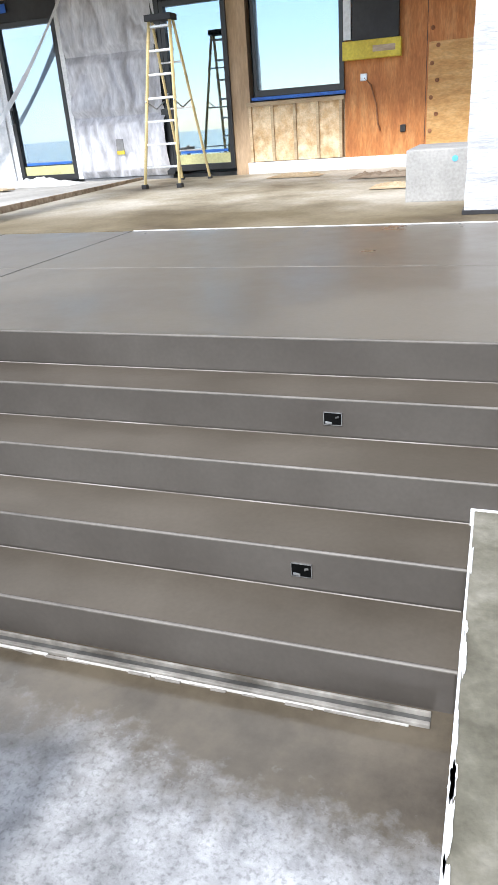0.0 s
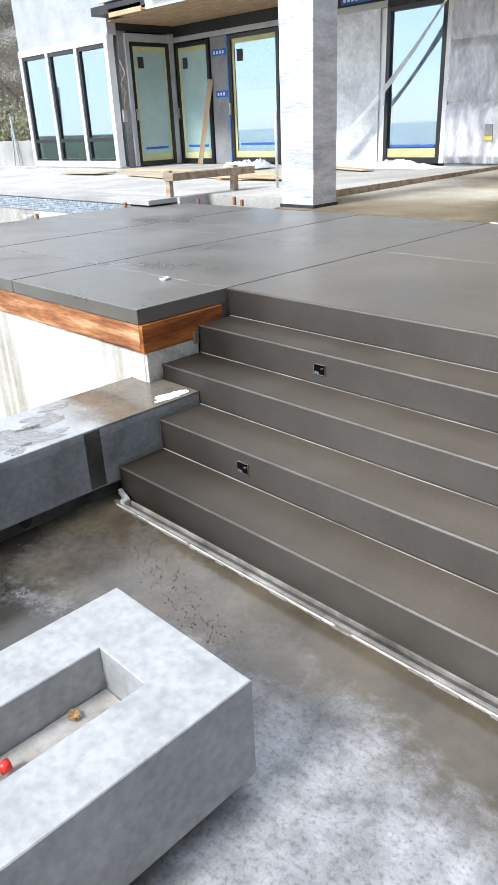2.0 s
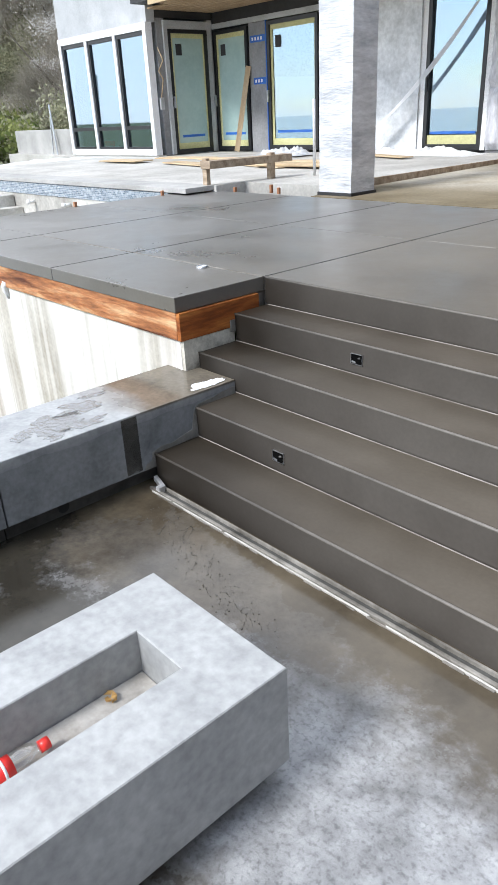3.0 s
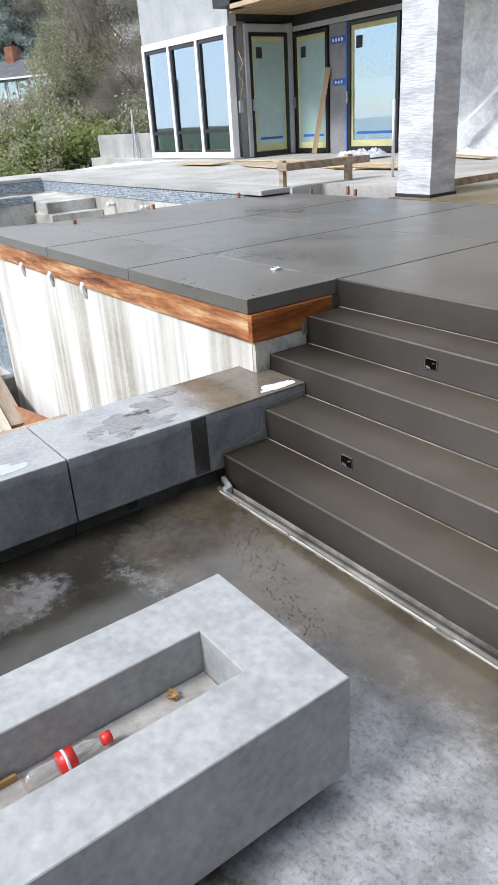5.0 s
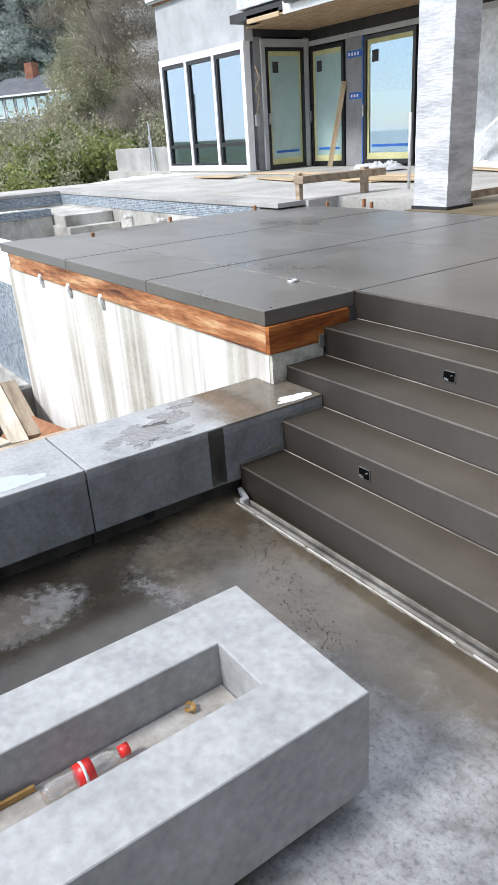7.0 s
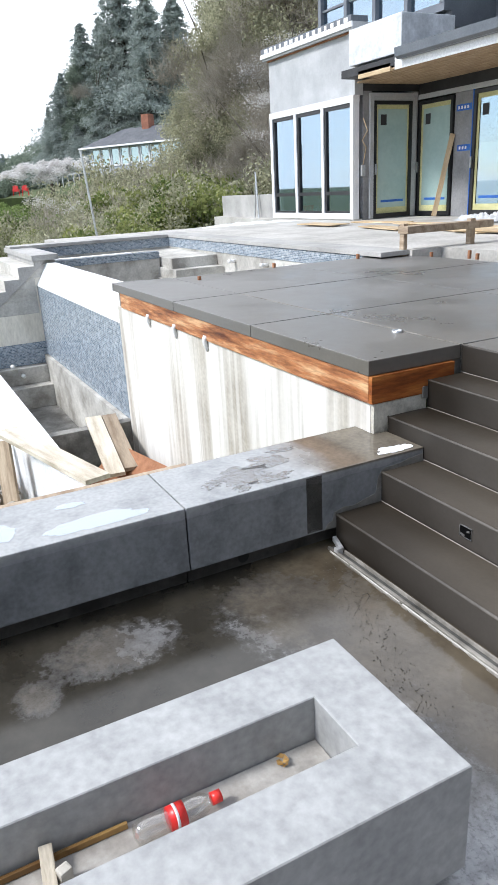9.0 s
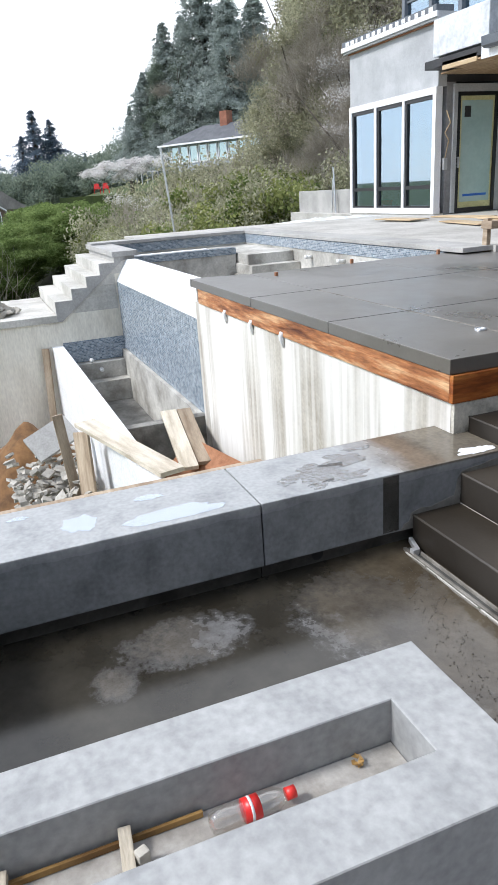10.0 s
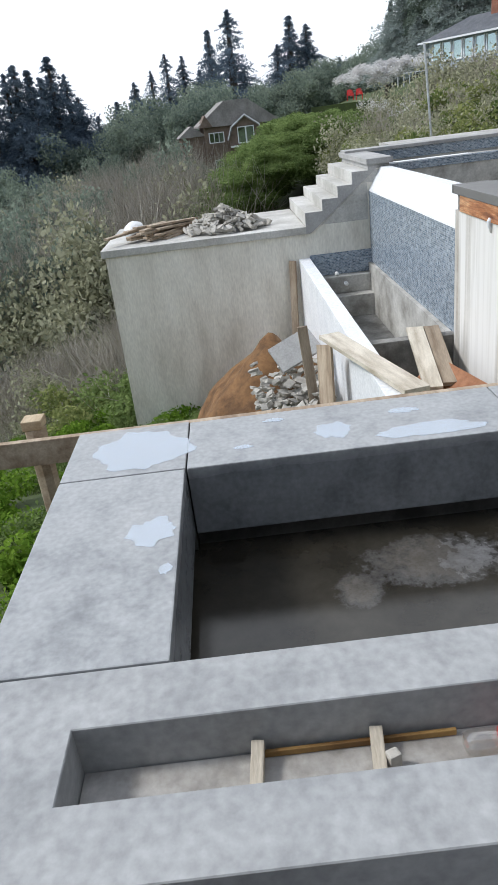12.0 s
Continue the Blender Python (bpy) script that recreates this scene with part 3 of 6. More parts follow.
def slab_with_hole(x0, x1, y0, y1, z0, z1, hx0, hx1, hy0, hy1, hz):
    """A block with a rectangular trough cut into its top."""
    bm = bmesh.new()
    xs, ys = (x0, hx0, hx1, x1), (y0, hy0, hy1, y1)
    top = [[bm.verts.new((x, y, z1)) for y in ys] for x in xs]
    for i in range(3):
        for j in range(3):
            if (i, j) != (1, 1):
                bm.faces.new((top[i][j], top[i + 1][j], top[i + 1][j + 1], top[i][j + 1]))
    well = {k: bm.verts.new((xs[k[0]], ys[k[1]], hz)) for k in ((1, 1), (2, 1), (2, 2), (1, 2))}
    ring = [(1, 1), (2, 1), (2, 2), (1, 2)]
    for a, b in zip(ring, ring[1:] + ring[:1]):
        bm.faces.new((top[a[0]][a[1]], top[b[0]][b[1]], well[b], well[a]))
    bm.faces.new([well[k] for k in ring])
    rim = [(i, 0) for i in range(4)] + [(3, j) for j in range(1, 4)] + [(i, 3) for i in (2, 1, 0)] + [(0, j) for j in (2, 1)]
    low = {k: bm.verts.new((xs[k[0]], ys[k[1]], z0)) for k in rim}
    for a, b in zip(rim, rim[1:] + rim[:1]):
        bm.faces.new((top[a[0]][a[1]], top[b[0]][b[1]], low[b], low[a]))
    bm.faces.new([low[k] for k in rim])
    bmesh.ops.recalc_face_normals(bm, faces=bm.faces)
    sharp = [e for e in bm.edges if len(e.link_faces) == 2 and e.calc_face_angle() > 0.7 and min(v.co.z for v in e.verts) > hz + 0.01]
    bmesh.ops.bevel(bm, geom=sharp, offset=0.003, segments=1, affect="EDGES")
    return bm

# ---- stair, deck and patio ----
H, T, Y4 = 0.165, 0.284, -0.259
DECK = 5 * H
NOSE = {5: 0.0, 4: Y4, 3: Y4 - T, 2: Y4 - 2 * T, 1: Y4 - 3 * T}
X_LEFT, X_RIGHT, X_SEAT = -0.121, 3.04, 0.194

patio = solid("floor", prism([(-0.22, -1.0), (-0.22, -3.84), (1.40, -3.84), (1.40, -9.0), (5.2, -9.0), (5.2, -1.0)], "z", -0.25, 0.0), M["patio"], "pale concrete patio floor, wet and dark beside the stair", "floor", "structure")

stair = thing("stair", "wide stair of fresh dark wet concrete with five steps", "stair", (0, 0, 0), kind="structure")
for k in range(1, 6):
    x0 = X_SEAT if k <= 2 else X_LEFT
    x1 = X_RIGHT if k <= 2 else 8.5
    if k == 5:
        x0 = -0.132
    bm = box(x0, x1, NOSE[k], 1.497 if k == 5 else 0.35, (k - 1) * H + (0.0 if k > 1 else -0.05), k * H, 0.011)
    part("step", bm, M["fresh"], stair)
    # paler strip: trowelled dry edge, its highlight partly put in the colour
    part("nosing", prism([(NOSE[k] - 0.0015, k * H - 0.008), (NOSE[k] - 0.0012, k * H - 0.004), (NOSE[k] + 0.003, k * H + 0.0008), (NOSE[k] + 0.007, k * H + 0.001), (NOSE[k] + 0.008, k * H - 0.008)], "x", x0 + 0.002, x1), M["nose"], stair, "smooth trowelled stair nosing with a painted edge highlight")
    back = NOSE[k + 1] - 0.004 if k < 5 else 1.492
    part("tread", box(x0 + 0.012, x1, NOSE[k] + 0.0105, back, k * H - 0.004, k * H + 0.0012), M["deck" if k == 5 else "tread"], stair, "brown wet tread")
    if k > 1:
        bm = prism([(NOSE[k] - 0.005, (k - 1) * H - 0.002), (NOSE[k] - 0.005, (k - 1) * H + 0.001), (NOSE[k] - 0.0015, (k - 1) * H + 0.0045), (NOSE[k] + 0.004, (k - 1) * H - 0.002)], "x", x0 + 0.01, x1 - 0.01)
        part("joint_line", bm, M["cove"], stair, "thin pale line of dried cement along the riser foot")


def step_light(x, y, z):
    t = thing("step_light_box", "small recessed metal box for a step light, still empty", "light fitting", (x, y, z), "step light boxes")
    bm = bmesh.new()
    for a in ((-0.037, -0.035, -0.027, 0.027), (0.035, 0.037, -0.027, 0.027), (-0.037, 0.037, -0.027, -0.025), (-0.037, 0.037, 0.025, 0.027)):
        box(a[0], a[1], -0.005, 0.03, a[2], a[3], bm=bm)
    part("frame", bm, M["steel"], t)
    # flat black panel: the shade inside the box is put in its colour
    part("back", box(-0.035, 0.035, -0.003, -0.0005, -0.025, 0.025), M["hole"], t)
    part("plate", box(-0.030, -0.004, -0.006, -0.0035, -0.022, -0.012, 0.001, turn=pose(0, 0, 0, 0, 8, 0)), M["steel"], t, "bent metal plate")
    part("conduit", tube([(0.012, -0.006, 0.006), (0.026, -0.004, 0.010)], 0.005, seg=8), M["wetshade"], t)
    return t


for lx, ly, lz in ((0.804, NOSE[4], 3.5 * H), (2.488, NOSE[4], 3.5 * H), (0.812, NOSE[2], 1.5 * H), (2.495, NOSE[2], 1.5 * H)):
    step_light(lx, ly - 0.001, lz)

drain = thing("channel_drain", "slim metal channel drain along the foot of the stair", "drain", (0, 0, 0))
part("channel", box(0.23, 2.97, -1.186, -1.170, -0.02, 0.014, 0.003), M["drain"], drain)
part("channel", box(0.23, 2.97, -1.143, -1.134, -0.02, 0.020, 0.003), M["drain"], drain)
part("grate", box(0.23, 2.97, -1.168, -1.145, -0.02, 0.004), M["wetshade"], drain, "dirty cement-filled slot")
part("end_bracket", box(0.20, 0.31, -1.150, -1.128, 0.012, 0.04, 0.004, turn=pose(0, 0, 0, 0, 6, -14)), M["alu"], drain)
part("end_clip", box(0.285, 0.315, -1.185, -1.15, 0.0, 0.035, 0.004), M["alu"], drain)
rngd = random.Random(4)
x = 0.26
while x < 2.9:
    w_ = rngd.uniform(0.08, 0.42)
    part("cement_line", box(x, min(x + w_, 2.96), -1.1935 - rngd.uniform(0, 0.003), -1.1885, -0.01, 0.006 + rngd.uniform(0, 0.003), 0.002), M["pale"], drain, "white cement line")
    x += w_ + (rngd.uniform(0.01, 0.12) if rngd.random() < 0.4 else -0.004)
for i in range(34):
    x = rngd.uniform(0.3, 2.85)
    part("cement_crust", box(x, x + rngd.uniform(0.02, 0.10), -1.199 - rngd.uniform(0, 0.006), -1.194, 0.0, 0.003 + 0.004 * rngd.random(), 0.001), M["cove"], drain, "crust of dried white cement")

# deck panels with open joints
deck = thing("deck", "raised terrace deck of fresh dark grey concrete panels", "deck", (0, 0, 0), kind="structure")
XB, YB = [-4.86, -3.02, -1.53, -0.135], [-0.663, 0.0, 1.5, 3.18]
G = 0.003
SLAB_T = 0.085
for i in range(3):
    for j in range(3):
        x0, x1, y0, y1 = XB[i] + (G if i else 0), XB[i + 1] - G, YB[j] + (G if j else 0), YB[j + 1] - G
        if i == 0 and j == 0:
            part("panel", box(-4.79, x1, y0, y1, DECK - SLAB_T, DECK, 0.005), M["deck"], deck)
            part("panel", box(-4.86, -4.793, y0, -0.27, DECK - SLAB_T, DECK, 0.004), M["deck"], deck)
            continue
        if i == 0:
            x0 = -4.70
        part("panel", box(x0, x1, y0, y1, DECK - SLAB_T, DECK, 0.005), M["deck"], deck)
for y0, y1 in ((1.5, 3.18),):
    part("panel", box(-0.135 + G, 5.2, y0 + G, y1 - G, DECK - SLAB_T, DECK, 0.004), M["deck"], deck)
# dark strips along the grooves, and pale dried slurry along one joint
for x, y0, y1 in ((-0.135, 0.02, 3.17), (-1.53, -0.66, 3.17), (-3.02, -0.66, 3.17)):
    part("joint", box(x - 0.006, x + 0.006, y0, y1, DECK - 0.01, DECK + 0.0016), M["wetshade"], deck, "dark groove between the panels")
for y, x0, x1 in ((0.0, -3.0, -0.14), (1.5, -0.12, 5.2)):
    part("joint", box(x0, x1, y - 0.007, y + 0.007, DECK - 0.01, DECK + 0.0016), M["cove"], deck, "pale dried slurry along a joint")
part("panel_bed", box(-4.66, 5.2, 0.02, 3.17, DECK - 0.3, DECK - SLAB_T + 0.02), M["rawdark"], deck)
part("panel_bed", box(-4.78, -0.16, -0.62, 0.02, DECK - 0.3, DECK - SLAB_T + 0.02), M["rawdark"], deck)
solid("trim", box(-0.12, 5.2, 3.181, 3.196, DECK - 0.05, DECK + 0.006, 0.002), M["white"], "thin white edge strip between new and old slab", "trim", "structure")

ring = thing("floor_ring", "small steel pipe collar set in the deck", "pipe collar", (-0.65, -0.056, DECK))
bm = bmesh.new()
for r0, r1, z0, z1 in ((0.026, 0.036, 0.0, 0.014),):
    n = 20
    rows = [[bm.verts.new((r * math.cos(2 * math.pi * k / n), r * math.sin(2 * math.pi * k / n), z)) for k in range(n)] for r, z in ((r1, z0), (r1, z1), (r0, z1), (r0, z0))]
    for a, b in zip(rows, rows[1:]):
        for k in range(n):
            bm.faces.new((a[k], a[(k + 1) % n], b[(k + 1) % n], b[k]))
part("collar", bm, M["steel"], ring, smooth=True)
part("stub", tube([(0, 0, -0.002), (0, 0, 0.01)], 0.02, seg=14), M["pvc"], ring)

# wall, timber and end block under the deck's edge
wall_deck = solid("wall_deck", box(-4.80, -0.150, -0.640, -0.35, -2.6, DECK - 0.247), M["streak"], "concrete retaining wall with white lime streaks below the deck", "wall", "structure")
bm = box(-0.149, -0.122, -0.637, -0.262, -0.2, DECK - 0.247)
solid("wall_end", bm, M["dampend"], "rough concrete wall end beside the stair", "wall", "structure")
wood = thing("edge_beam", "wet orange-brown cedar form board under the deck edge", "form board", (0, 0, 0))
part("board", box(-4.62, -0.152, -0.655, -0.615, DECK - 0.245, DECK - SLAB_T - 0.003, 0.003), M["cedar"], wood)
part("board", box(-0.150, -0.118, -0.655, -0.06, DECK - 0.245, DECK - SLAB_T - 0.003, 0.003), M["cedar_end"], wood)
part("overspill", box(-0.117, -0.108, -0.30, -0.262, DECK - 0.27, DECK - 0.20, 0.004), M["rawdark"], wood, "ragged concrete overspill")
for x in (-3.75, -3.05, -2.37):
    t = thing("cement_drip", "hardened white cement drip under the form board", "drip", (x, -0.66, DECK - 0.25))
    bm = tube([(0, 0.012, 0.035), (0.003, -0.004, 0.012), (0.006, -0.004, -0.02), (0.008, 0.006, -0.05), (0.006, 0.018, -0.085)], 0.026, seg=9, r1=0.012)
    part("drip", bm, M["paint"], t, smooth=True)

# ---- built-in seat and planter ----
ZB, ZL = 0.405, 0.085
seat_b = thing("concrete_bench", "long low grey concrete bench with wet patches", "bench", (0, 0, 0), "bench blocks")
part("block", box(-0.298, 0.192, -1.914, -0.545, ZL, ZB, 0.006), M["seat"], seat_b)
part("base", box(-0.25, 0.14, -1.914, -0.60, -0.2, ZL), M["wetshade"], seat_b, "recessed rough concrete base")
part("drain_hole", tube([(0.139, -1.62, 0.045), (0.144, -1.62, 0.045)], 0.03, seg=14), M["dark"], seat_b, "black drain hole")
seat_c = thing("concrete_bench", "long low grey concrete bench with blue-white cloudy puddles", "bench", (0, 0, 0), "bench blocks")
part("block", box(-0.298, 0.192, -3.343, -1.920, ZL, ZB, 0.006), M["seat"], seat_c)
part("base", box(-0.25, 0.14, -3.343, -1.920, -0.2, ZL), M["wetshade"], seat_c, "recessed rough concrete base")
seat_k = thing("concrete_bench", "square concrete corner block of the bench with a puddle", "bench", (0, 0, 0), "bench blocks")
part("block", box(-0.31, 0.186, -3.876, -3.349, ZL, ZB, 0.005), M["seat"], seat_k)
part("base", box(-0.26, 0.186, -3.82, -3.349, -0.2, ZL), M["wetshade"], seat_k)
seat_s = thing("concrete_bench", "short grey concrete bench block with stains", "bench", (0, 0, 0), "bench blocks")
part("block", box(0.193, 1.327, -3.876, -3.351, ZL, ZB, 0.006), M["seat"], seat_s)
part("base", box(0.193, 1.327, -3.82, -3.40, -0.2, ZL), M["wetshade"], seat_s)
pit = thing("fire_trough", "pale grey cast concrete block with a long open trough", "fire pit", (0, 0, 0))
part("block", slab_with_hole(1.333, 1.931, -4.9, -1.889, 0.07, ZB, 1.53, 1.736, -3.577, -2.086, 0.25), M["bench"], pit)
part("base", box(1.42, 1.84, -4.85, -1.99, -0.05, 0.07), M["rawdark"], pit, "recessed dark base")
part("trough_bed", box(1.533, 1.733, -3.574, -2.089, 0.245, 0.26), M["bed"], pit, "dusty pale trough floor")

low = thing("side_wall", "low concrete side wall beside the stair, white along its edge", "wall", (0, 0, 0), kind="structure")
part("wall_body", box(3.045, 3.6, -2.1, -0.547, -0.2, 0.392, 0.006), M["sidewall"], low)
part("edge_skim", box(3.0405, 3.048, -2.1, -0.557, 0.36, 0.3935, 0.002), M["paint"], low, "white cement skim on the edge")
part("edge_skim", box(3.034, 3.16, -0.556, -0.5445, 0.30, 0.397, 0.003), M["paint"], low, "white cement skim on the edge")

# soda bottle, sticks and litter in the trough
bot = thing("soda_bottle", "crushed empty clear plastic bottle with red cap and label", "bottle", Matrix.Translation((1.603, -2.535, 0.292)) @ pose(0, 0, 0, 0, 0, 91) @ Matrix.Diagonal((0.92, 0.98, 0.98, 1)))
prof = [(-0.125, 0.012), (-0.12, 0.027), (-0.10, 0.033), (-0.06, 0.031), (-0.045, 0.029), (0.02, 0.0295), (0.045, 0.033), (0.07, 0.030), (0.095, 0.017), (0.105, 0.0125)]


def lathe(profile, seg=20, bm=None, dent=0.0):
    bm = bm or bmesh.new()
    rows = []
    for u, r in profile:
        rows.append([bm.verts.new((u, r * math.cos(2 * math.pi * k / seg) * (1 - dent * (math.sin(u * 60 + k) > 0.6)), r * math.sin(2 * math.pi * k / seg))) for k in range(seg)])
    for a, b in zip(rows, rows[1:]):
        for k in range(seg):
            bm.faces.new((a[k], a[(k + 1) % seg], b[(k + 1) % seg], b[k]))
    bm.faces.new(rows[0][::-1])
    bm.faces.new(rows[-1])
    return bm


part("shell", lathe(prof, dent=0.12), M["bottle"], bot, smooth=True)
part("label", lathe([(-0.028, 0.0305), (0.018, 0.0312)]), M["red"], bot, "red paper label", True)
part("label_mark", lathe([(-0.012, 0.0314), (-0.004, 0.0315)]), M["white"], bot, "pale mark on the label", True)
part("cap", lathe([(0.100, 0.0165), (0.128, 0.0165)]), M["red"], bot, "red screw cap", True)
stick = thing("wood_strip", "thin brown wooden strip lying in the trough", "wood strip", (1.546, -2.93, 0.261))
part("strip", box(-0.005, 0.005, -0.20, 0.28, 0, 0.018, 0.002), M["amber"], stick)
for y in (-3.145, -2.855):
    t = thing("timber_wedge", "short pale sawn wedge across the trough", "wedge", Matrix.Translation((1.618, y, 0.272)) @ pose(0, 0, 0, 0, 9, -6), "wedges")
    part("block", box(-0.085, 0.075, -0.016, 0.016, 0, 0.028, 0.003), M["palewood"], t)
t = thing("rusty_block", "small rusty block in the trough", "block", Matrix.Translation((1.62, -2.822, 0.26)) @ pose(0, 0, 0, 0, 0, 20))
part("block", box(-0.014, 0.014, -0.016, 0.016, 0, 0.05, 0.006), M["rubble"], t)
leafm = thing("dry_leaf", "curled dry orange leaf in the trough", "leaf", (1.566, -2.214, 0.262))
bm = bmesh.new()
for i in range(14):
    a = i * 0.9
    v = [bm.verts.new((0.017 * math.cos(a + d) * s, 0.017 * math.sin(a + d) * s, 0.003 + 0.005 * (i % 4) + 0.6 * h)) for d, s, h in ((0, 0.2, 0), (0.5, 1.1, 0.008), (-0.4, 1.0, 0.0))]
    bm.faces.new(v)
part("blade", bm, M["amber"], leafm)


def puddle(name, label, cx, cy, z, rx, ry, m, seed, n=56, rough=0.45):
    """A thin film of liquid with an uneven outline."""
    bm = bmesh.new()
    pts = []
    for k in range(n):
        a = 2 * math.pi * k / n
        q = 1 + rough * noise.noise((math.cos(a) * 1.3 + seed, math.sin(a) * 1.3, seed)) + 0.5 * rough * noise.noise((math.cos(a) * 4 + seed, math.sin(a) * 4, 1.5))
        pts.append((cx + rx * q * math.cos(a), cy + ry * q * math.sin(a)))
    return solid(name, prism(pts, "z", z + 0.0006, z + 0.0022, bm), m, label, "puddle")


def limit(v, lo_, hi_):
    return max(lo_, min(hi_, v))


for cx, cy, rx, ry, sd in ((-0.04, -3.565, 0.20, 0.20, 1.0), (0.66, -3.455, 0.085, 0.085, 2.0), (0.90, -3.39, 0.03, 0.02, 2.5), (-0.01, -2.70, 0.085, 0.075, 3.0), (0.09, -2.30, 0.075, 0.20, 4.0), (-0.14, -2.36, 0.03, 0.06, 5.0), (-0.2, -2.95, 0.02, 0.045, 6.0), (0.05, -3.1, 0.02, 0.04, 7.0)):
    puddle("puddle", "shallow puddle mirroring the sky on the bench", cx, cy, ZB, rx, ry, M["water"], sd, rough=0.42)
for cx, cy, rx, ry, sd in ((-0.01, -1.52, 0.10, 0.16, 30.0), (-0.10, -1.33, 0.07, 0.12, 31.0), (0.10, -1.42, 0.045, 0.10, 32.0), (0.03, -1.72, 0.03, 0.05, 33.0), (-0.20, -1.20, 0.03, 0.07, 34.0), (0.14, -1.60, 0.03, 0.05, 35.0)):
    puddle("puddle", "shallow rippled puddle glinting on the bench", cx, cy, ZB, rx, ry, M["ripple"], sd, 64, 0.8)
rsk = random.Random(3)
for i in range(9):
    puddle("cement_skim", "thin crust of dry white cement along the wall edge", 3.049, -2.0 + 1.35 * rsk.random(), 0.3938, rsk.uniform(0.003, 0.009), rsk.uniform(0.015, 0.10), M["paint"], 60.0 + i, 40, 0.7)
puddle("cement_skim", "splash of dry white cement on the bench end", 0.135, -0.69, ZB, 0.045, 0.11, M["paint"], 21.0, rough=0.5)
solid("damp_streak", box(0.1925, 0.1935, -1.28, -1.19, ZL + 0.01, ZB - 0.01), M["darkfilm"], "dark damp streak running down the bench face", "stain")
smear = solid("concrete_smear", prism([(-1.18, 0.088), (-1.16, 0.12), (-1.13, 0.13), (-1.12, 0.172), (-1.06, 0.19), (-1.0, 0.183), (-0.93, 0.20), (-0.86, 0.215), (-0.845, 0.30), (-0.82, 0.338), (-0.78, 0.345), (-0.70, 0.35), (-0.65, 0.362), (-0.55, 0.37), (-0.55, 0.088)], "x", 0.1922, 0.1955), M["rawdark"], "ragged smear of spilt concrete on the bench face above the steps", "smear")
grit = thing("mud_crumbs", "dark crumbs of mud beside the drain", "mud", (0, 0, 0), kind="stuff")
bm = bmesh.new()
rg_ = random.Random(17)
for i in range(700):
    u = rg_.random()
    c_ = (0.45 + 1.0 * u + rg_.gauss(0, 0.06), -1.28 - 0.28 * u + rg_.gauss(0, 0.05), 0.002)
    s_ = 0.0008 + 0.0030 * rg_.random() ** 3
    vs_ = bmesh.ops.create_icosphere(bm, subdivisions=1, radius=s_)["verts"]
    for v in vs_:
        v.co = Vector((v.co.x * rg_.uniform(0.7, 1.5), v.co.y, v.co.z * 0.6)) + Vector(c_)
part("crumbs", bm, M["mud"], grit)

# ---- ground ----
AZ = (-180, -100, 20, 58, 66, 74, 82, 90, 98, 108, 130, 180)
RAD = (0.0, 6.0, 13.0, 24.0, 40.0, 90.0, 180.0, 400.0, 2500.0)
GROUND = {0.0: -1.5, 6.0: (-1.2, -1.0, -1.2, -1.2, -1.4, -1.7, -1.9, -2.1, -2.3, -2.4, -2.2, -1.2),
          13.0: (-2, -1, -1, -0.5, -0.3, -1.0, -2.0, -3.2, -4.0, -4.4, -4, -2),
          24.0: (-8, -2, 0, 0.3, 0.2, -0.6, -2.6, -5.0, -6.6, -7.6, -9, -8),
          40.0: (-15, -4, 1, 1.6, 1.2, 0.2, -2.2, -6.5, -9.0, -11.0, -14, -15),
          90.0: (-20, -6, 4, 6.2, 5.8, 4.6, 1.0, -5.2, -9.5, -13.0, -18, -20),
          180.0: (-20, -6, 6, 9, 9, 7, 4, -1, -4.0, -8.0, -19, -20),
          400.0: (-20, -6, 8, 12, 12, 10, 9, 6, 4, 0, -20, -20),
          2500.0: (-20, -6, 10, 30, 30, 30, 25, 20, 14, 0, -20, -20)}


def ground_z(x, y):
    az, r = math.degrees(math.atan2(-x, y)), math.hypot(x, y)
    cols = []
    for q in RAD:
        g = GROUND[q]
        cols.append(g if isinstance(g, float) else float(np.interp(az, AZ, g)))
    z = float(np.interp(r, RAD, cols))
    return z + 0.25 * min(r / 12, 1.5) * noise.noise((x * 0.13, y * 0.13, 0.3)) + 0.08 * noise.noise((x * 0.7, y * 0.7, 2.0))


bm = bmesh.new()
rings = []
radii = [1.0 * 1.115 ** i for i in range(0, 74)]
for r in radii:
    rings.append([bm.verts.new((r * math.cos(2 * math.pi * k / 150), r * math.sin(2 * math.pi * k / 150), ground_z(r * math.cos(2 * math.pi * k / 150), r * math.sin(2 * math.pi * k / 150)))) for k in range(150)])
for a, b in zip(rings, rings[1:]):
    for k in range(150):
        bm.faces.new((a[k], b[k], b[(k + 1) % 150], a[(k + 1) % 150]))
bm.faces.new(rings[0])
solid("ground", bm, M["grass"], "green overgrown sloping ground falling away to a valley", "ground", "structure", smooth=True)

bm = bmesh.new()
ws = []
for rr_ in (160.0, 2600.0):
    ws.append([bm.verts.new((-rr_ * math.sin(radians(a)), rr_ * math.cos(radians(a)), -17.5)) for a in range(122, 262, 4)])
for k in range(len(ws[0]) - 1):
    bm.faces.new((ws[0][k], ws[0][k + 1], ws[1][k + 1], ws[1][k]))
bmesh.ops.recalc_face_normals(bm, faces=bm.faces)
solid("water", bm, M["sea"], "wide grey-blue water below the hill", "water", "structure")

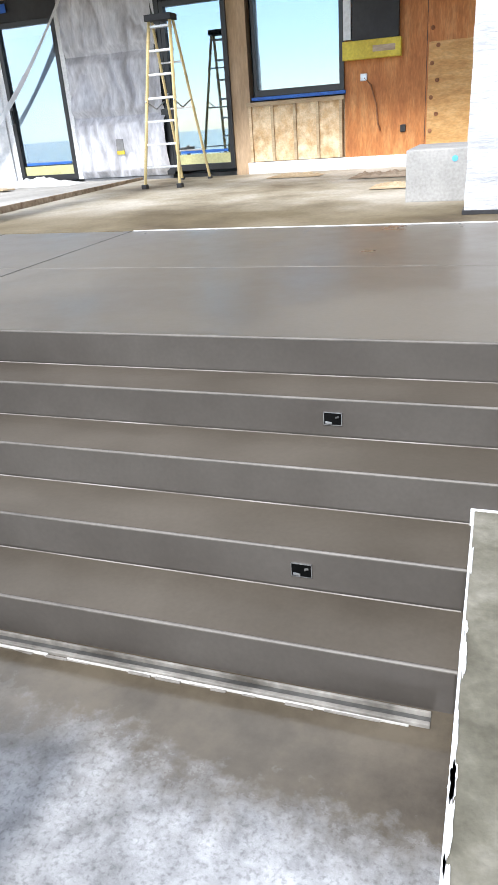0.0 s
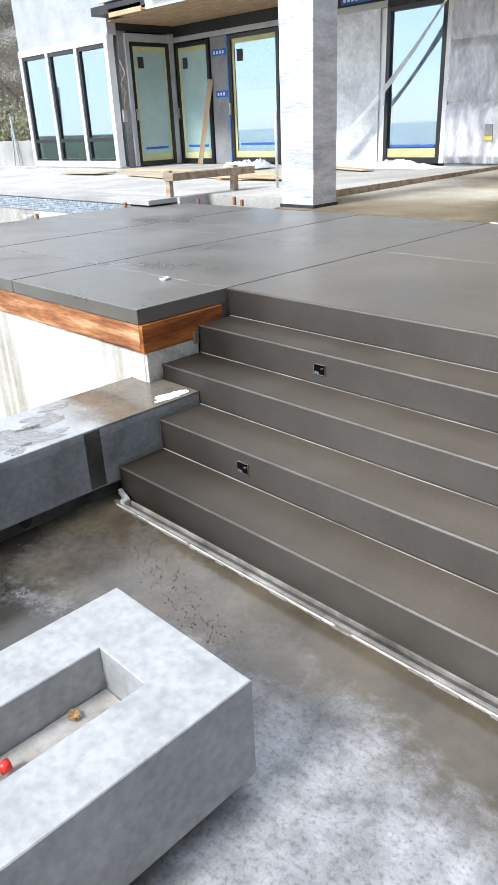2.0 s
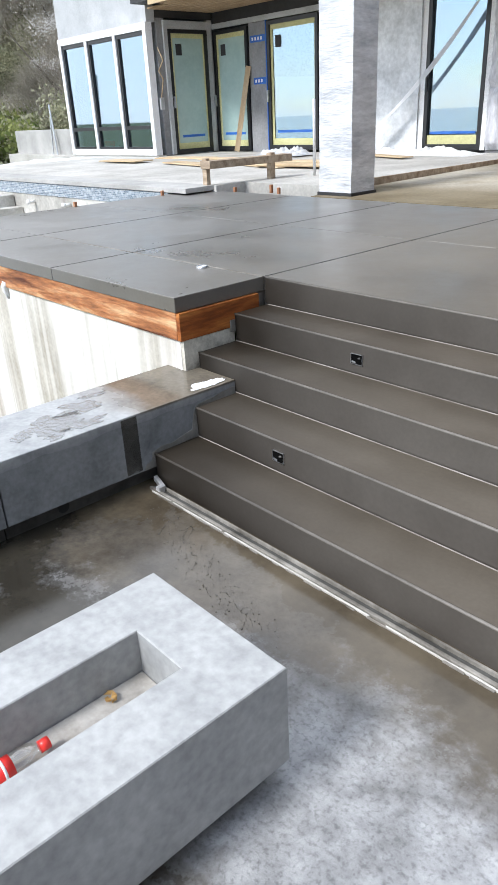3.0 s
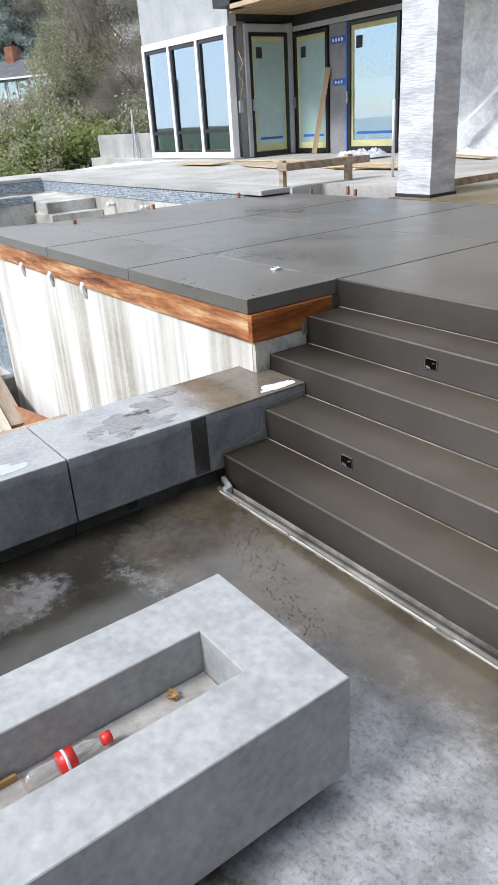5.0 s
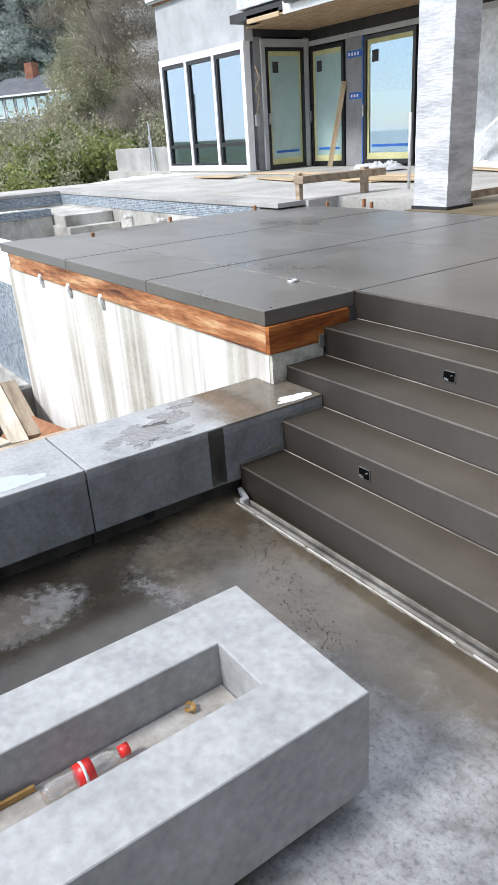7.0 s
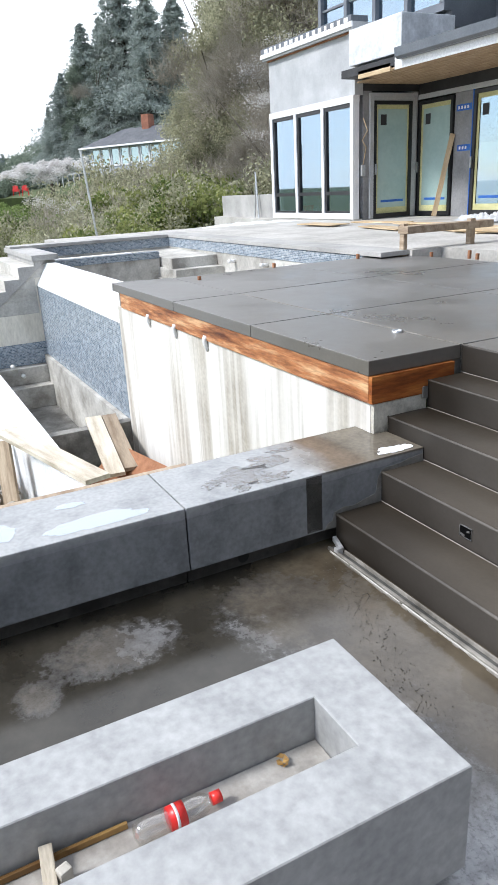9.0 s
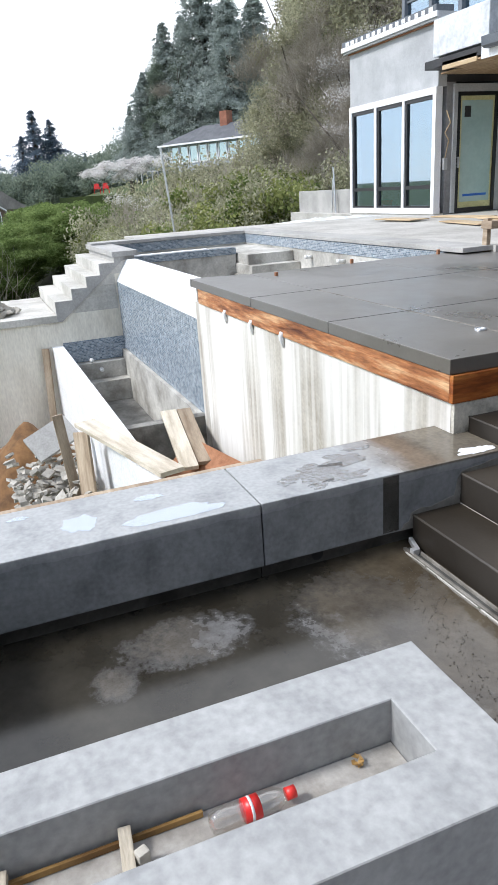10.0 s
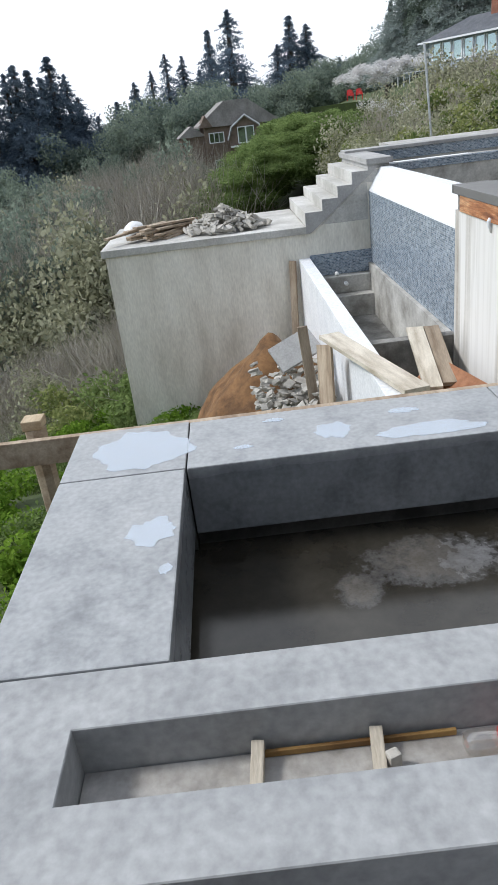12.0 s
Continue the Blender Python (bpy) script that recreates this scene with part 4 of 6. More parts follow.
# ---- pool ----
POOL_X0, POOL_Y1, COP = -9.5, 2.65, 0.905
pool = thing("pool", "unfinished concrete swimming pool with blue mosaic band", "pool", (0, 0, 0), kind="structure")
part("pool_floor", box(-9.6, -4.72, -0.6, 2.7, -1.2, -0.75), M["poolshell"], pool)
part("pool_wall", box(-9.7, -4.70, POOL_Y1, POOL_Y1 + 0.25, -1.2, 0.66), M["poolshell"], pool)
part("mosaic_band", box(-9.5, -4.70, POOL_Y1 - 0.012, POOL_Y1 + 0.2, 0.661, 0.84), M["mosaic"], pool, "blue mosaic tile band")
part("pool_wall", box(-11.9, -11.6, -0.35, POOL_Y1 + 0.25, -1.2, 0.66), M["poolshell"], pool)
part("mosaic_band", box(-11.62, -11.588, -0.35, POOL_Y1, 0.661, 0.84), M["mosaic"], pool, "blue mosaic tile band")
part("pool_wall", box(-11.6, -9.7, POOL_Y1, POOL_Y1 + 0.25, -1.2, 0.66), M["poolshell"], pool)
part("mosaic_band", box(-11.6, -9.5, POOL_Y1 - 0.012, POOL_Y1 + 0.2, 0.661, 0.84), M["mosaic"], pool, "blue mosaic tile band")
part("pool_floor", box(-11.6, -9.6, -0.3, 2.7, -1.2, -0.7), M["poolshell"], pool)
part("pool_wall", box(-4.72, -4.45, -0.30, 2.7, -1.2, 0.72), M["poolshell"], pool)
for k in range(4):
    part("pool_step", box(-11.6, -9.2 + 0.28 * k, 1.75 - 0.05 * k, POOL_Y1 - 0.013, -0.75, 0.62 - 0.18 * k, 0.006), M["poolshell"], pool)
part("spa_wall", box(-9.95, -9.75, -0.2, 1.72, -0.75, 0.60), M["poolshell"], pool, "spa wall inside the pool")
part("spa_rim", box(-9.97, -9.73, -0.2, 1.72, 0.601, 0.72), M["mosaic"], pool, "mosaic rim of the spa wall")
part("spa_cap", box(-9.96, -9.74, -0.2, 1.2, 0.721, 0.74), M["paint"], pool, "white coating on the spa wall")
part("coping", box(-12.3, -4.3, POOL_Y1 - 0.03, POOL_Y1 + 0.45, 0.845, COP, 0.006), M["coping"], pool, "pale stone coping")
part("coping", box(-12.1, -11.56, -0.62, POOL_Y1 - 0.035, 0.845, COP, 0.006), M["coping"], pool, "pale stone coping")
for x, z, ln in ((-9.45, 0.57, 0.1), (-8.45, 0.55, 0.1), (-7.27, 0.56, 0.1), (-6.5, 0.58, 0.28)):
    t = thing("pool_pipe", "capped white plastic pipe stub on the pool wall", "pipe", (x, POOL_Y1, z), "pipe stubs")
    part("stub", tube([(0, 0.02, 0), (0, -0.12, 0)], 0.03, seg=12), M["pvc"], t, smooth=True)
    if ln > 0.2:
        part("branch", tube([(-0.14, -0.09, -0.02), (0.16, -0.09, 0.01)], 0.036, seg=12), M["pvc"], t, smooth=True)
    else:
        part("cap", tube([(0, -0.1, 0), (0, -0.14, 0)], 0.037, seg=12), M["pvc"], t, smooth=True)

# vanishing edge and catch basin
edge = thing("vanishing_edge", "pool overflow wall with white sloped top and blue mosaic face", "pool wall", (0, 0, 0), kind="structure")
part("core", prism([(-0.585, -1.7), (-0.585, 0.35), (-0.40, 0.70), (-0.25, 0.70), (-0.25, -1.7)], "x", POOL_X0 - 0.3, -4.81), M["rawc"], edge)
part("slope", prism([(-0.605, 0.362), (-0.600, 0.385), (-0.402, 0.722), (-0.25, 0.722), (-0.25, 0.702), (-0.396, 0.702), (-0.584, 0.362)], "x", POOL_X0 - 0.01, -4.812), M["paint"], edge, "smooth white sloped top")
part("tile_face", box(POOL_X0, -4.812, -0.605, -0.586, -0.80, 0.360), M["mosaic"], edge, "blue mosaic tile face")
part("ledge", box(POOL_X0, -4.812, -0.66, -0.586, -1.7, -0.805), M["poolshell"], edge, "rough unfinished concrete below the tiles")
basin = thing("catch_basin", "narrow concrete catch basin below the overflow wall", "basin", (0, 0, 0), kind="structure")
part("outer_wall", box(-9.5, -2.75, -1.86, -1.67, -3.2, -0.62, 0.006), M["paint"], basin, "outer wall with white coating")
part("cross_wall", box(-4.95, -4.80, -1.668, -0.61, -3.0, -0.78, 0.006), M["rawdark"], basin)
part("basin_floor", box(-9.5, -4.8, -1.67, -0.66, -2.0, -1.62), M["rawdark"], basin)
part("mosaic_band", box(-9.498, -9.47, -1.669, -0.606, -0.95, -0.58), M["mosaic"], basin, "blue mosaic tile band")
part("basin_step", box(-9.498, -9.05, -1.669, -0.66, -1.62, -1.25, 0.01), M["poolshell"], basin)
part("basin_step", box(-9.498, -9.30, -1.669, -0.66, -1.25, -0.96, 0.01), M["poolshell"], basin)
for y in (-1.35, -1.1, -1.25):
    t = thing("basin_fitting", "small round pipe fitting in the basin wall", "pipe", (-9.29 if y > -1.3 else -9.46, y, -1.08 if y != -1.25 else -0.9), "basin fittings")
    part("stub", tube([(-0.02, 0, 0), (0.08, 0, 0)], 0.035, seg=12), M["pvc"], t, smooth=True)

# steps and landing past the pool
out = thing("outdoor_stair", "pale cast concrete garden stair beside the pool", "stair", (0, 0, 0), kind="structure")
LAND = -0.09
prof_y, prof_z = (-1.70, -1.40, -1.13, -0.88), (0.135, 0.32, 0.50, 0.69)
for k in range(4):
    part("step", box(-12.15, -9.49, prof_y[k], -0.63 if k < 3 else -0.25, LAND if k == 0 else prof_z[k - 1], prof_z[k], 0.008), M["pale"], out)
part("riser_block", box(-12.1, -9.50, -0.60, -0.25, 0.691, 0.775), M["coping"], out)
part("coping", box(-12.2, -9.42, -0.64, -0.20, 0.776, 0.865, 0.006), M["coping"], out, "grey coping with a squared edge")
part("stringer", prism([(-1.80, LAND - 0.115), (-1.62, LAND - 0.115), (-0.46, 0.72), (-0.46, 0.775), (-0.615, 0.775), (-0.615, 0.688), (-0.882, 0.688), (-0.882, 0.498), (-1.132, 0.498), (-1.132, 0.318), (-1.402, 0.318), (-1.402, 0.133), (-1.702, 0.133), (-1.702, LAND - 0.002), (-1.80, LAND - 0.002)], "x", -9.489, -9.462), M["coping"], out, "grey concrete band following the steps")
land = thing("landing", "raised concrete landing with tall bare side wall", "landing", (0, 0, 0), kind="structure")
part("landing_slab", box(-12.2, -9.46, -5.22, -1.70, LAND - 0.12, LAND, 0.008), M["pale"], land)
part("landing_wall", box(-12.1, -9.50, -5.16, -0.30, -5.0, LAND - 0.121), M["landwall"], land)
part("stair_wall", prism([(-1.75, LAND - 0.12), (-0.30, LAND - 0.12), (-0.30, 0.72), (-0.50, 0.70), (-1.62, LAND - 0.11)], "x", -9.7, -9.496), M["landwall"], land)
rub = thing("rubble_heap", "heap of broken grey concrete pieces on the landing", "rubble", (-10.2, -3.05, LAND), kind="stuff")
rr = random.Random(5)


def chunk(bm, c, s, rnd, flat=0.45):
    m = Matrix.Translation(c) @ Euler((rnd.uniform(-0.7, 0.7), rnd.uniform(-0.7, 0.7), rnd.uniform(0, 6.3))).to_matrix().to_4x4()
    vs = bmesh.ops.create_cube(bm, size=1.0)["verts"]
    for v in vs:
        v.co = Vector((v.co.x * s * rnd.uniform(0.7, 1.5), v.co.y * s * rnd.uniform(0.6, 1.1), v.co.z * s * flat * rnd.uniform(0.7, 1.2)))
    bmesh.ops.transform(bm, matrix=m, verts=vs)


bm = bmesh.new()
for i in range(290):
    a, q = rr.uniform(0, 6.283), rr.random() ** 0.6
    h = 0.42 * (1 - q) * rr.random() ** 0.4
    chunk(bm, (0.5 * q * math.cos(a), 0.75 * q * math.sin(a), 0.04 + h), rr.uniform(0.05, 0.14), rr)
part("pieces", bm, M["rubble"], rub)
t = thing("board_stack", "loose stack of old boards on the landing edge", "boards", (-10.25, -4.45, LAND))
for i in range(16):
    part("board", box(-0.62 + rr.uniform(-0.15, 0.15), 0.45 + rr.uniform(-0.1, 0.1), -0.06, 0.06, 0, 0.035, 0.003, turn=pose(0, 0, 0, rr.uniform(-2, 2), rr.uniform(-3, 3), rr.uniform(-52, -32))), M["oldlumber"], t).location = (rr.uniform(-0.15, 0.1), rr.uniform(-0.32, 0.62), 0.018 + 0.013 * i)
t = thing("cement_bag", "half-empty pale cement bag on the boards", "bag", (-10.65, -4.72, LAND))
bm = bmesh.new()
bmesh.ops.create_icosphere(bm, subdivisions=3, radius=1.0)
for v in bm.verts:
    v.co = Vector((v.co.x * 0.22, v.co.y * 0.2, max(v.co.z, -0.6) * 0.17 + 0.12)) * (1 + 0.1 * noise.noise(v.co * 2.5))
part("bag", bm, M["pvc"], t, smooth=True)

# dirt, boards and debris in the pit between bench and pool
dirt = thing("dirt_heap", "heap of loose orange dirt against the basin wall", "dirt", (-7.3, -2.75, -2.6), kind="stuff")
bm = bmesh.new()
bmesh.ops.create_grid(bm, x_segments=60, y_segments=60, size=2.0)
for v in bm.verts:
    d = math.hypot(v.co.x / 1.25, (v.co.y - 0.15) * 1.2)
    v.co.z = 1.5 * max(0.0, 1 - d / 1.75) ** 0.9 + 0.13 * noise.noise(v.co * 1.7) + 0.05 * noise.noise(v.co * 6) - 0.1 - 0.8 * max(0.0, d - 1.3)
part("soil", bm, M["dirt"], dirt, smooth=True)
deb = thing("debris", "broken concrete and block pieces on the dirt", "rubble", (-5.6, -2.45, -1.9), kind="stuff")
bm = bmesh.new()
for i in range(320):
    chunk(bm, (rr.uniform(-0.9, 1.0), rr.uniform(-0.5, 0.45), rr.uniform(0, 0.5)), rr.uniform(0.04, 0.13), rr, 0.4)
part("pieces", bm, M["rubble"], deb)


def plank(name, label, a, b, w, th, m, roll=0.0, group="loose planks"):
    a, b = Vector(a), Vector(b)
    d = b - a
    u = d.normalized()
    side = u.cross(Vector((0, 0, 1))).normalized()
    frame_m = Matrix((u, side, u.cross(side) * -1)).transposed().to_4x4()
    ob = thing(name, label, "plank", Matrix.Translation(a) @ frame_m @ pose(0, 0, 0, roll), group)
    part("board", box(0, d.length, -w / 2, w / 2, -th / 2, th / 2, 0.004), m, ob)
    return ob


# ---- patio slab and terrace behind the deck ----
bm = bmesh.new()
q = [(-2.75, 3.197, 0.829), (5.2, 3.197, 0.829), (5.2, 8.72, 0.88), (-2.75, 8.72, 0.88)]
lo = [bm.verts.new((x, y, 0.5)) for x, y, z in q]
hi = [bm.verts.new(v) for v in q]
bm.faces.new(hi)
bm.faces.new(lo[::-1])
for i in range(4):
    bm.faces.new((lo[i], lo[(i + 1) % 4], hi[(i + 1) % 4], hi[i]))
solid("floor_porch", bm, M["slab"], "muddy tan concrete porch slab with dry pale patches", "floor", "structure")
bm = prism([(-13.25, 0.40), (-12.104, 0.40), (-12.104, POOL_Y1 + 0.42), (-4.25, POOL_Y1 + 0.42), (-4.25, 3.55), (-2.78, 3.55), (-2.78, 8.72), (-19, 8.72), (-19, 7.15), (-13.25, 6.8)], "z", 0.3, 0.90)
solid("floor_terrace", bm, M["terrace"], "pale dusty concrete terrace slab round the pool", "floor", "structure")
solid("slab_form", box(-2.778, -2.752, 3.8, 8.70, 0.80, 0.925, 0.003), M["oldlumber"], "dark wooden form strip along the slab edge", "form board")

# ---- house ----
WY, FZ, ROOF = 8.8, 0.94, 3.75
WX = -10.99


def door(x0, x1, z0, z1, tape=True, side="y", at=WY, film=True):
    """A tall glazed door in a black frame; it stands on a wall that faces -y, or +x for side x."""
    w = x1 - x0
    m = Matrix.Translation((x0, at, z0)) if side == "y" else Matrix.Translation((at, x0, z0)) @ pose(0, 0, 0, 0, 0, 90)
    t = thing("glass_door", "tall black-framed glass door masked with yellow and blue tape" if tape else "tall black-framed glass door", "door", m, "glass doors")
    h = z1 - z0
    f = 0.075
    for a in ((0, f, 0, h), (w - f, w, 0, h), (f, w - f, 0, f * 1.3), (f, w - f, h - f, h)):
        part("frame", box(a[0], a[1], -0.05, 0.06, a[2], a[3], 0.004), M["black"], t)
    part("pane", box(f, w - f, 0.005, 0.015, f * 1.3, h - f), M["pane"], t)
    if film:
        part("film", box(f + 0.05, w - f - 0.04, -0.0035, -0.0005, f + 0.12, h - f - 0.08), M["film_green"], t, "greenish protective film")
    if tape == "foot":
        part("masking", box(f, w - f, -0.0065, -0.004, f * 1.3, f + 0.17), M["yellow"], t, "yellow masking paper along the foot")
        part("tape", box(f + 0.05, w - f - 0.05, -0.008, -0.0045, f + 0.19, f + 0.23), M["blue"], t, "blue tape")
    elif tape:
        b = 0.065
        for a in ((f, f + b, f, h - f), (w - f - b * 0.7, w - f, f, h - f), (f + b, w - f - b * 0.7, f, f + 0.15), (f + b, w - f - b * 0.7, h - f - 0.09, h - f)):
            part("masking", box(a[0], a[1], -0.0065, -0.004, a[2], a[3]), M["yellow"], t, "yellow masking paper")
        part("tape", box(f + 0.16, w - f - 0.12, -0.008, -0.0045, 0.34, 0.39), M["blue"], t, "blue tape")
        part("sticker", box(f + 0.14, f + 0.30, -0.008, -0.0045, h - f - 0.42, h - f - 0.2), M["dark"], t, "dark window sticker")
    part("handle", box(0.02, 0.045, -0.11, -0.05, 0.95, 1.18, 0.005), M["steel"], t)
    return t


def wall_box(name, x0, x1, z0, z1, m, label, y0=WY, y1=WY + 0.2):
    return solid(name, box(x0, x1, y0, y1, z0, z1), m, label, "wall", "structure")


# main wall pieces between the openings
wall_box("wall_house_1", -9.80, -9.22, FZ - 0.1, 3.42, M["wrap"], "grey wrapped wall between the glass doors")
wall_box("wall_house_2", -7.74, -6.40, FZ - 0.1, 3.42, M["wrap"], "grey wrapped wall")
wall_box("wall_house_3", -5.36, -5.20, FZ - 0.1, 3.42, M["white"], "white trim post")
wall_box("wall_house_4", -3.96, -2.22, FZ - 0.1, 3.75, M["wrap"], "wall behind the insulation")
wall_box("wall_house_5", -1.08, -0.78, FZ - 0.1, 3.75, M["kraft"], "post beside the window covered with brown kraft paper")
wall_box("wall_house_6", -0.78, 0.72, FZ - 0.1, 1.90, M["lumber"], "timber knee wall", WY + 0.06)
wall_box("wall_house_7", 0.72, 5.3, FZ - 0.1, 3.75, M["ply"], "orange plywood sheathing with bolt heads")
wall_box("wall_house_8", -10.985, 5.3, 3.42, 4.6, M["dark"], "dark membrane header above the doors", WY - 0.02)
door(-10.95, -9.82, FZ - 0.02, 3.38)
door(-9.20, -7.76, FZ, 3.40, film=False)
plank("leaning_plank", "pale plank leaning beside the glass door", (-10.02, 8.5, 0.92), (-9.78, 8.74, 2.62), 0.11, 0.04, M["lumber"], 80, "")
door(-5.20, -4.03, FZ, 3.42, "foot", film=False)
door(-2.16, -1.08, FZ + 0.04, 3.42, "foot", film=False)
solid("trim_1", box(-4.03, -3.94, WY - 0.04, WY + 0.1, FZ, 3.5, 0.004), M["white"], "white door trim", "trim", "structure")
solid("trim_2", box(-11.0, -5.2, WY - 0.05, WY - 0.021, 3.42, 3.52), M["greytrim"], "grey trim above the doors", "trim", "structure")
solid("trim_3", box(-9.225, -9.202, WY - 0.06, WY - 0.02, FZ, 3.42), M["blue"], "blue tape beside a door", "tape")
for x, z, w in ((-9.75, 3.05, 0.45), (-9.68, 2.25, 0.38), (-7.4, 3.57, 0.7), (-6.2, 3.56, 1.3)):
    s = thing("wrap_print", "blue printed strip on the house wrap", "print", (x, WY - (0.004 if z < 3.4 else 0.054), z), "wrap prints")
    part("strip", box(0, w, -0.002, 0.002, 0, 0.13), M["blue"], s)
    for k in range(int(w / 0.09) - 1):
        part("mark", box(0.05 + 0.09 * k, 0.10 + 0.09 * k, -0.005, -0.0025, 0.035, 0.095), M["white"], s, "pale unreadable lettering bar")
# plastic sheet over an opening, with a hanging strip
sheet = thing("plastic_sheet", "milky plastic sheet stretched over an opening", "plastic sheet", (-6.40, WY - 0.01, FZ))
bm = bmesh.new()
bmesh.ops.create_grid(bm, x_segments=24, y_segments=50, size=0.5)
for v in bm.verts:
    x, z = (v.co.x + 0.5) * 1.06, (v.co.y + 0.5) * 2.5
    v.co = Vector((x, 0.02 * noise.noise((x * 3, z * 2, 0)) - 0.02, z))
part("sheet", bm, M["plastic"], sheet, smooth=True)
strip = thing("hanging_strip", "twisted strip of clear plastic hanging from the soffit", "plastic strip", (0, 0, 0))
bm = bmesh.new()
prev = None
for i in range(41):
    s = i / 40
    x, z = -6.25 + 2.55 * s, FZ + 0.25 + 2.55 * (0.62 * s + 0.38 * s * s)
    wv = 0.055 * math.sin(s * 9) + 0.03
    cur = (bm.verts.new((x - 0.028, 8.62 - 0.2 * (1 - s) + wv * 0.4, z + 0.028)), bm.verts.new((x + 0.028, 8.62 - 0.2 * (1 - s) - wv * 0.4, z - 0.028)))
    if prev:
        bm.faces.new((prev[0], prev[1], cur[1], cur[0]))
    prev = cur
part("strip", bm, M["strip"], strip, smooth=True)
# silver quilted insulation
ins = thing("insulation_quilt", "silver foil insulation blanket, wrinkled, with taped seams", "insulation", (-3.93, WY - 0.01, FZ))
for a, b in ((0.0, 0.95), (0.95, 1.87), (1.87, 2.8)):
    bm = bmesh.new()
    bmesh.ops.create_grid(bm, x_segments=70, y_segments=40, size=0.5)
    for v in bm.verts:
        x, z = (v.co.x + 0.5) * 1.70, a + (v.co.y + 0.5) * (b - a)
        edge_f = min(1.0, (z - a) / 0.12, (b - z) / 0.12)
        fold = 0.17 * edge_f * abs(noise.noise((x * 3.4 + 0.5 * noise.noise((x * 2, z * 2, 1)), z * 0.9 + a * 7, 0.2))) ** 0.6
        v.co = Vector((x, -0.01 - fold - 0.02 * edge_f, z))
    part("blanket", bm, M["quilt"], ins, smooth=True)
ob = thing("outlet_box", "small electrical box with yellow tag in the insulation", "electrical box", (-3.1, WY - 0.1, FZ + 0.38))
part("box", box(-0.07, 0.07, -0.02, 0.05, 0, 0.22, 0.01), M["wrap"], ob)
part("tag", box(-0.06, 0.08, -0.03, -0.021, -0.02, 0.04), M["yellowsheet"], ob)
solid("wall_house_9", box(-2.30, -2.16, WY - 0.06, WY + 0.2, FZ, 3.75), M["black"], "black jamb beside the glass door", "wall", "structure")
# knee wall with glass wool
knee = thing("knee_wall", "open stud knee wall filled with yellow glass wool", "stud wall", (-0.80, WY, 1.06))
for k in range(5):
    part("stud", box(0.36 * k, 0.36 * k + 0.045, -0.06, 0.05, 0, 0.80, 0.002), M["lumber"], knee)
part("plate", box(-0.03, 1.52, -0.065, 0.05, 0.80, 0.86, 0.002), M["lumber"], knee)
for k in range(4):
    bm = bmesh.new()
    bmesh.ops.create_grid(bm, x_segments=14, y_segments=30, size=0.5)
    for v in bm.verts:
        x, z = (v.co.x + 0.5) * 0.315 + 0.36 * k + 0.045, (v.co.y + 0.5) * 0.8
        v.co = Vector((x, -0.02 + 0.035 * noise.noise((x * 9, z * 9, 3.3)), z))
    part("batt", bm, M["batt"], knee, smooth=True)
solid("baseboard", box(-0.85, 5.3, WY - 0.08, WY + 0.05, 0.86, 1.05, 0.01), M["paint"], "white-coated curb along the wall foot", "curb", "structure")
win = thing("window_1", "fixed window in a black frame, sky mirrored in it", "window", (-0.68, WY, 1.99), kind="structure")
for a in ((0, 0.05, 0, 1.75), (1.33, 1.40, 0, 1.75), (0.05, 1.33, 0, 0.09), (0.05, 1.33, 1.66, 1.75)):
    part("window_frame", box(a[0], a[1], -0.05, 0.08, a[2], a[3], 0.004), M["black"], win)
part("pane", box(0.05, 1.33, 0.0, 0.01, 0.09, 1.66), M["pane"], win)
part("window_sill", box(-0.05, 1.42, -0.07, 0.05, -0.05, -0.004), M["blue"], win, "blue-taped sill")
pan = thing("black_panel", "black foam panel with a yellow printed wrapper", "panel", (0.86, WY, 2.42))
part("panel", box(0.0, 0.66, -0.13, -0.02, 0.10, 1.3, 0.006), M["dark"], pan)
part("wrapper", box(-0.14, 0.70, -0.16, -0.014, -0.06, 0.18, 0.01), M["yellowsheet"], pan, "yellow plastic wrapper")
part("print", box(0.3, 0.62, -0.163, -0.1605, 0.02, 0.10), M["oldlumber"], pan, "unreadable print bar")
part("edge_strip", box(-0.13, -0.02, -0.12, -0.02, 0.2, 1.3, 0.004), M["plastic"], pan, "pale label strip")
cab = thing("cable", "orange cable hanging between two wall boxes", "cable", (0, 0, 0))
part("lead", tube([(1.02, WY - 0.03, 2.12), (1.12, WY - 0.05, 2.02), (1.20, WY - 0.05, 1.75), (1.22, WY - 0.04, 1.5), (1.26, WY - 0.03, 1.40)], 0.013, seg=6), M["rust"], cab, smooth=True)
part("wall_box", box(0.96, 1.06, WY - 0.04, WY - 0.002, 2.08, 2.18, 0.01), M["steel"], cab)
part("wall_box", box(1.55, 1.63, WY - 0.03, WY - 0.002, 1.36, 1.46, 0.01), M["dark"], cab)
for j, x in enumerate((1.98, 2.62)):
    for i in range(7):
        b_ = thing("bolt_plate", "dark bolt and washer on the plywood", "bolt", (x + 0.08 * (i % 2), WY - 0.016, 1.35 + 0.22 * i), "bolts")
        part("washer", lathe([(0.0, 0.03), (0.012, 0.028), (0.02, 0.012)], 10), M["rust"], b_).rotation_euler = (0, 0, radians(-90))
solid("wall_ply_panel", box(1.93, 2.95, WY - 0.014, WY - 0.001, 1.06, 2.50, 0.002), M["palply"], "paler knotty plywood sheet on the wall", "plywood", "structure")
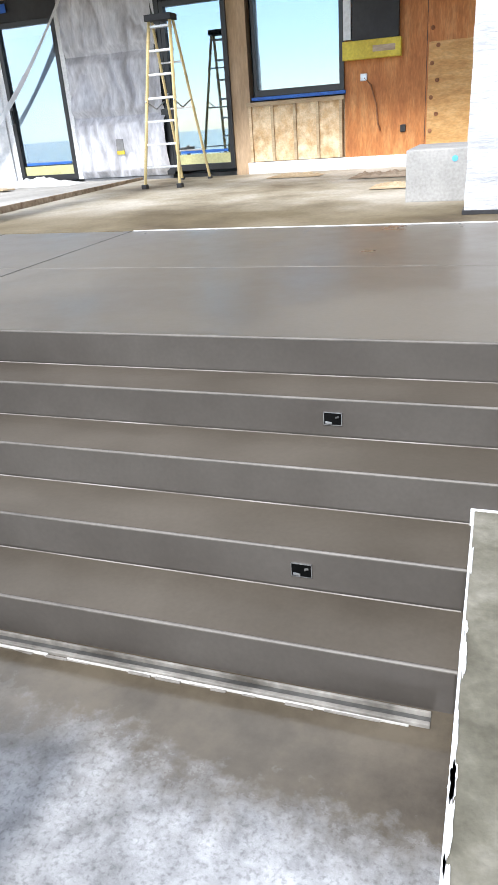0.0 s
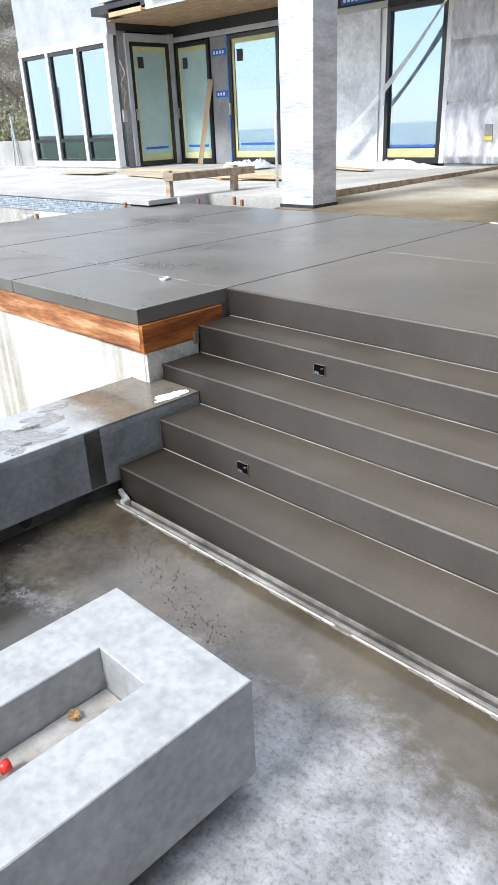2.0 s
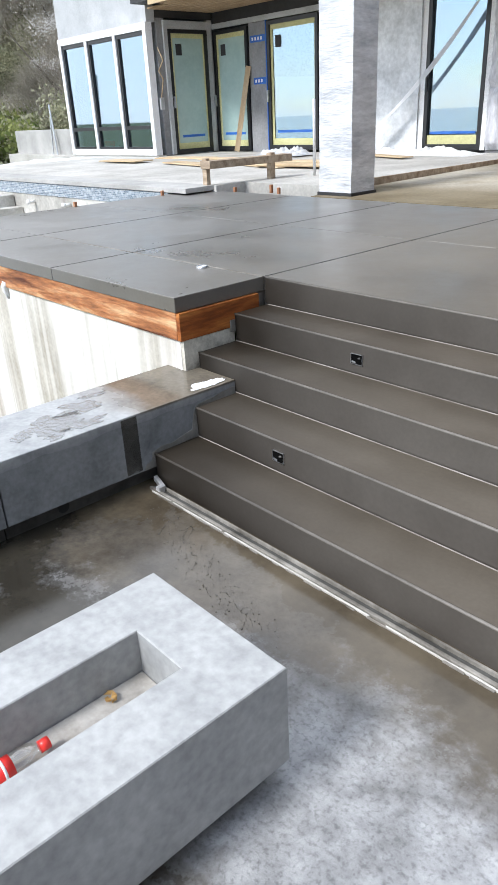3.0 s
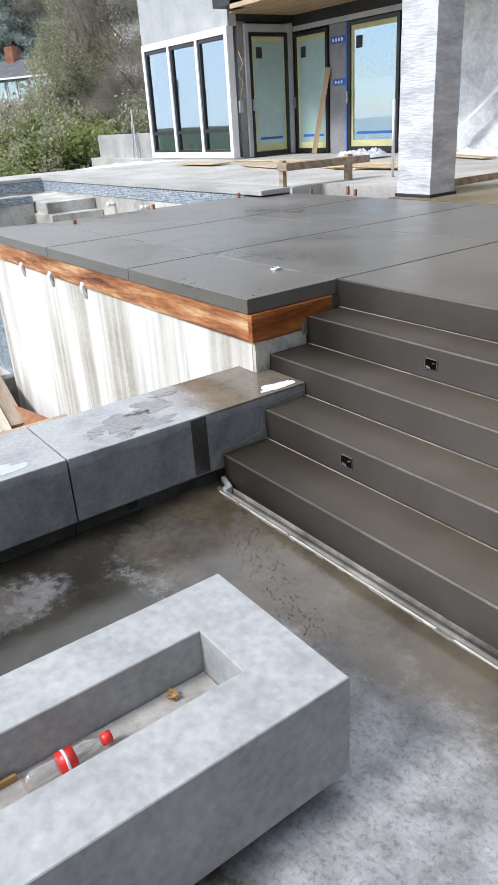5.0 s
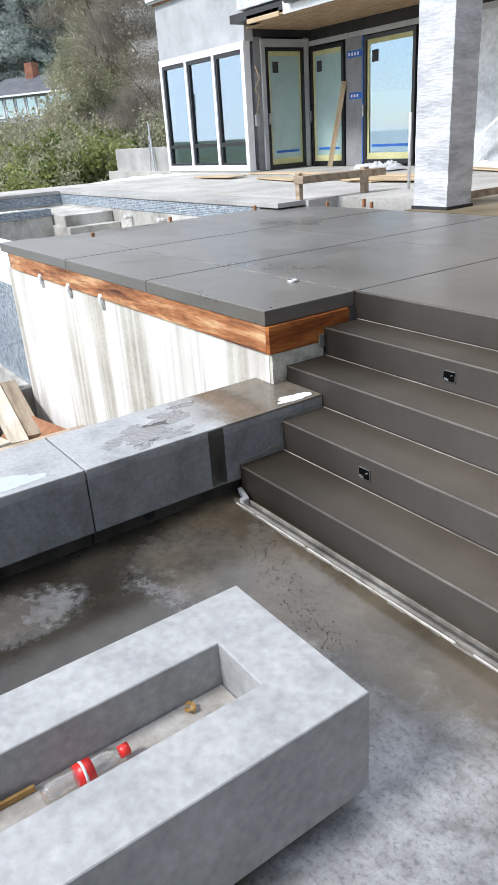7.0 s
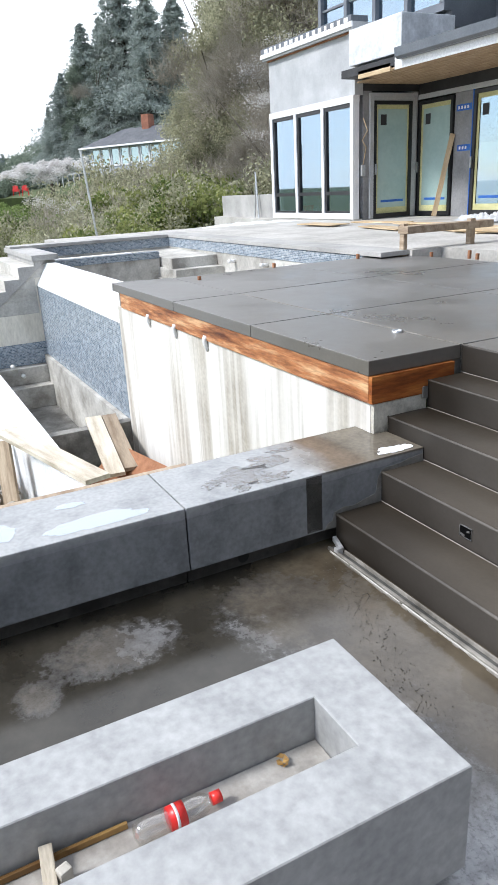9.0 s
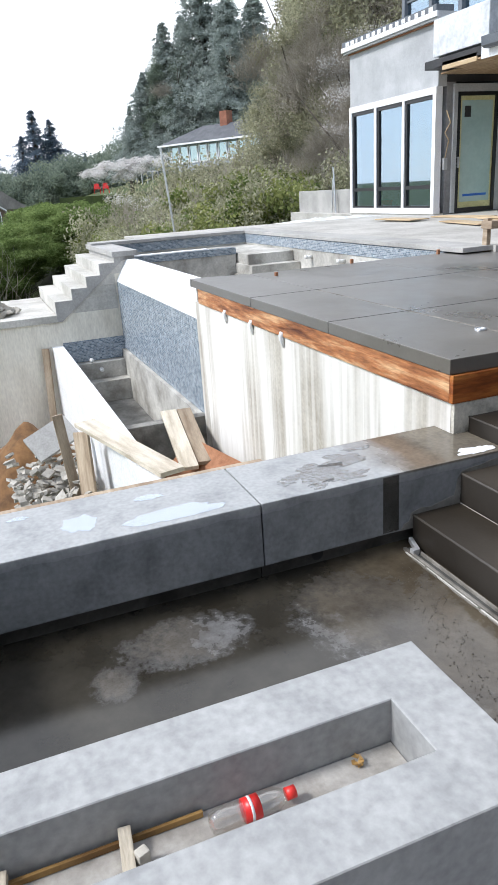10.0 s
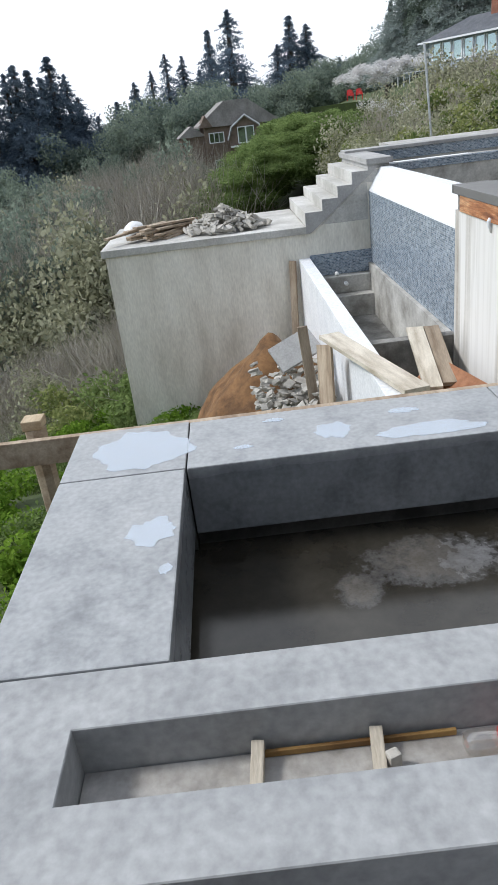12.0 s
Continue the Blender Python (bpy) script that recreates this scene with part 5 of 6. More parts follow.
solid("wall_ply_joint", box(1.90, 1.908, WY - 0.003, WY + 0.01, 1.05, 3.75), M["dark"], "dark joint between plywood sheets", "joint", "structure")
# room behind the glass
solid("wall_room", box(-11.0, 5.3, 13.0, 13.2, 0.3, 4.6), M["inside"], "plain dim room wall behind the glass", "wall", "structure")
solid("floor_room", box(-11.0, 5.3, WY + 0.2, 13.0, 0.5, FZ - 0.02), M["inside"], "plain room floor behind the glass", "floor", "structure")
solid("ceiling_room", box(-11.0, 5.3, WY + 0.2, 13.2, 3.75, 3.95), M["inside"], "plain room ceiling", "ceiling", "structure")

# wing
wing = thing("house_wing", "grey stucco house wing with tall white-framed windows", "house", (0, 0, 0))
WL, WYF = -14.75, 6.98
part("wall", box(WL, WX, WYF + 0.03, WYF + 0.25, 3.52, 4.75), M["stucco"], wing, "grey stucco band")
part("wall", box(WL, WL + 0.2, WYF + 0.25, 14.0, 0.6, 4.75), M["stucco"], wing)
part("wall", box(WX - 0.2, WX, WYF + 0.26, 7.46, 0.6, 3.60), M["wrap"], wing, "grey house wrap on the side")
part("wall", box(WX - 0.2, WX, 8.62, WY - 0.02, 0.6, 3.60), M["greytrim"], wing)
part("wall", box(WX - 0.2, WX, WYF + 0.26, WY - 0.02, 3.60, 4.75), M["dark"], wing, "dark membrane band")
part("base", box(WL, WX, WYF + 0.02, WYF + 0.25, 0.6, 0.93), M["rawc"], wing)
part("roof", box(WL - 0.12, WX + 0.1, WYF - 0.1, 14.0, 4.75, 4.90), M["greytrim"], wing, "grey parapet with white trim")
part("parapet_trim", box(WL - 0.14, WX + 0.12, WYF - 0.14, WYF - 0.101, 4.80, 4.90), M["white"], wing)
part("parapet_trim", box(WL - 0.02, WX + 0.01, WYF - 0.02, WYF + 0.029, 4.72, 4.75), M["rust"], wing, "thin reddish flashing line")
rq = random.Random(2)
for k in range(15):
    x = WL + 0.1 + 0.25 * k
    part("patch", box(x, x + rq.uniform(0.08, 0.17), WYF - 0.145, WYF - 0.1405, 4.905, 4.99), M["white"], wing, "white dab on the parapet")
part("parapet_cap", box(WL - 0.1, WX + 0.1, WYF - 0.14, WYF + 0.3, 4.901, 5.02, 0.01), M["gutter"], wing)
fx = (WL, WL + 1.27, WL + 2.50, WX)
Z0, Z1, ZM = 0.93, 3.52, 1.52
for i in range(4):
    x0 = fx[i] - (0.05 if 0 < i < 3 else 0) - (0.13 if i == 3 else 0)
    part("mullion", box(x0, x0 + (0.12 if i in (0, 3) else 0.10), WYF - 0.01, WYF + 0.16, Z0, Z1, 0.004), M["white"], wing)
part("head", box(WL, WX, WYF - 0.012, WYF + 0.16, 3.38, Z1, 0.004), M["white"], wing)
part("sill", box(WL, WX, WYF - 0.015, WYF + 0.16, Z0, Z0 + 0.13, 0.004), M["white"], wing)
for i in range(3):
    x0, x1 = fx[i] + (0.12 if i == 0 else 0.05), fx[i + 1] - (0.05 if i < 2 else 0.13)
    w = part("window", box(x0, x0 + 0.075, WYF + 0.02, WYF + 0.12, Z0 + 0.13, 3.38, 0.003), M["black"], wing)
    part("frame", box(x1 - 0.03, x1, WYF + 0.02, WYF + 0.12, Z0 + 0.13, 3.38), M["black"], w)
    part("frame", box(x0, x1, WYF + 0.018, WYF + 0.12, 3.30, 3.38), M["black"], w)
    part("frame", box(x0, x1, WYF + 0.018, WYF + 0.12, ZM - 0.05, ZM + 0.03), M["black"], w)
    part("frame", box(x0, x1, WYF + 0.018, WYF + 0.12, Z0 + 0.13, Z0 + 0.18), M["black"], w)
    part("pane", box(x0 + 0.07, x1 - 0.03, WYF + 0.06, WYF + 0.07, Z0 + 0.18, ZM - 0.05), M["pane"], w)
    part("pane", box(x0 + 0.07, x1 - 0.03, WYF + 0.06, WYF + 0.07, ZM + 0.03, 3.30), M["pane"], w)
part("inner_wall", box(WL, WX - 0.2, 10.5, 10.7, 0.6, 4.7), M["inside"], wing)
part("inner_floor", box(WL, WX - 0.2, WYF + 0.25, 10.6, 0.6, 0.92), M["inside"], wing)
part("inner_ceiling", box(WL, WX - 0.2, WYF + 0.25, 10.6, 3.6, 3.7), M["inside"], wing)
c = thing("red_bucket", "red bucket on the floor behind the window", "bucket", (WL + 1.0, WYF + 0.5, 0.92))
part("pail", lathe([(0.0, 0.12), (0.3, 0.16)], 18), M["red"], c).rotation_euler = (0, radians(-90), 0)
door(7.50, 8.58, 0.92, 3.40, side="x", at=WX + 0.005)
solid("trim_4", box(WX - 0.05, WX + 0.05, 7.40, 7.50, 0.92, 3.52, 0.004), M["greytrim"], "grey door trim", "trim", "structure")
solid("trim_5", box(WX - 0.05, WX + 0.05, 8.58, 8.72, 0.92, 3.52, 0.004), M["greytrim"], "grey door trim", "trim", "structure")
solid("trim_6", box(WX - 0.05, WX + 0.052, 7.40, 8.72, 3.405, 3.56, 0.004), M["greytrim"], "grey door trim", "trim", "structure")
t = thing("wall_outlet", "open electrical box with loose pale wires on the wing wall", "electrical box", (WX, 7.22, 1.85))
part("box", box(0.0, 0.05, -0.05, 0.05, 0, 0.24, 0.005), M["greytrim"], t)
part("wire", tube([(0.02, 0, 0.24), (0.06, 0.06, 0.6), (0.05, -0.04, 0.75), (0.08, 0.08, 0.95), (0.03, 0.0, 1.2)], 0.012, seg=6), M["lumber"], t, smooth=True)
# upper storey, roof, soffit and gutter
up = thing("upper_storey", "set-back upper storey with slate siding and large windows", "house", (0, 0, 0))
part("wall", box(-14.2, -9.6, 8.2, 8.4, 4.9, 5.05), M["gutter"], up)
part("wall", box(-14.2, -9.6, 8.2, 8.4, 6.9, 8.2), M["gutter"], up)
part("wall", box(-9.6, 5.3, 9.6, 9.8, 4.6, 5.4), M["gutter"], up)
part("wall", box(-9.6, 5.3, 9.6, 9.8, 6.9, 8.2), M["gutter"], up)
part("wall", box(-9.8, -9.6, 8.4, 9.6, 4.6, 8.2), M["gutter"], up)
part("wall", box(-14.2, -14.0, 8.4, 14.0, 4.6, 8.2), M["gutter"], up)
for i in range(5):
    x = -14.2 + 1.12 * i
    part("mullion", box(x, x + 0.12, 8.18, 8.4, 5.05, 6.9), M["gutter"], up)
    if i < 4:
        w = part("pane", box(x + 0.12, x + 1.12, 8.28, 8.29, 5.05, 6.9), M["pane"], up)
        part("bar", box(x + 0.12, x + 1.12, 8.24, 8.32, 5.75, 5.80), M["gutter"], up)
for i in range(9):
    x = -9.6 + 1.5 * i
    part("mullion", box(x, x + 0.14, 9.58, 9.8, 5.4, 6.9), M["gutter"], up)
    part("pane", box(x + 0.14, x + 1.5, 9.68, 9.69, 5.4, 6.9), M["pane"], up)
part("inner_wall", box(-14.0, 5.3, 13.0, 13.2, 4.6, 8.2), M["inside"], up)
part("roof", box(-14.6, 9.4, 7.8, 14.4, 8.2, 8.4), M["gutter"], up)
part("corner_wrap", box(-10.985, -9.25, 6.85, 8.19, 4.05, 4.74, 0.02), M["plastic"], up, "corner box wrapped in white house wrap")
roof = thing("porch_roof", "porch roof with board soffit and slate-grey gutter", "roof", (0, 0, 0))
for k in range(15):
    part("soffit_board", box(-10.97 if k > 2 else -10.2, 5.3, 6.62 + 0.145 * k, 6.745 + 0.145 * k, 3.74, 3.77), M["soffit"], roof)
part("deck", box(-10.9, 5.3, 6.6, WY - 0.03, 3.80, 3.95), M["dark"], roof)
part("gutter", prism([(6.42, 3.90), (6.40, 4.05), (6.58, 4.05), (6.58, 3.86), (6.48, 3.86)], "x", -8.9, 5.2), M["gutter"], roof)
part("fascia", box(-9.1, 5.3, 6.585, 6.62, 3.72, 4.02), M["white"], roof)
part("end_board", box(-10.3, -9.25, 6.60, 6.64, 3.72, 3.86), M["lumber"], roof)

# columns
def column(x0, x1, y0, y1, z):
    t = thing("porch_column", "square porch column wrapped in clear plastic film", "column", ((x0 + x1) / 2, (y0 + y1) / 2, z), "porch columns")
    a, b = (x1 - x0) / 2, (y1 - y0) / 2
    part("shaft", box(-a, a, -b, b, 0, 3.6, 0.01), M["greytrim"], t)
    bm = bmesh.new()
    box(-a - 0.012, a + 0.012, -b - 0.012, b + 0.012, 0.02, 2.15, bm=bm)
    bmesh.ops.subdivide_edges(bm, edges=bm.edges, cuts=14, use_grid_fill=True)
    for v in bm.verts:
        n_ = noise.noise(v.co * 4.0)
        v.co.x *= 1 + 0.03 * n_
        v.co.y *= 1 + 0.018 * noise.noise(v.co * 5.0 + Vector((3, 0, 0)))
    part("film", bm, M["wrapfilm"], t, "wrinkled shiny plastic film")
    part("foot_tape", box(-a - 0.03, a + 0.03, -b - 0.03, b + 0.03, 0.0, 0.035, 0.004), M["dark"], t, "dark strip round the foot")
    return t


column(-2.745, -2.305, 3.36, 3.73, DECK + 0.003)
column(2.78, 3.36, 3.60, 4.04, 0.832)
part("porch_beam_face", box(-3.2, 5.3, 3.42, 3.74, 4.44, 4.75), M["greytrim"], roof, "beam over the columns")
blk = thing("concrete_block", "cast concrete block with a blue paint dot on the porch slab", "block", (0, 0, 0))
part("block", box(2.17, 3.2, 4.50, 5.6, 0.838, 1.31, 0.012), M["coping"], blk)
part("paint_dot", lathe([(0, 0.028), (0.002, 0.028)], 14), M["cyan"], blk, "pale blue paint dot").matrix_basis = pose(2.62, 4.498, 1.22, 0, 0, -90)


# step ladder
def step_ladder(m):
    t = thing("step_ladder", "yellow fibreglass step ladder standing open on the slab", "ladder", m)
    W0, W1, HT, D = 0.28, 0.16, 2.17, 1.30
    for s in (-1, 1):
        part("front_rail", tube([(s * W0, 0, 0), (s * W1, 0.50, HT)], 0.024, seg=6), M["ladder"], t)
        part("rear_rail", tube([(s * W0 * 0.86, D, 0), (s * W1, 0.60, HT)], 0.022, seg=6), M["ladder"], t)
        part("spreader", tube([(s * 0.22, 0.22, 1.15), (s * 0.21, 0.55, 1.05), (s * 0.22, 0.85, 1.15)], 0.01, seg=5), M["steel"], t)
        part("foot", box(s * W0 - 0.04, s * W0 + 0.04, -0.04, 0.05, 0, 0.06, 0.01), M["dark"], t)
        part("foot", box(s * W0 * 0.86 - 0.03, s * W0 * 0.86 + 0.03, D - 0.04, D + 0.03, 0, 0.04, 0.008), M["dark"], t)
    for k in range(1, 8):
        z = 0.30 * k
        f = z / HT
        w = W0 + (W1 - W0) * f
        part("rung", box(-w, w, 0.50 * f - 0.01, 0.50 * f + 0.08, z - 0.03, z, 0.004), M["alu"], t)
    for z in (0.45, 1.05, 1.65):
        f = z / HT
        part("brace", tube([(-(W0 * 0.86 - 0.08 * f), D - 0.70 * f, z), (W0 * 0.86 - 0.08 * f, D - 0.70 * f, z)], 0.012, seg=6), M["alu"], t)
    part("top_cap", box(-0.20, 0.20, 0.43, 0.67, HT - 0.02, HT + 0.06, 0.01), M["dark"], t)
    return t


step_ladder(pose(-1.62, 7.05, 0.865))
# rail on the deck's far side, stakes, terrace clutter
hur = thing("guard_rail", "low makeshift rail of sawn timber at the pool corner", "rail", (0, 0, 0))
part("post", box(-4.42, -4.34, 3.00, 3.06, DECK - 0.05, 1.22, 0.003), M["oldlumber"], hur)
part("post", box(-4.30, -4.22, 4.00, 4.08, 0.88, 1.22, 0.003), M["oldlumber"], hur)
part("top_board", box(-4.40, -4.20, 2.98, 4.35, 1.10, 1.19, 0.004, turn=pose(0, 0, 0, 0, 0, -3)), M["oldlumber"], hur)
t = thing("steel_stake", "upright grey pipe standing at the slab edge", "stake", (-3.95, 4.55, 0.88))
part("pipe", tube([(0, 0, 0), (0, 0, 0.95)], 0.02, seg=10), M["alu"], t, smooth=True)
for x, y, h in ((-4.62, 2.5, 0.09), (-4.66, 1.3, 0.08), (-4.3, 0.16, 0.06), (-4.1, 3.25, 0.07), (-3.6, 3.4, 0.12), (-3.45, 3.38, 0.08)):
    t = thing("form_stake", "short stake end sticking out of the deck edge", "stake", (x, y, DECK), "form stakes")
    part("stake", box(-0.017, 0.017, -0.017, 0.017, -0.02, h * 0.65, 0.004), M["rust"], t)
rt = random.Random(9)
for i in range(11):
    x, y = -10.2 + rt.uniform(0, 5.5), 5.3 + rt.uniform(0, 2.6)
    t = thing("loose_board", "loose plywood or board lying on the terrace", "board", pose(x, y, 0.902 + 0.004 * i, 0, 0, rt.uniform(-25, 25)), "terrace boards")
    part("board", box(-rt.uniform(0.6, 1.3), rt.uniform(0.6, 1.3), -rt.uniform(0.06, 0.3), rt.uniform(0.06, 0.3), 0, 0.02, 0.003), M["lumber"], t)


def crumpled(name, label, c, sx, sy, sz, seed, m):
    t = thing(name, label, "plastic sheet", c)
    bm = bmesh.new()
    bmesh.ops.create_grid(bm, x_segments=44, y_segments=22, size=0.5)
    for v in bm.verts:
        e = max(0.0, 1 - (2 * abs(v.co.x)) ** 4) * max(0.0, 1 - (2 * abs(v.co.y)) ** 2)
        n_ = abs(noise.noise((v.co.x * 9 + seed, v.co.y * 5, seed))) + 0.5 * abs(noise.noise((v.co.x * 22, v.co.y * 14 + seed, 1)))
        v.co = Vector((v.co.x * sx, v.co.y * sy, 0.004 + sz * e * (0.3 + n_)))
    part("sheet", bm, m, t, smooth=True)
    return t


crumpled("crumpled_sheet", "crumpled white plastic sheet along the terrace edge", (-12.9, 5.3, 0.90), 0.55, 2.7, 0.07, 1.0, M["pvc"])
crumpled("crumpled_sheet", "crumpled white plastic sheet below the door", (-4.9, 8.2, 0.90), 2.4, 0.7, 0.13, 4.0, M["pvc"])
crumpled("crumpled_sheet", "crumpled clear plastic beside the boards", (-7.6, 7.6, 0.92), 1.2, 0.6, 0.16, 7.0, M["plastic"])
crumpled("paper_scrap", "torn brown paper on the porch slab", (0.15, 7.9, 0.876), 0.8, 0.45, 0.05, 2.0, M["lumber"])
crumpled("paper_scrap", "torn brown paper on the porch slab", (1.55, 7.3, 0.87), 0.9, 0.5, 0.08, 3.0, M["oldlumber"])
crumpled("paper_scrap", "torn brown paper on the porch slab", (1.85, 6.0, 0.858), 0.5, 0.6, 0.05, 5.0, M["lumber"])
gar = thing("garden_wall", "low pale stucco wall beyond the wing", "wall", (0, 0, 0), kind="structure")
part("wall_body", box(-18.64, -14.76, 7.3, 7.5, 0.4, 1.53, 0.01), M["coping"], gar)
t = thing("garden_pole", "thin pole leaning on the low wall", "pole", (-16.1, 7.2, 0.9))
part("pole", tube([(0.1, 0, 0), (-0.1, 0.05, 1.25)], 0.025, seg=8), M["steel"], t)
part("pole", tube([(-0.15, 0, 0), (-0.12, 0.05, 0.95)], 0.02, seg=8), M["steel"], t)

# closing wall beside the walk, unseen, added to block light from the east
solid("wall_east", box(5.2, 5.4, -9.0, 14.0, -0.3, 5.6), M["wrap"], "added unseen grey-wrapped wall blocking light from the east", "wall", "structure")

# form rail and planks beyond the bench
fr = thing("form_rail", "sawn timber form rail behind the bench", "rail", (0, 0, 0))
part("board", box(-0.345, -0.307, -4.9, -1.70, 0.27, 0.40, 0.003), M["oldlumber"], fr)
part("post", tube([(-0.47, -4.12, -1.6), (-0.44, -4.12, 0.42)], 0.055, seg=8), M["oldlumber"], fr)
part("post_cap", box(-0.49, -0.39, -4.17, -4.07, 0.42, 0.47, 0.005), M["lumber"], fr)
part("board", box(-0.30, 0.9, -4.85, -4.78, 0.25, 0.39, 0.003, turn=pose(0, 0, 0, 0, 0, 0)), M["lumber"], fr)
solid("edge_plank", box(-0.345, -0.302, -1.69, -0.66, 0.27, 0.385, 0.003), M["oldform"], "red-brown edge plank behind the bench", "plank")
plank("loose_plank", "long weathered plank with white paint leaning on the basin wall", (-4.75, -2.06, -0.60), (-2.75, -1.60, -0.57), 0.24, 0.045, M["palewood"], 0)
plank("loose_plank", "short pale sawn plank leaning on the cross wall", (-4.98, -1.04, -0.71), (-3.75, -1.17, -0.98), 0.19, 0.045, M["palewood"], 0)
plank("loose_plank", "short pale sawn plank leaning on the cross wall", (-4.98, -0.85, -0.72), (-3.82, -0.98, -0.98), 0.17, 0.045, M["oldlumber"], 0)
plank("loose_plank", "broken plank standing in the debris", (-5.2, -2.2, -1.9), (-5.3, -2.3, -0.62), 0.12, 0.04, M["oldlumber"], 40)
plank("loose_plank", "broken plywood offcut standing in the debris", (-4.6, -2.15, -1.9), (-4.9, -2.1, -0.75), 0.34, 0.03, M["oldlumber"], 60)
plank("wall_timber", "brown timber leaning on the landing wall", (-9.3, -2.05, -2.2), (-9.42, -1.98, -0.62), 0.12, 0.05, M["oldlumber"], 0)
t = thing("rust_sheet", "rusty steel plate leaning in the pit", "plate", pose(-3.6, -0.95, -1.05, 40, 0, 12))
part("plate", box(-0.8, 0.6, -0.3, 0.25, 0, 0.02, 0.004), M["rust"], t)
t = thing("slab_piece", "broken flat grey slab on the dirt", "rubble", pose(-5.9, -2.35, -1.1, 25, 35, 30))
part("slab", box(-0.2, 0.2, -0.3, 0.3, 0, 0.05, 0.006), M["coping"], t)

# ---- plants ----
def leaf_cloud(name, seed, n, size, shape=(1, 1, 1), lumps=7, hollow=0.45):
    """Many small leaves in a few overlapping lumps, with gaps."""
    r = np.random.RandomState(seed)
    cs = r.normal(0, 0.42, (lumps, 3))
    cs[:, 2] = np.abs(cs[:, 2]) * 0.9 + 0.15
    rad = r.uniform(0.28, 0.55, lumps)
    k = r.randint(0, lumps, n)
    d = r.normal(0, 1, (n, 3))
    d /= np.linalg.norm(d, axis=1)[:, None]
    p = cs[k] + d * (rad[k] * (hollow + (1 - hollow) * r.rand(n) ** 0.5) * r.uniform(0.7, 1.15, n))[:, None]
    p *= np.array(shape)
    a = r.normal(0, 1, (n, 3))
    a /= np.linalg.norm(a, axis=1)[:, None]
    b = np.cross(a, r.normal(0, 1, (n, 3)))
    b /= np.linalg.norm(b, axis=1)[:, None]
    s = (size * r.uniform(0.6, 1.4, n))[:, None]
    v = np.stack([p - a * s, p + b * s * 0.55, p + a * s, p - b * s * 0.55], 1).reshape(-1, 3)
    me = bpy.data.meshes.new(name)
    me.from_pydata(v.tolist(), [], np.arange(n * 4).reshape(n, 4).tolist())
    return me


def twig_cloud(name, seed, n, thick=0.012, up=0.6, length=0.7, tuft=0.5):
    """Thin bare stems fanning up and out from the ground, each a three-sided sliver."""
    r = np.random.RandomState(seed)
    vs, fs = [], []
    for i in range(n):
        a = r.uniform(0, 6.283)
        q = np.array([math.cos(a) * r.rand() * tuft, math.sin(a) * r.rand() * tuft, r.rand() * 0.5])
        d = np.array([r.normal(0, 0.5), r.normal(0, 0.5), up + r.rand()])
        d /= np.linalg.norm(d)
        pts = [q]
        for k in range(3):
            d = d + r.normal(0, 0.28, 3)
            d /= np.linalg.norm(d)
            pts.append(pts[-1] + d * length * r.uniform(0.2, 0.45))
        side = np.cross(d, [0.3, 0.5, 0.1])
        side /= np.linalg.norm(side) + 1e-6
        oth = np.cross(d, side)
        b0 = len(vs)
        for k, w in enumerate(pts):
            th = thick * (1 - k / 3.4)
            vs += [(w + side * th).tolist(), (w - side * th * 0.5 + oth * th).tolist(), (w - side * th * 0.5 - oth * th).tolist()]
        for k in range(3):
            for j in range(3):
                fs.append((b0 + 3 * k + j, b0 + 3 * k + (j + 1) % 3, b0 + 3 * k + 3 + (j + 1) % 3, b0 + 3 * k + 3 + j))
    me = bpy.data.meshes.new(name)
    me.from_pydata(vs, [], fs)
    return me


def conifer_mesh(name, seed, sparse=1.0):
    """A crown 1 high: drooping branches at uneven heights, each set with many fine needle sprays."""
    r = np.random.RandomState(seed)
    n_b = int(310 * sparse)
    vs = []
    for i in range(n_b):
        z = 0.05 + 0.94 * r.rand() ** 0.9
        a = r.uniform(0, 6.283)
        lump = 0.72 + 0.38 * math.sin(2 * a + 7 * z + seed) * math.sin(11 * z + 2 * seed)
        L_ = (0.150 * (1 - z) ** 1.0 + 0.003) * r.uniform(0.55, 1.15) * lump
        m_ = 24 + int(L_ * 1300)
        f = r.rand(m_) ** 0.7
        c = np.stack([math.cos(a) * L_ * f, math.sin(a) * L_ * f, z + 0.25 * L_ - 0.9 * L_ * f * f], 1)
        c += r.normal(0, 1, (m_, 3)) * np.array([0.0042, 0.0042, 0.011]) * min(1.0, 0.25 + 1.6 * (1 - z))
        d1 = r.normal(0, 1, (m_, 3)) * np.array([0.0013, 0.0013, 0.0042])
        d2 = r.normal(0, 1, (m_, 3)) * np.array([0.0009, 0.0009, 0.0024])
        vs.append(np.stack([c - d1, c + d2, c + d1, c - d2], 1).reshape(-1, 3))
    v = np.concatenate(vs)
    me = bpy.data.meshes.new(name)
    me.from_pydata(v.tolist(), [], np.arange(len(v)).reshape(-1, 4).tolist())
    return me


def with_mat(me, m):
    me.materials.append(m)
    return me


def polar(az, r, dz=0.0):
    x, y = -r * math.sin(radians(az)), r * math.cos(radians(az))
    return x, y, ground_z(x, y) + dz


def face_at(az, r, z):
    """A pose at that turn and distance, its front towards the terrace."""
    return Matrix.Translation((-r * math.sin(radians(az)), r * math.cos(radians(az)), z)) @ pose(0, 0, 0, 0, 0, az)


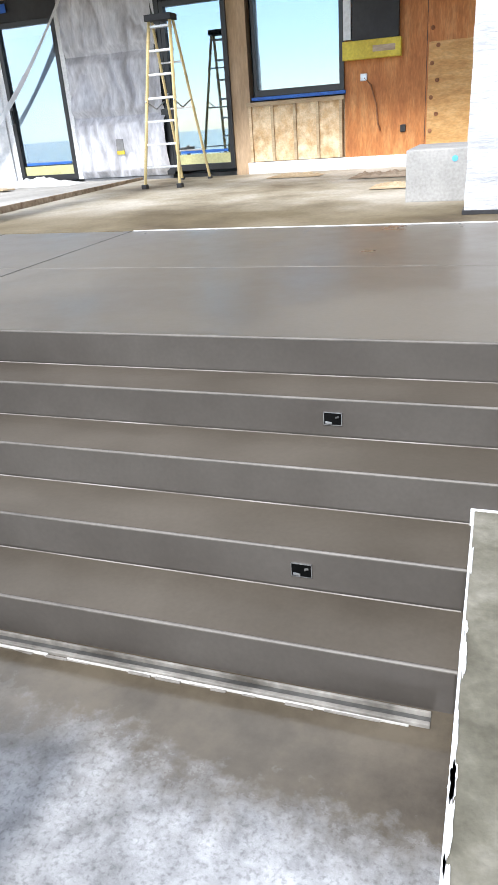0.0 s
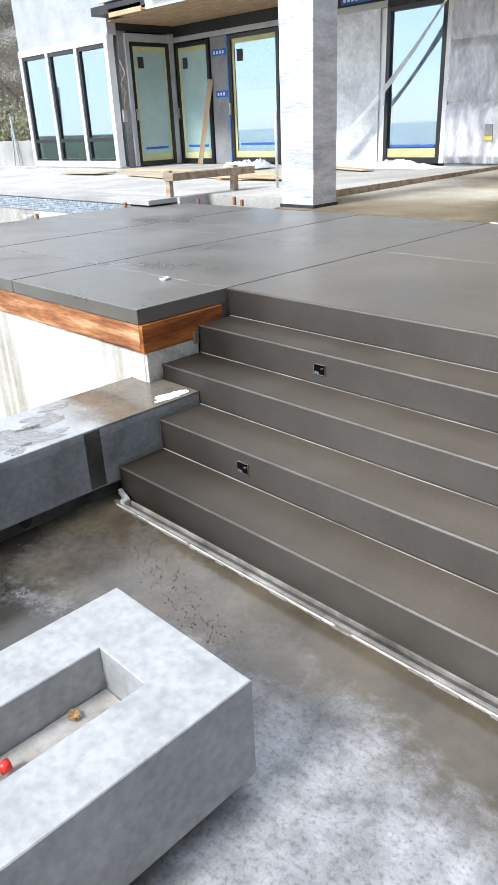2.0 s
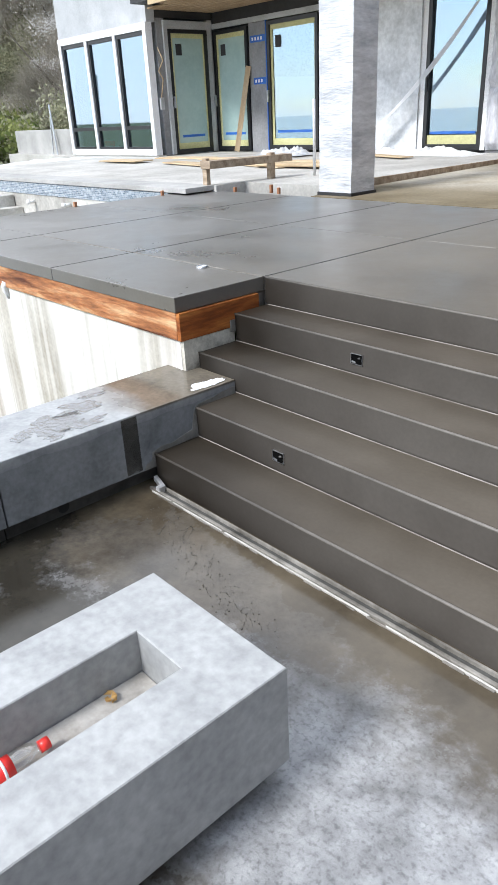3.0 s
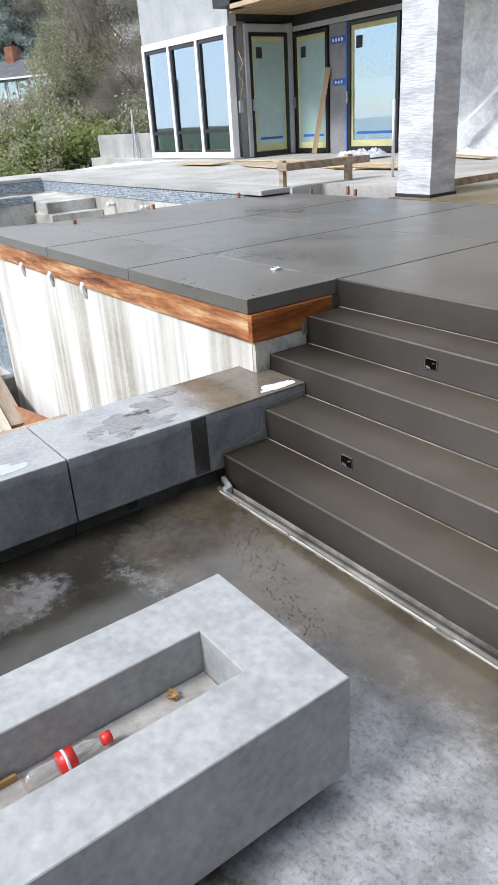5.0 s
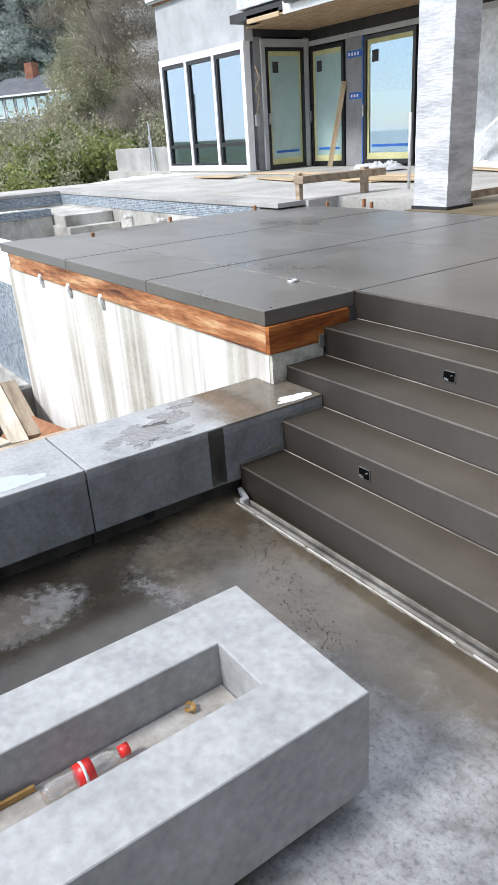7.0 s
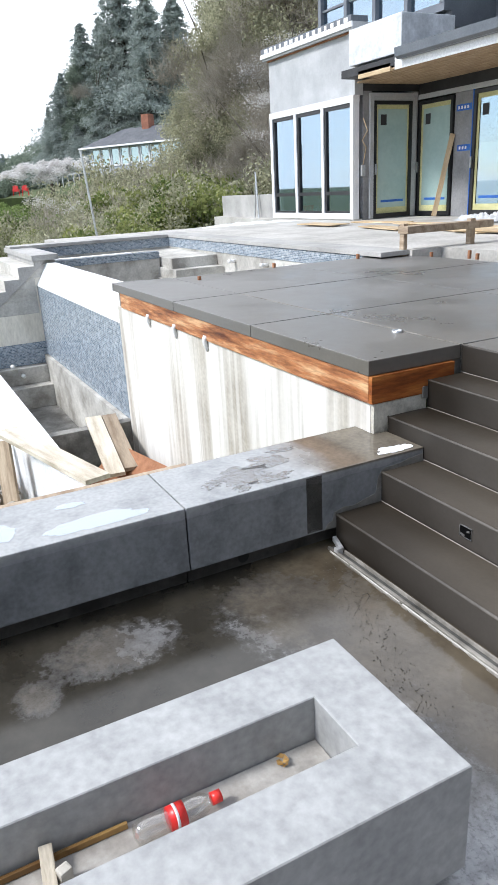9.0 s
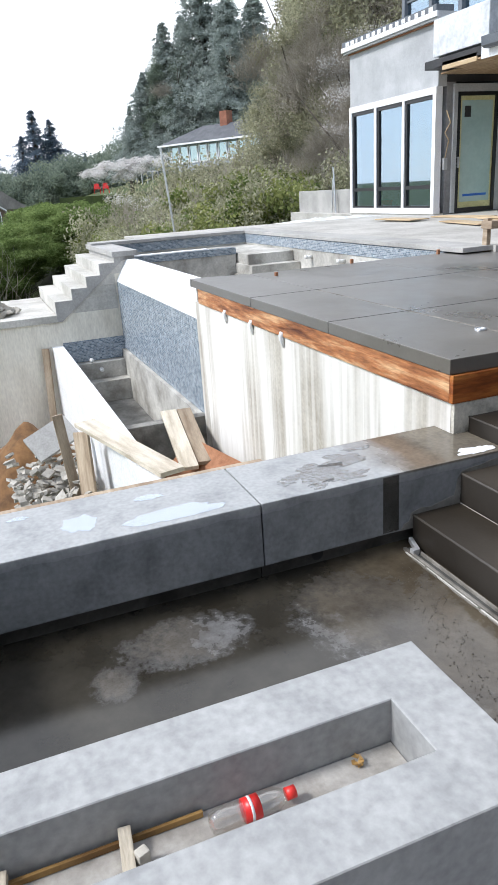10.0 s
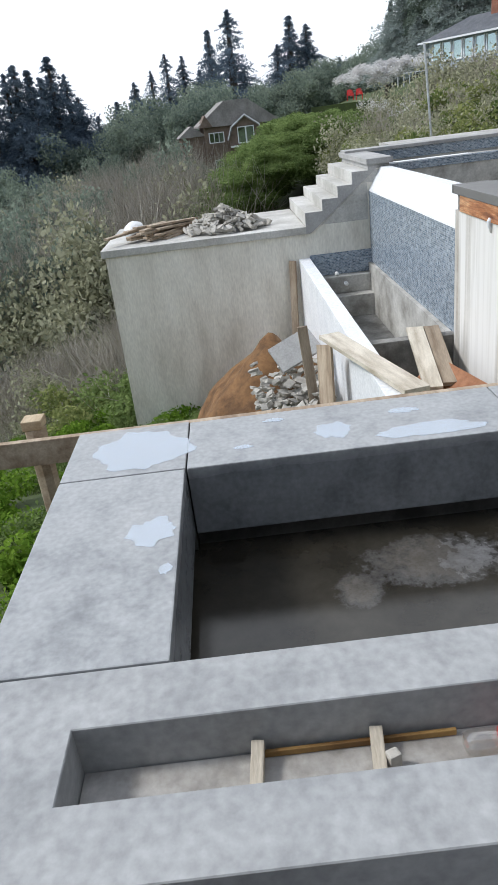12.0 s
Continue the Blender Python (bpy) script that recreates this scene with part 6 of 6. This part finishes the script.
rp = random.Random(21)
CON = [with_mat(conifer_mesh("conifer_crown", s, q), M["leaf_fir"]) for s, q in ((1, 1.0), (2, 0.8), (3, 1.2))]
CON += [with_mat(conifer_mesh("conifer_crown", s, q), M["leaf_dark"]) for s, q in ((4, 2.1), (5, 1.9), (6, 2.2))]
trunk_me = mesh_of(tube([(0, 0, 0), (0, 0, 0.5), (0, 0, 0.97)], 0.012, seg=7, r1=0.002), "trunk", M["bark"])


def conifer(az, r, h, k, wide=1.0, dz=0.0):
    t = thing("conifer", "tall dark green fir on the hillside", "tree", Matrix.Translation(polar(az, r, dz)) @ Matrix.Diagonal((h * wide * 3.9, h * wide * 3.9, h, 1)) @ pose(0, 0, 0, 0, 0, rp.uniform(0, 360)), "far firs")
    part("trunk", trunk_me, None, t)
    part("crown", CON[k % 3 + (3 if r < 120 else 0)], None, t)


for az, r, top, k, wd in ((89.02, 187, 7.1, 1, 0.95), (90.54, 192, 6.1, 0, 0.75), (84.7, 177, 6.35, 0, 1.0), (83.5, 179, 5.65, 2, 1.0), (85.7, 175, 4.6, 1, 1.0), (93.8, 192, 4.86, 1, 0.7), (92.6, 195, 4.63, 2, 0.7), (95.0, 192, 3.9, 1, 0.8), (96.3, 192, 3.3, 2, 0.9), (97.8, 188, 2.2, 0, 1.0), (88.2, 192, 3.4, 0, 1.2), (91.4, 196, 3.6, 2, 1.0),
                         (102.4, 153, 5.6, 0, 1.2), (101.4, 156, 4.3, 1, 1.2), (103.2, 152, 4.3, 2, 1.2), (104.9, 148, 5.2, 2, 1.2), (104.0, 148, 4.9, 0, 1.1), (105.6, 148, 4.7, 1, 1.2), (107.2, 148, 5.2, 2, 1.2), (100.7, 158, 2.7, 1, 1.3), (99.5, 160, 1.4, 0, 1.3), (81.3, 162, 3.3, 2, 1.2), (82.4, 162, 2.9, 1, 1.3), (79.9, 162, 2.3, 0, 1.3),
                         (75.0, 104.4, 11.7, 1, 0.85), (76.8, 105, 8.6, 2, 0.95), (78.0, 106, 6.4, 0, 0.85), (73.6, 106, 12.0, 2, 0.9), (72.1, 104, 15.0, 0, 0.85), (70.3, 100, 14.2, 1, 0.85), (68.2, 104, 13.5, 2, 0.9), (74.3, 101, 7.6, 0, 1.2), (76.2, 101, 5.2, 1, 1.4)):
    base = polar(az, r)
    h = r * math.tan(radians(top)) + 1.7 - base[2]
    conifer(az, r, h, k, wd * (1.3 if r > 165 else 0.95 if r > 120 else 1.15))

# dark far woods
far = thing("far_woods", "dark blue-green woods across the valley", "woods", (0, 0, 0), kind="stuff")
wood_leaf = with_mat(leaf_cloud("hazed_wood_leaves", 5, 7000, 0.04, (1, 1, 1.0), 12, 0.3), M["leaf_wood"])
olive_leaf = with_mat(leaf_cloud("olive_leaves", 6, 5200, 0.036, (1, 1, 1.1), 16, 0.15), M["leaf_olive"])
twigs = [with_mat(twig_cloud("twigs", s, 420), M["twig"]) for s in (1, 2, 3)]
thin_twigs = with_mat(twig_cloud("fine_twigs", 8, 900, 0.004, 0.4, 0.55, 0.8), M["twig"])


def scatter(parent, name, me, n, az0, az1, r0, r1, s0, s1, flat=1.0, dz=0.0, seed=0):
    g = random.Random(seed)
    for i in range(n):
        az, r = g.uniform(az0, az1), r0 + (r1 - r0) * g.random()
        s = g.uniform(s0, s1)
        ob = part(name, me[i % len(me)] if isinstance(me, list) else me, None, parent)
        ob.matrix_world = Matrix.Translation(polar(az, r, dz * s)) @ pose(0, 0, 0, 0, 0, g.uniform(0, 360)) @ Matrix.Diagonal((s, s, s * flat, 1))


scatter(far, "tree_mass", wood_leaf, 60, 90.5, 112, 130, 200, 4, 7.5, 1.1, seed=1)
scatter(far, "tree_mass", wood_leaf, 34, 78.5, 88, 125, 170, 3.6, 5.6, 1.0, seed=2)
scatter(far, "tree_mass", olive_leaf, 26, 95.5, 116, 40, 110, 3, 6, 1.1, seed=3)
scatter(far, "tree_mass", wood_leaf, 45, 94.5, 116, 45, 120, 3, 5.5, 1.2, seed=35)
scatter(far, "tree_mass", wood_leaf, 14, 93.5, 97, 60, 90, 2, 3.4, 1.0, seed=33)
scatter(far, "bare_mass", thin_twigs, 80, 95.5, 114, 45, 110, 4, 7.5, 1.2, seed=4)
scatter(far, "ridge_mass", wood_leaf, 30, 20, 74, 115, 150, 5, 9, 1.2, seed=15)

mid = thing("valley_scrub", "brown bare scrub and bushes on the slope below", "scrub", (0, 0, 0), kind="stuff")
scatter(mid, "bare_mass", twigs, 16, 96, 118, 16, 40, 1.2, 2.4, 1.1, seed=5)
scatter(mid, "bare_mass", thin_twigs, 22, 95, 118, 14, 36, 1.5, 3.0, 1.1, seed=6)
scatter(mid, "olive_mass", olive_leaf, 46, 95, 118, 14, 34, 1.0, 1.9, 1.0, seed=61)
green_leaf = [with_mat(leaf_cloud("shrub_leaves", s, 4600, 0.040, (1, 1, 0.85), 12, 0.3), M["leaf_green"]) for s in (11, 12)]
ivy_leaf = [with_mat(leaf_cloud("ivy_leaves", s, 6000, 0.032, (1, 1, 0.6), 11, 0.3), M["leaf_ivy"]) for s in (13, 14)]
bright_leaf = [with_mat(leaf_cloud("weed_leaves", s, 3000, 0.05, (1, 1, 0.55), 9), M["leaf_bright"]) for s in (15, 16)]
scatter(mid, "ivy_mass", ivy_leaf, 90, 93.5, 116, 11.5, 22, 0.9, 1.7, 1.0, seed=8)
scatter(mid, "green_mass", green_leaf, 48, 95, 118, 13, 30, 0.8, 1.6, 0.9, seed=7)

ivy = thing("ivy_bank", "steep bank covered with glossy green ivy", "ivy", (0, 0, 0), kind="stuff")
g = random.Random(31)
for i in range(120):
    f = g.random()
    az, r = 83.0 + 11.0 * f + g.uniform(-0.8, 0.8), g.uniform(44, 62)
    top = 0.2 - 0.85 * max(0.0, az - 88.2)
    el = top - g.random() ** 1.3 * 3.5
    x, y = -r * math.sin(radians(az)), r * math.cos(radians(az))
    s = g.uniform(1.6, 3.0)
    ob = part("ivy_mass", ivy_leaf[i % 2], None, ivy)
    ob.matrix_world = Matrix.Translation((x, y, 1.7 + r * math.tan(radians(el)) - s * 0.6)) @ pose(0, 0, 0, 0, 0, g.uniform(0, 360)) @ Matrix.Diagonal((s, s, s * 0.7, 1))

hill = thing("hillside_shrubs", "mixed green and brown shrubs on the hillside", "shrubs", (0, 0, 0), kind="stuff")
g = random.Random(41)
for i in range(430):
    az = g.uniform(56, 82)
    r = 24 + (38 if az < 66 else 24) * g.random() ** 0.8
    top = float(np.interp(az, (60, 67, 75, 82), (2.2, 1.0, 0.1, -0.9)))
    el = -3.2 + (top + 3.2) * (0.08 + 0.92 * (r - 24) / 38) + g.uniform(-0.7, 0.3)
    s = g.uniform(0.9, 2.2) * (0.75 + r / 65)
    k = g.random()
    me = green_leaf[i % 2] if k < 0.33 else (ivy_leaf[i % 2] if k < 0.47 else (twigs[i % 3] if k < 0.76 else olive_leaf))
    x, y = -r * math.sin(radians(az)), r * math.cos(radians(az))
    ob = part("shrub_mass", me, None, hill)
    ob.matrix_world = Matrix.Translation((x, y, max(1.7 + r * math.tan(radians(el)) - s * 0.85, ground_z(x, y) - 0.1 * s))) @ pose(0, 0, 0, 0, 0, g.uniform(0, 360)) @ Matrix.Diagonal((s, s, s, 1))

weeds = thing("slope_weeds", "fresh green weeds and brambles below the bench", "weeds", (0, 0, 0), kind="stuff")
g = random.Random(51)
for i in range(170):
    x, y = g.uniform(-12.0, -0.8), g.uniform(-13.0, -4.2)
    if x < -9.2 and y > -5.6:
        continue
    s = g.uniform(0.35, 0.8)
    me = (bright_leaf if g.random() < 0.55 else ivy_leaf)[i % 2]
    ob = part("weed_mass", me, None, weeds)
    ob.matrix_world = Matrix.Translation((x, y, ground_z(x, y) - 0.15 * s)) @ pose(0, 0, 0, 0, 0, g.uniform(0, 360)) @ Matrix.Diagonal((s, s, s, 1))
for i in range(34):
    x, y = g.uniform(-9.2, -6.8), g.uniform(-5.0, -3.3)
    s = g.uniform(0.3, 0.55)
    ob = part("weed_mass", ivy_leaf[i % 2], None, weeds)
    ob.matrix_world = Matrix.Translation((x, y, ground_z(x, y) - 0.1 * s)) @ pose(0, 0, 0, 0, 0, g.uniform(0, 360)) @ Matrix.Diagonal((s, s, s, 1))


def broad_tree(az, r, dz, h, spread, crown_me, seed, label, n=16, bare=6, tw=None):
    q = random.Random(seed)
    base = polar(az, r, dz)
    t = thing("tree", label, "tree", base)
    part("trunk", tube([(0, 0, -0.5), (0.1, 0.05, h * 0.2), (0.0, 0.15, h * 0.45)], h * 0.028, seg=8, r1=h * 0.014), M["bark"], t, smooth=True)
    for i in range(12):
        a, f = q.uniform(0, 6.283), q.uniform(0.6, 1.0)
        e = (math.cos(a) * spread * f, math.sin(a) * spread * f, h * q.uniform(0.45, 1.0))
        part("limb", tube([(0, 0.1, h * q.uniform(0.15, 0.42)), (e[0] * 0.45 + q.uniform(-.4, .4), e[1] * 0.45 + q.uniform(-.4, .4), e[2] * 0.72), e], h * 0.010, seg=5, r1=h * 0.002), M["bark"], t)
    for i in range(n):
        a, f, u = q.uniform(0, 6.283), q.random() ** 0.6, q.random()
        s = spread * q.uniform(0.28, 0.5)
        ob = part("crown", crown_me, None, t)
        ob.matrix_local = Matrix.Translation((math.cos(a) * spread * f * (1 - 0.45 * u), math.sin(a) * spread * f * (1 - 0.45 * u), h * (0.22 + 0.72 * u) - s * 0.4)) @ pose(0, 0, 0, 0, 0, q.uniform(0, 360)) @ Matrix.Diagonal((s, s, s, 1))
    for i in range(bare):
        a, f, u = q.uniform(0, 6.283), q.random() ** 0.6, q.random()
        s = spread * q.uniform(0.4, 0.7)
        ob = part("twig_spray", tw or thin_twigs, None, t)
        ob.matrix_local = Matrix.Translation((math.cos(a) * spread * f * 0.8, math.sin(a) * spread * f * 0.8, h * (0.3 + 0.5 * u))) @ pose(0, 0, 0, q.uniform(-40, 40), q.uniform(-40, 40), q.uniform(0, 360)) @ Matrix.Diagonal((s, s, s, 1))


blossom = with_mat(leaf_cloud("blossom_leaves", 17, 1300, 0.062, (1, 1, 0.8), 12, 0.1), M["blossom"])
sparse_blossom = with_mat(leaf_cloud("blossom_leaves", 18, 320, 0.035, (1, 1, 1), 9, 0.2), M["blossom"])
broad_tree(64.9, 38, -0.5, 11.0, 3.7, olive_leaf, 61, "large olive-grey tree covered with ivy on the hillside", 30, 14)
broad_tree(60.5, 34, -0.5, 11.5, 4.0, olive_leaf, 62, "large olive-grey tree behind the house wing", 24, 16)
broad_tree(62.5, 29, -0.6, 8.0, 2.6, sparse_blossom, 63, "bare tree in sparse white blossom beside the wing", 22, 14)
broad_tree(66.6, 52, 0.0, 6.5, 3.0, olive_leaf, 64, "thin olive tree on the hillside", 16, 18)
broad_tree(74.6, 104, -0.5, 14.0, 4.6, wood_leaf, 67, "broad dense green tree beside the neighbour house", 44, 4)
broad_tree(57.0, 34, 0.0, 13.0, 4.6, olive_leaf, 66, "large bare-branched tree behind the house", 16, 24)
bt = thing("blossom_tree", "small spreading tree full of white blossom", "tree", face_at(78.9, 76.7, 1.7 + 76.7 * math.tan(radians(1.75))))
part("trunk", tube([(0, 0, -6), (0, 0, 0.4)], 0.2, seg=8), M["bark"], bt)
for i, (dx, dz, s) in enumerate(((-2.6, 0, 1.3), (-1.2, 0.5, 1.6), (0.4, 0.2, 1.5), (1.9, 0.7, 1.6), (0.9, 1.0, 1.2), (-0.4, -0.4, 1.2))):
    part("crown", blossom, None, bt).matrix_local = Matrix.Translation((dx * 1.35, 0.3 * dx - 2.0, dz - 0.4)) @ Matrix.Diagonal((s * 1.25, s * 1.25, s * 0.9, 1))
wb = thing("blossom_shrub", "low shrub with scattered white blossom on the bank", "shrub", (0, 0, 0), kind="stuff")
g = random.Random(71)
for i in range(12):
    az, el, r = g.uniform(77.0, 82.5), g.uniform(-1.8, 0.2), g.uniform(34, 40)
    s = g.uniform(0.7, 1.2)
    part("flower_spray", sparse_blossom, None, wb).matrix_world = Matrix.Translation((-r * math.sin(radians(az)), r * math.cos(radians(az)), 1.7 + r * math.tan(radians(el)) - s * 0.7)) @ Matrix.Diagonal((s, s, s, 1))
pole = thing("garden_post", "thin grey steel post rising beyond the pool", "post", (-19.5, 3.4, -0.5))
part("pole", tube([(0, 0, 0), (-0.12, -0.25, 3.55)], 0.035, seg=8), M["steel"], pole)


# ---- neighbouring houses ----
def cottage(m):
    t = thing("neighbour_house", "pale blue single-storey house with slate roof among hedges", "house", m)
    part("wall", box(-7, 7, 0, 6, -3, 2.5), M["bluewall"], t)
    bm = bmesh.new()
    lo_v = [bm.verts.new(q) for q in ((-7.8, -0.8, 2.4), (7.8, -0.8, 2.4), (7.8, 6.8, 2.4), (-7.8, 6.8, 2.4))]
    top_v = [bm.verts.new(q) for q in ((-4.0, 3.0, 4.3), (4.0, 3.0, 4.3))]
    for q in ((lo_v[0], lo_v[1], top_v[1], top_v[0]), (lo_v[1], lo_v[2], top_v[1]), (lo_v[2], lo_v[3], top_v[0], top_v[1]), (lo_v[3], lo_v[0], top_v[0]), lo_v[::-1]):
        bm.faces.new(q)
    part("roof", bm, M["shingle"], t)
    part("gutter", box(-7.8, 7.8, -0.92, -0.78, 2.28, 2.45), M["white"], t)
    part("chimney", box(-0.9, 0.1, 2.4, 3.4, 3.6, 5.5), M["brick"], t)
    for i in range(9):
        x = -6.4 + 1.45 * i
        w = part("window", box(x, x + 1.05, -0.06, 0.02, 0.5, 2.1), M["pane"], t)
        for a in (x - 0.1, x + 1.05):
            part("frame", box(a, a + 0.12, -0.12, -0.005, 0.4, 2.2), M["white"], w)
        part("frame", box(x, x + 1.05, -0.12, -0.005, 0.36, 0.5), M["white"], w)
    for i in range(15):
        part("fence_post", box(-11 + i * 0.9, -10.9 + i * 0.9, -2.6, -2.5, -1.5, -0.2), M["greytrim"], t)
    part("fence_rail", box(-11, 2, -2.6, -2.5, -0.3, -0.18), M["greytrim"], t)
    return t


cottage(pose(-75.80, 24.41, 4.41, 0, 0, 29.5))
hedge = thing("hedge", "clipped green hedge terraces below the neighbour house", "hedge", (0, 0, 0), kind="stuff")
g = random.Random(81)
for i in range(60):
    row = i % 3
    az = g.uniform(64, 75)
    r = 80 - 6 * row
    s = g.uniform(1.6, 2.2)
    part("hedge_mass", ivy_leaf[i % 2], None, hedge).matrix_world = Matrix.Translation((-r * math.sin(radians(az)), r * math.cos(radians(az)), 1.7 + r * math.tan(radians(1.9 - 0.55 * row + (74 - az) * 0.09)) - s * 0.75)) @ Matrix.Diagonal((s, s, s * 0.75, 1))


def gable_house(m):
    t = thing("neighbour_house", "brown shingled house with grey gables and white windows", "house", m)
    part("wall", box(-4.6, 4.4, 0, 8, -7, 3.4), M["brownwall"], t)
    part("roof", prism([(-5.4, 3.0), (-5.4, 3.25), (-1.4, 6.2), (2.0, 6.2), (6.4, 3.05), (6.4, 2.8)], "y", -0.5, 8.5), M["brownroof"], t)
    part("side_gable", prism([(-5.3, 3.0), (-4.4, 4.6), (-3.4, 3.0)], "y", -0.9, 3.0), M["brownwall"], t)
    part("gable_wall", prism([(-1.2, -0.3), (-1.2, 1.2), (-0.6, 2.6), (1.25, 3.9), (3.1, 2.6), (3.8, 1.2), (3.8, -0.3)], "y", -1.0, 0.5), M["brownwall"], t)
    part("gable_roof", prism([(-1.45, 1.0), (-0.8, 2.75), (1.25, 4.2), (3.3, 2.75), (4.1, 1.0), (3.9, 1.0), (3.1, 2.6), (1.25, 3.9), (-0.6, 2.6), (-1.25, 1.0)], "y", -1.4, 3.0), M["brownroof"], t)
    for a in ((-1.45, 1.0, -0.8, 2.7), (-0.8, 2.7, 1.25, 4.15), (3.3, 2.7, 1.25, 4.15), (4.1, 1.0, 3.3, 2.7)):
        part("barge_board", prism([(a[0], a[1] - 0.10), (a[0], a[1] + 0.12), (a[2], a[3] + 0.12), (a[2], a[3] - 0.10)], "y", -1.5, -1.41), M["white"], t, "white barge board")
    part("annexe", box(-8.0, -4.61, 1.0, 7.0, -7, 2.0), M["brownwall"], t)
    part("annexe_roof", prism([(-8.4, 1.9), (-6.4, 3.4), (-4.3, 1.9)], "y", 0.6, 7.4), M["brownroof"], t)
    part("balcony", box(-1.1, 3.0, -1.9, -0.9, -0.05, 0.18), M["white"], t)
    for x0, x1, z0, z1, y in ((0.2, 1.2, 0.5, 2.5, -1.0), (1.4, 2.4, 0.5, 2.5, -1.0), (-3.9, -3.3, 0.9, 2.1, 0), (-3.2, -2.6, 0.9, 2.1, 0), (-2.5, -1.9, 0.9, 2.1, 0), (0.0, 1.0, -2.6, -0.6, 0), (1.2, 2.2, -2.6, -0.6, 0), (-3.4, -2.4, -3.4, -1.6, 0)):
        w = part("window", box(x0, x1, y - 0.05, y + 0.02, z0, z1), M["pane"], t)
        for a in ((x0 - 0.12, x0, z0 - 0.12, z1 + 0.12), (x1, x1 + 0.12, z0 - 0.12, z1 + 0.12), (x0, x1, z1, z1 + 0.12), (x0, x1, z0 - 0.12, z0)):
            part("frame", box(a[0], a[1], y - 0.12, y, a[2], a[3]), M["white"], w)
    for i in range(10):
        part("fence_post", box(-5 + i * 0.55, -4.9 + i * 0.55, -2.0, -1.9, -5.2, -4.0), M["white"], t)
    part("fence_rail", box(-5, 0.1, -2.02, -1.9, -4.1, -3.95), M["white"], t)
    return t


gable_house(face_at(89.9, 109, 1.7 + 109 * math.tan(radians(-1.9))) @ pose(0, 0, 0, 0, 0, 6))
for i, az in enumerate((81.85, 81.17)):
    t = thing("garden_chair", "bright red slatted garden chair on the far lawn", "chair", face_at(az, 68.8, 1.7 + 68.8 * math.tan(radians(0.45))) @ Matrix.Diagonal((0.75, 0.75, 0.75, 1)), "garden chairs")
    for k in range(5):
        part("slat", box(-0.32 + 0.13 * k, -0.21 + 0.13 * k, 0.25, 0.29, 0.3, 1.05 - 0.04 * abs(k - 2), turn=pose(0, 0, 0, -14)), M["red"], t)
    part("seat", box(-0.33, 0.33, -0.3, 0.28, 0.32, 0.37), M["red"], t)
    for s in (-1, 1):
        part("arm", box(s * 0.40 - 0.06, s * 0.40 + 0.06, -0.38, 0.35, 0.55, 0.59), M["red"], t)
        part("leg", box(s * 0.36 - 0.05, s * 0.36 + 0.05, -0.34, -0.26, -0.2, 0.55), M["red"], t)
lawn = solid("lawn_terrace", box(-4, 4, -1.5, 3, -2.5, -0.2), M["grass"], "small grass terrace under the red chairs", "terrace", "structure")
lawn.matrix_world = face_at(81.5, 68.8, 1.7 + 68.8 * math.tan(radians(0.35)))
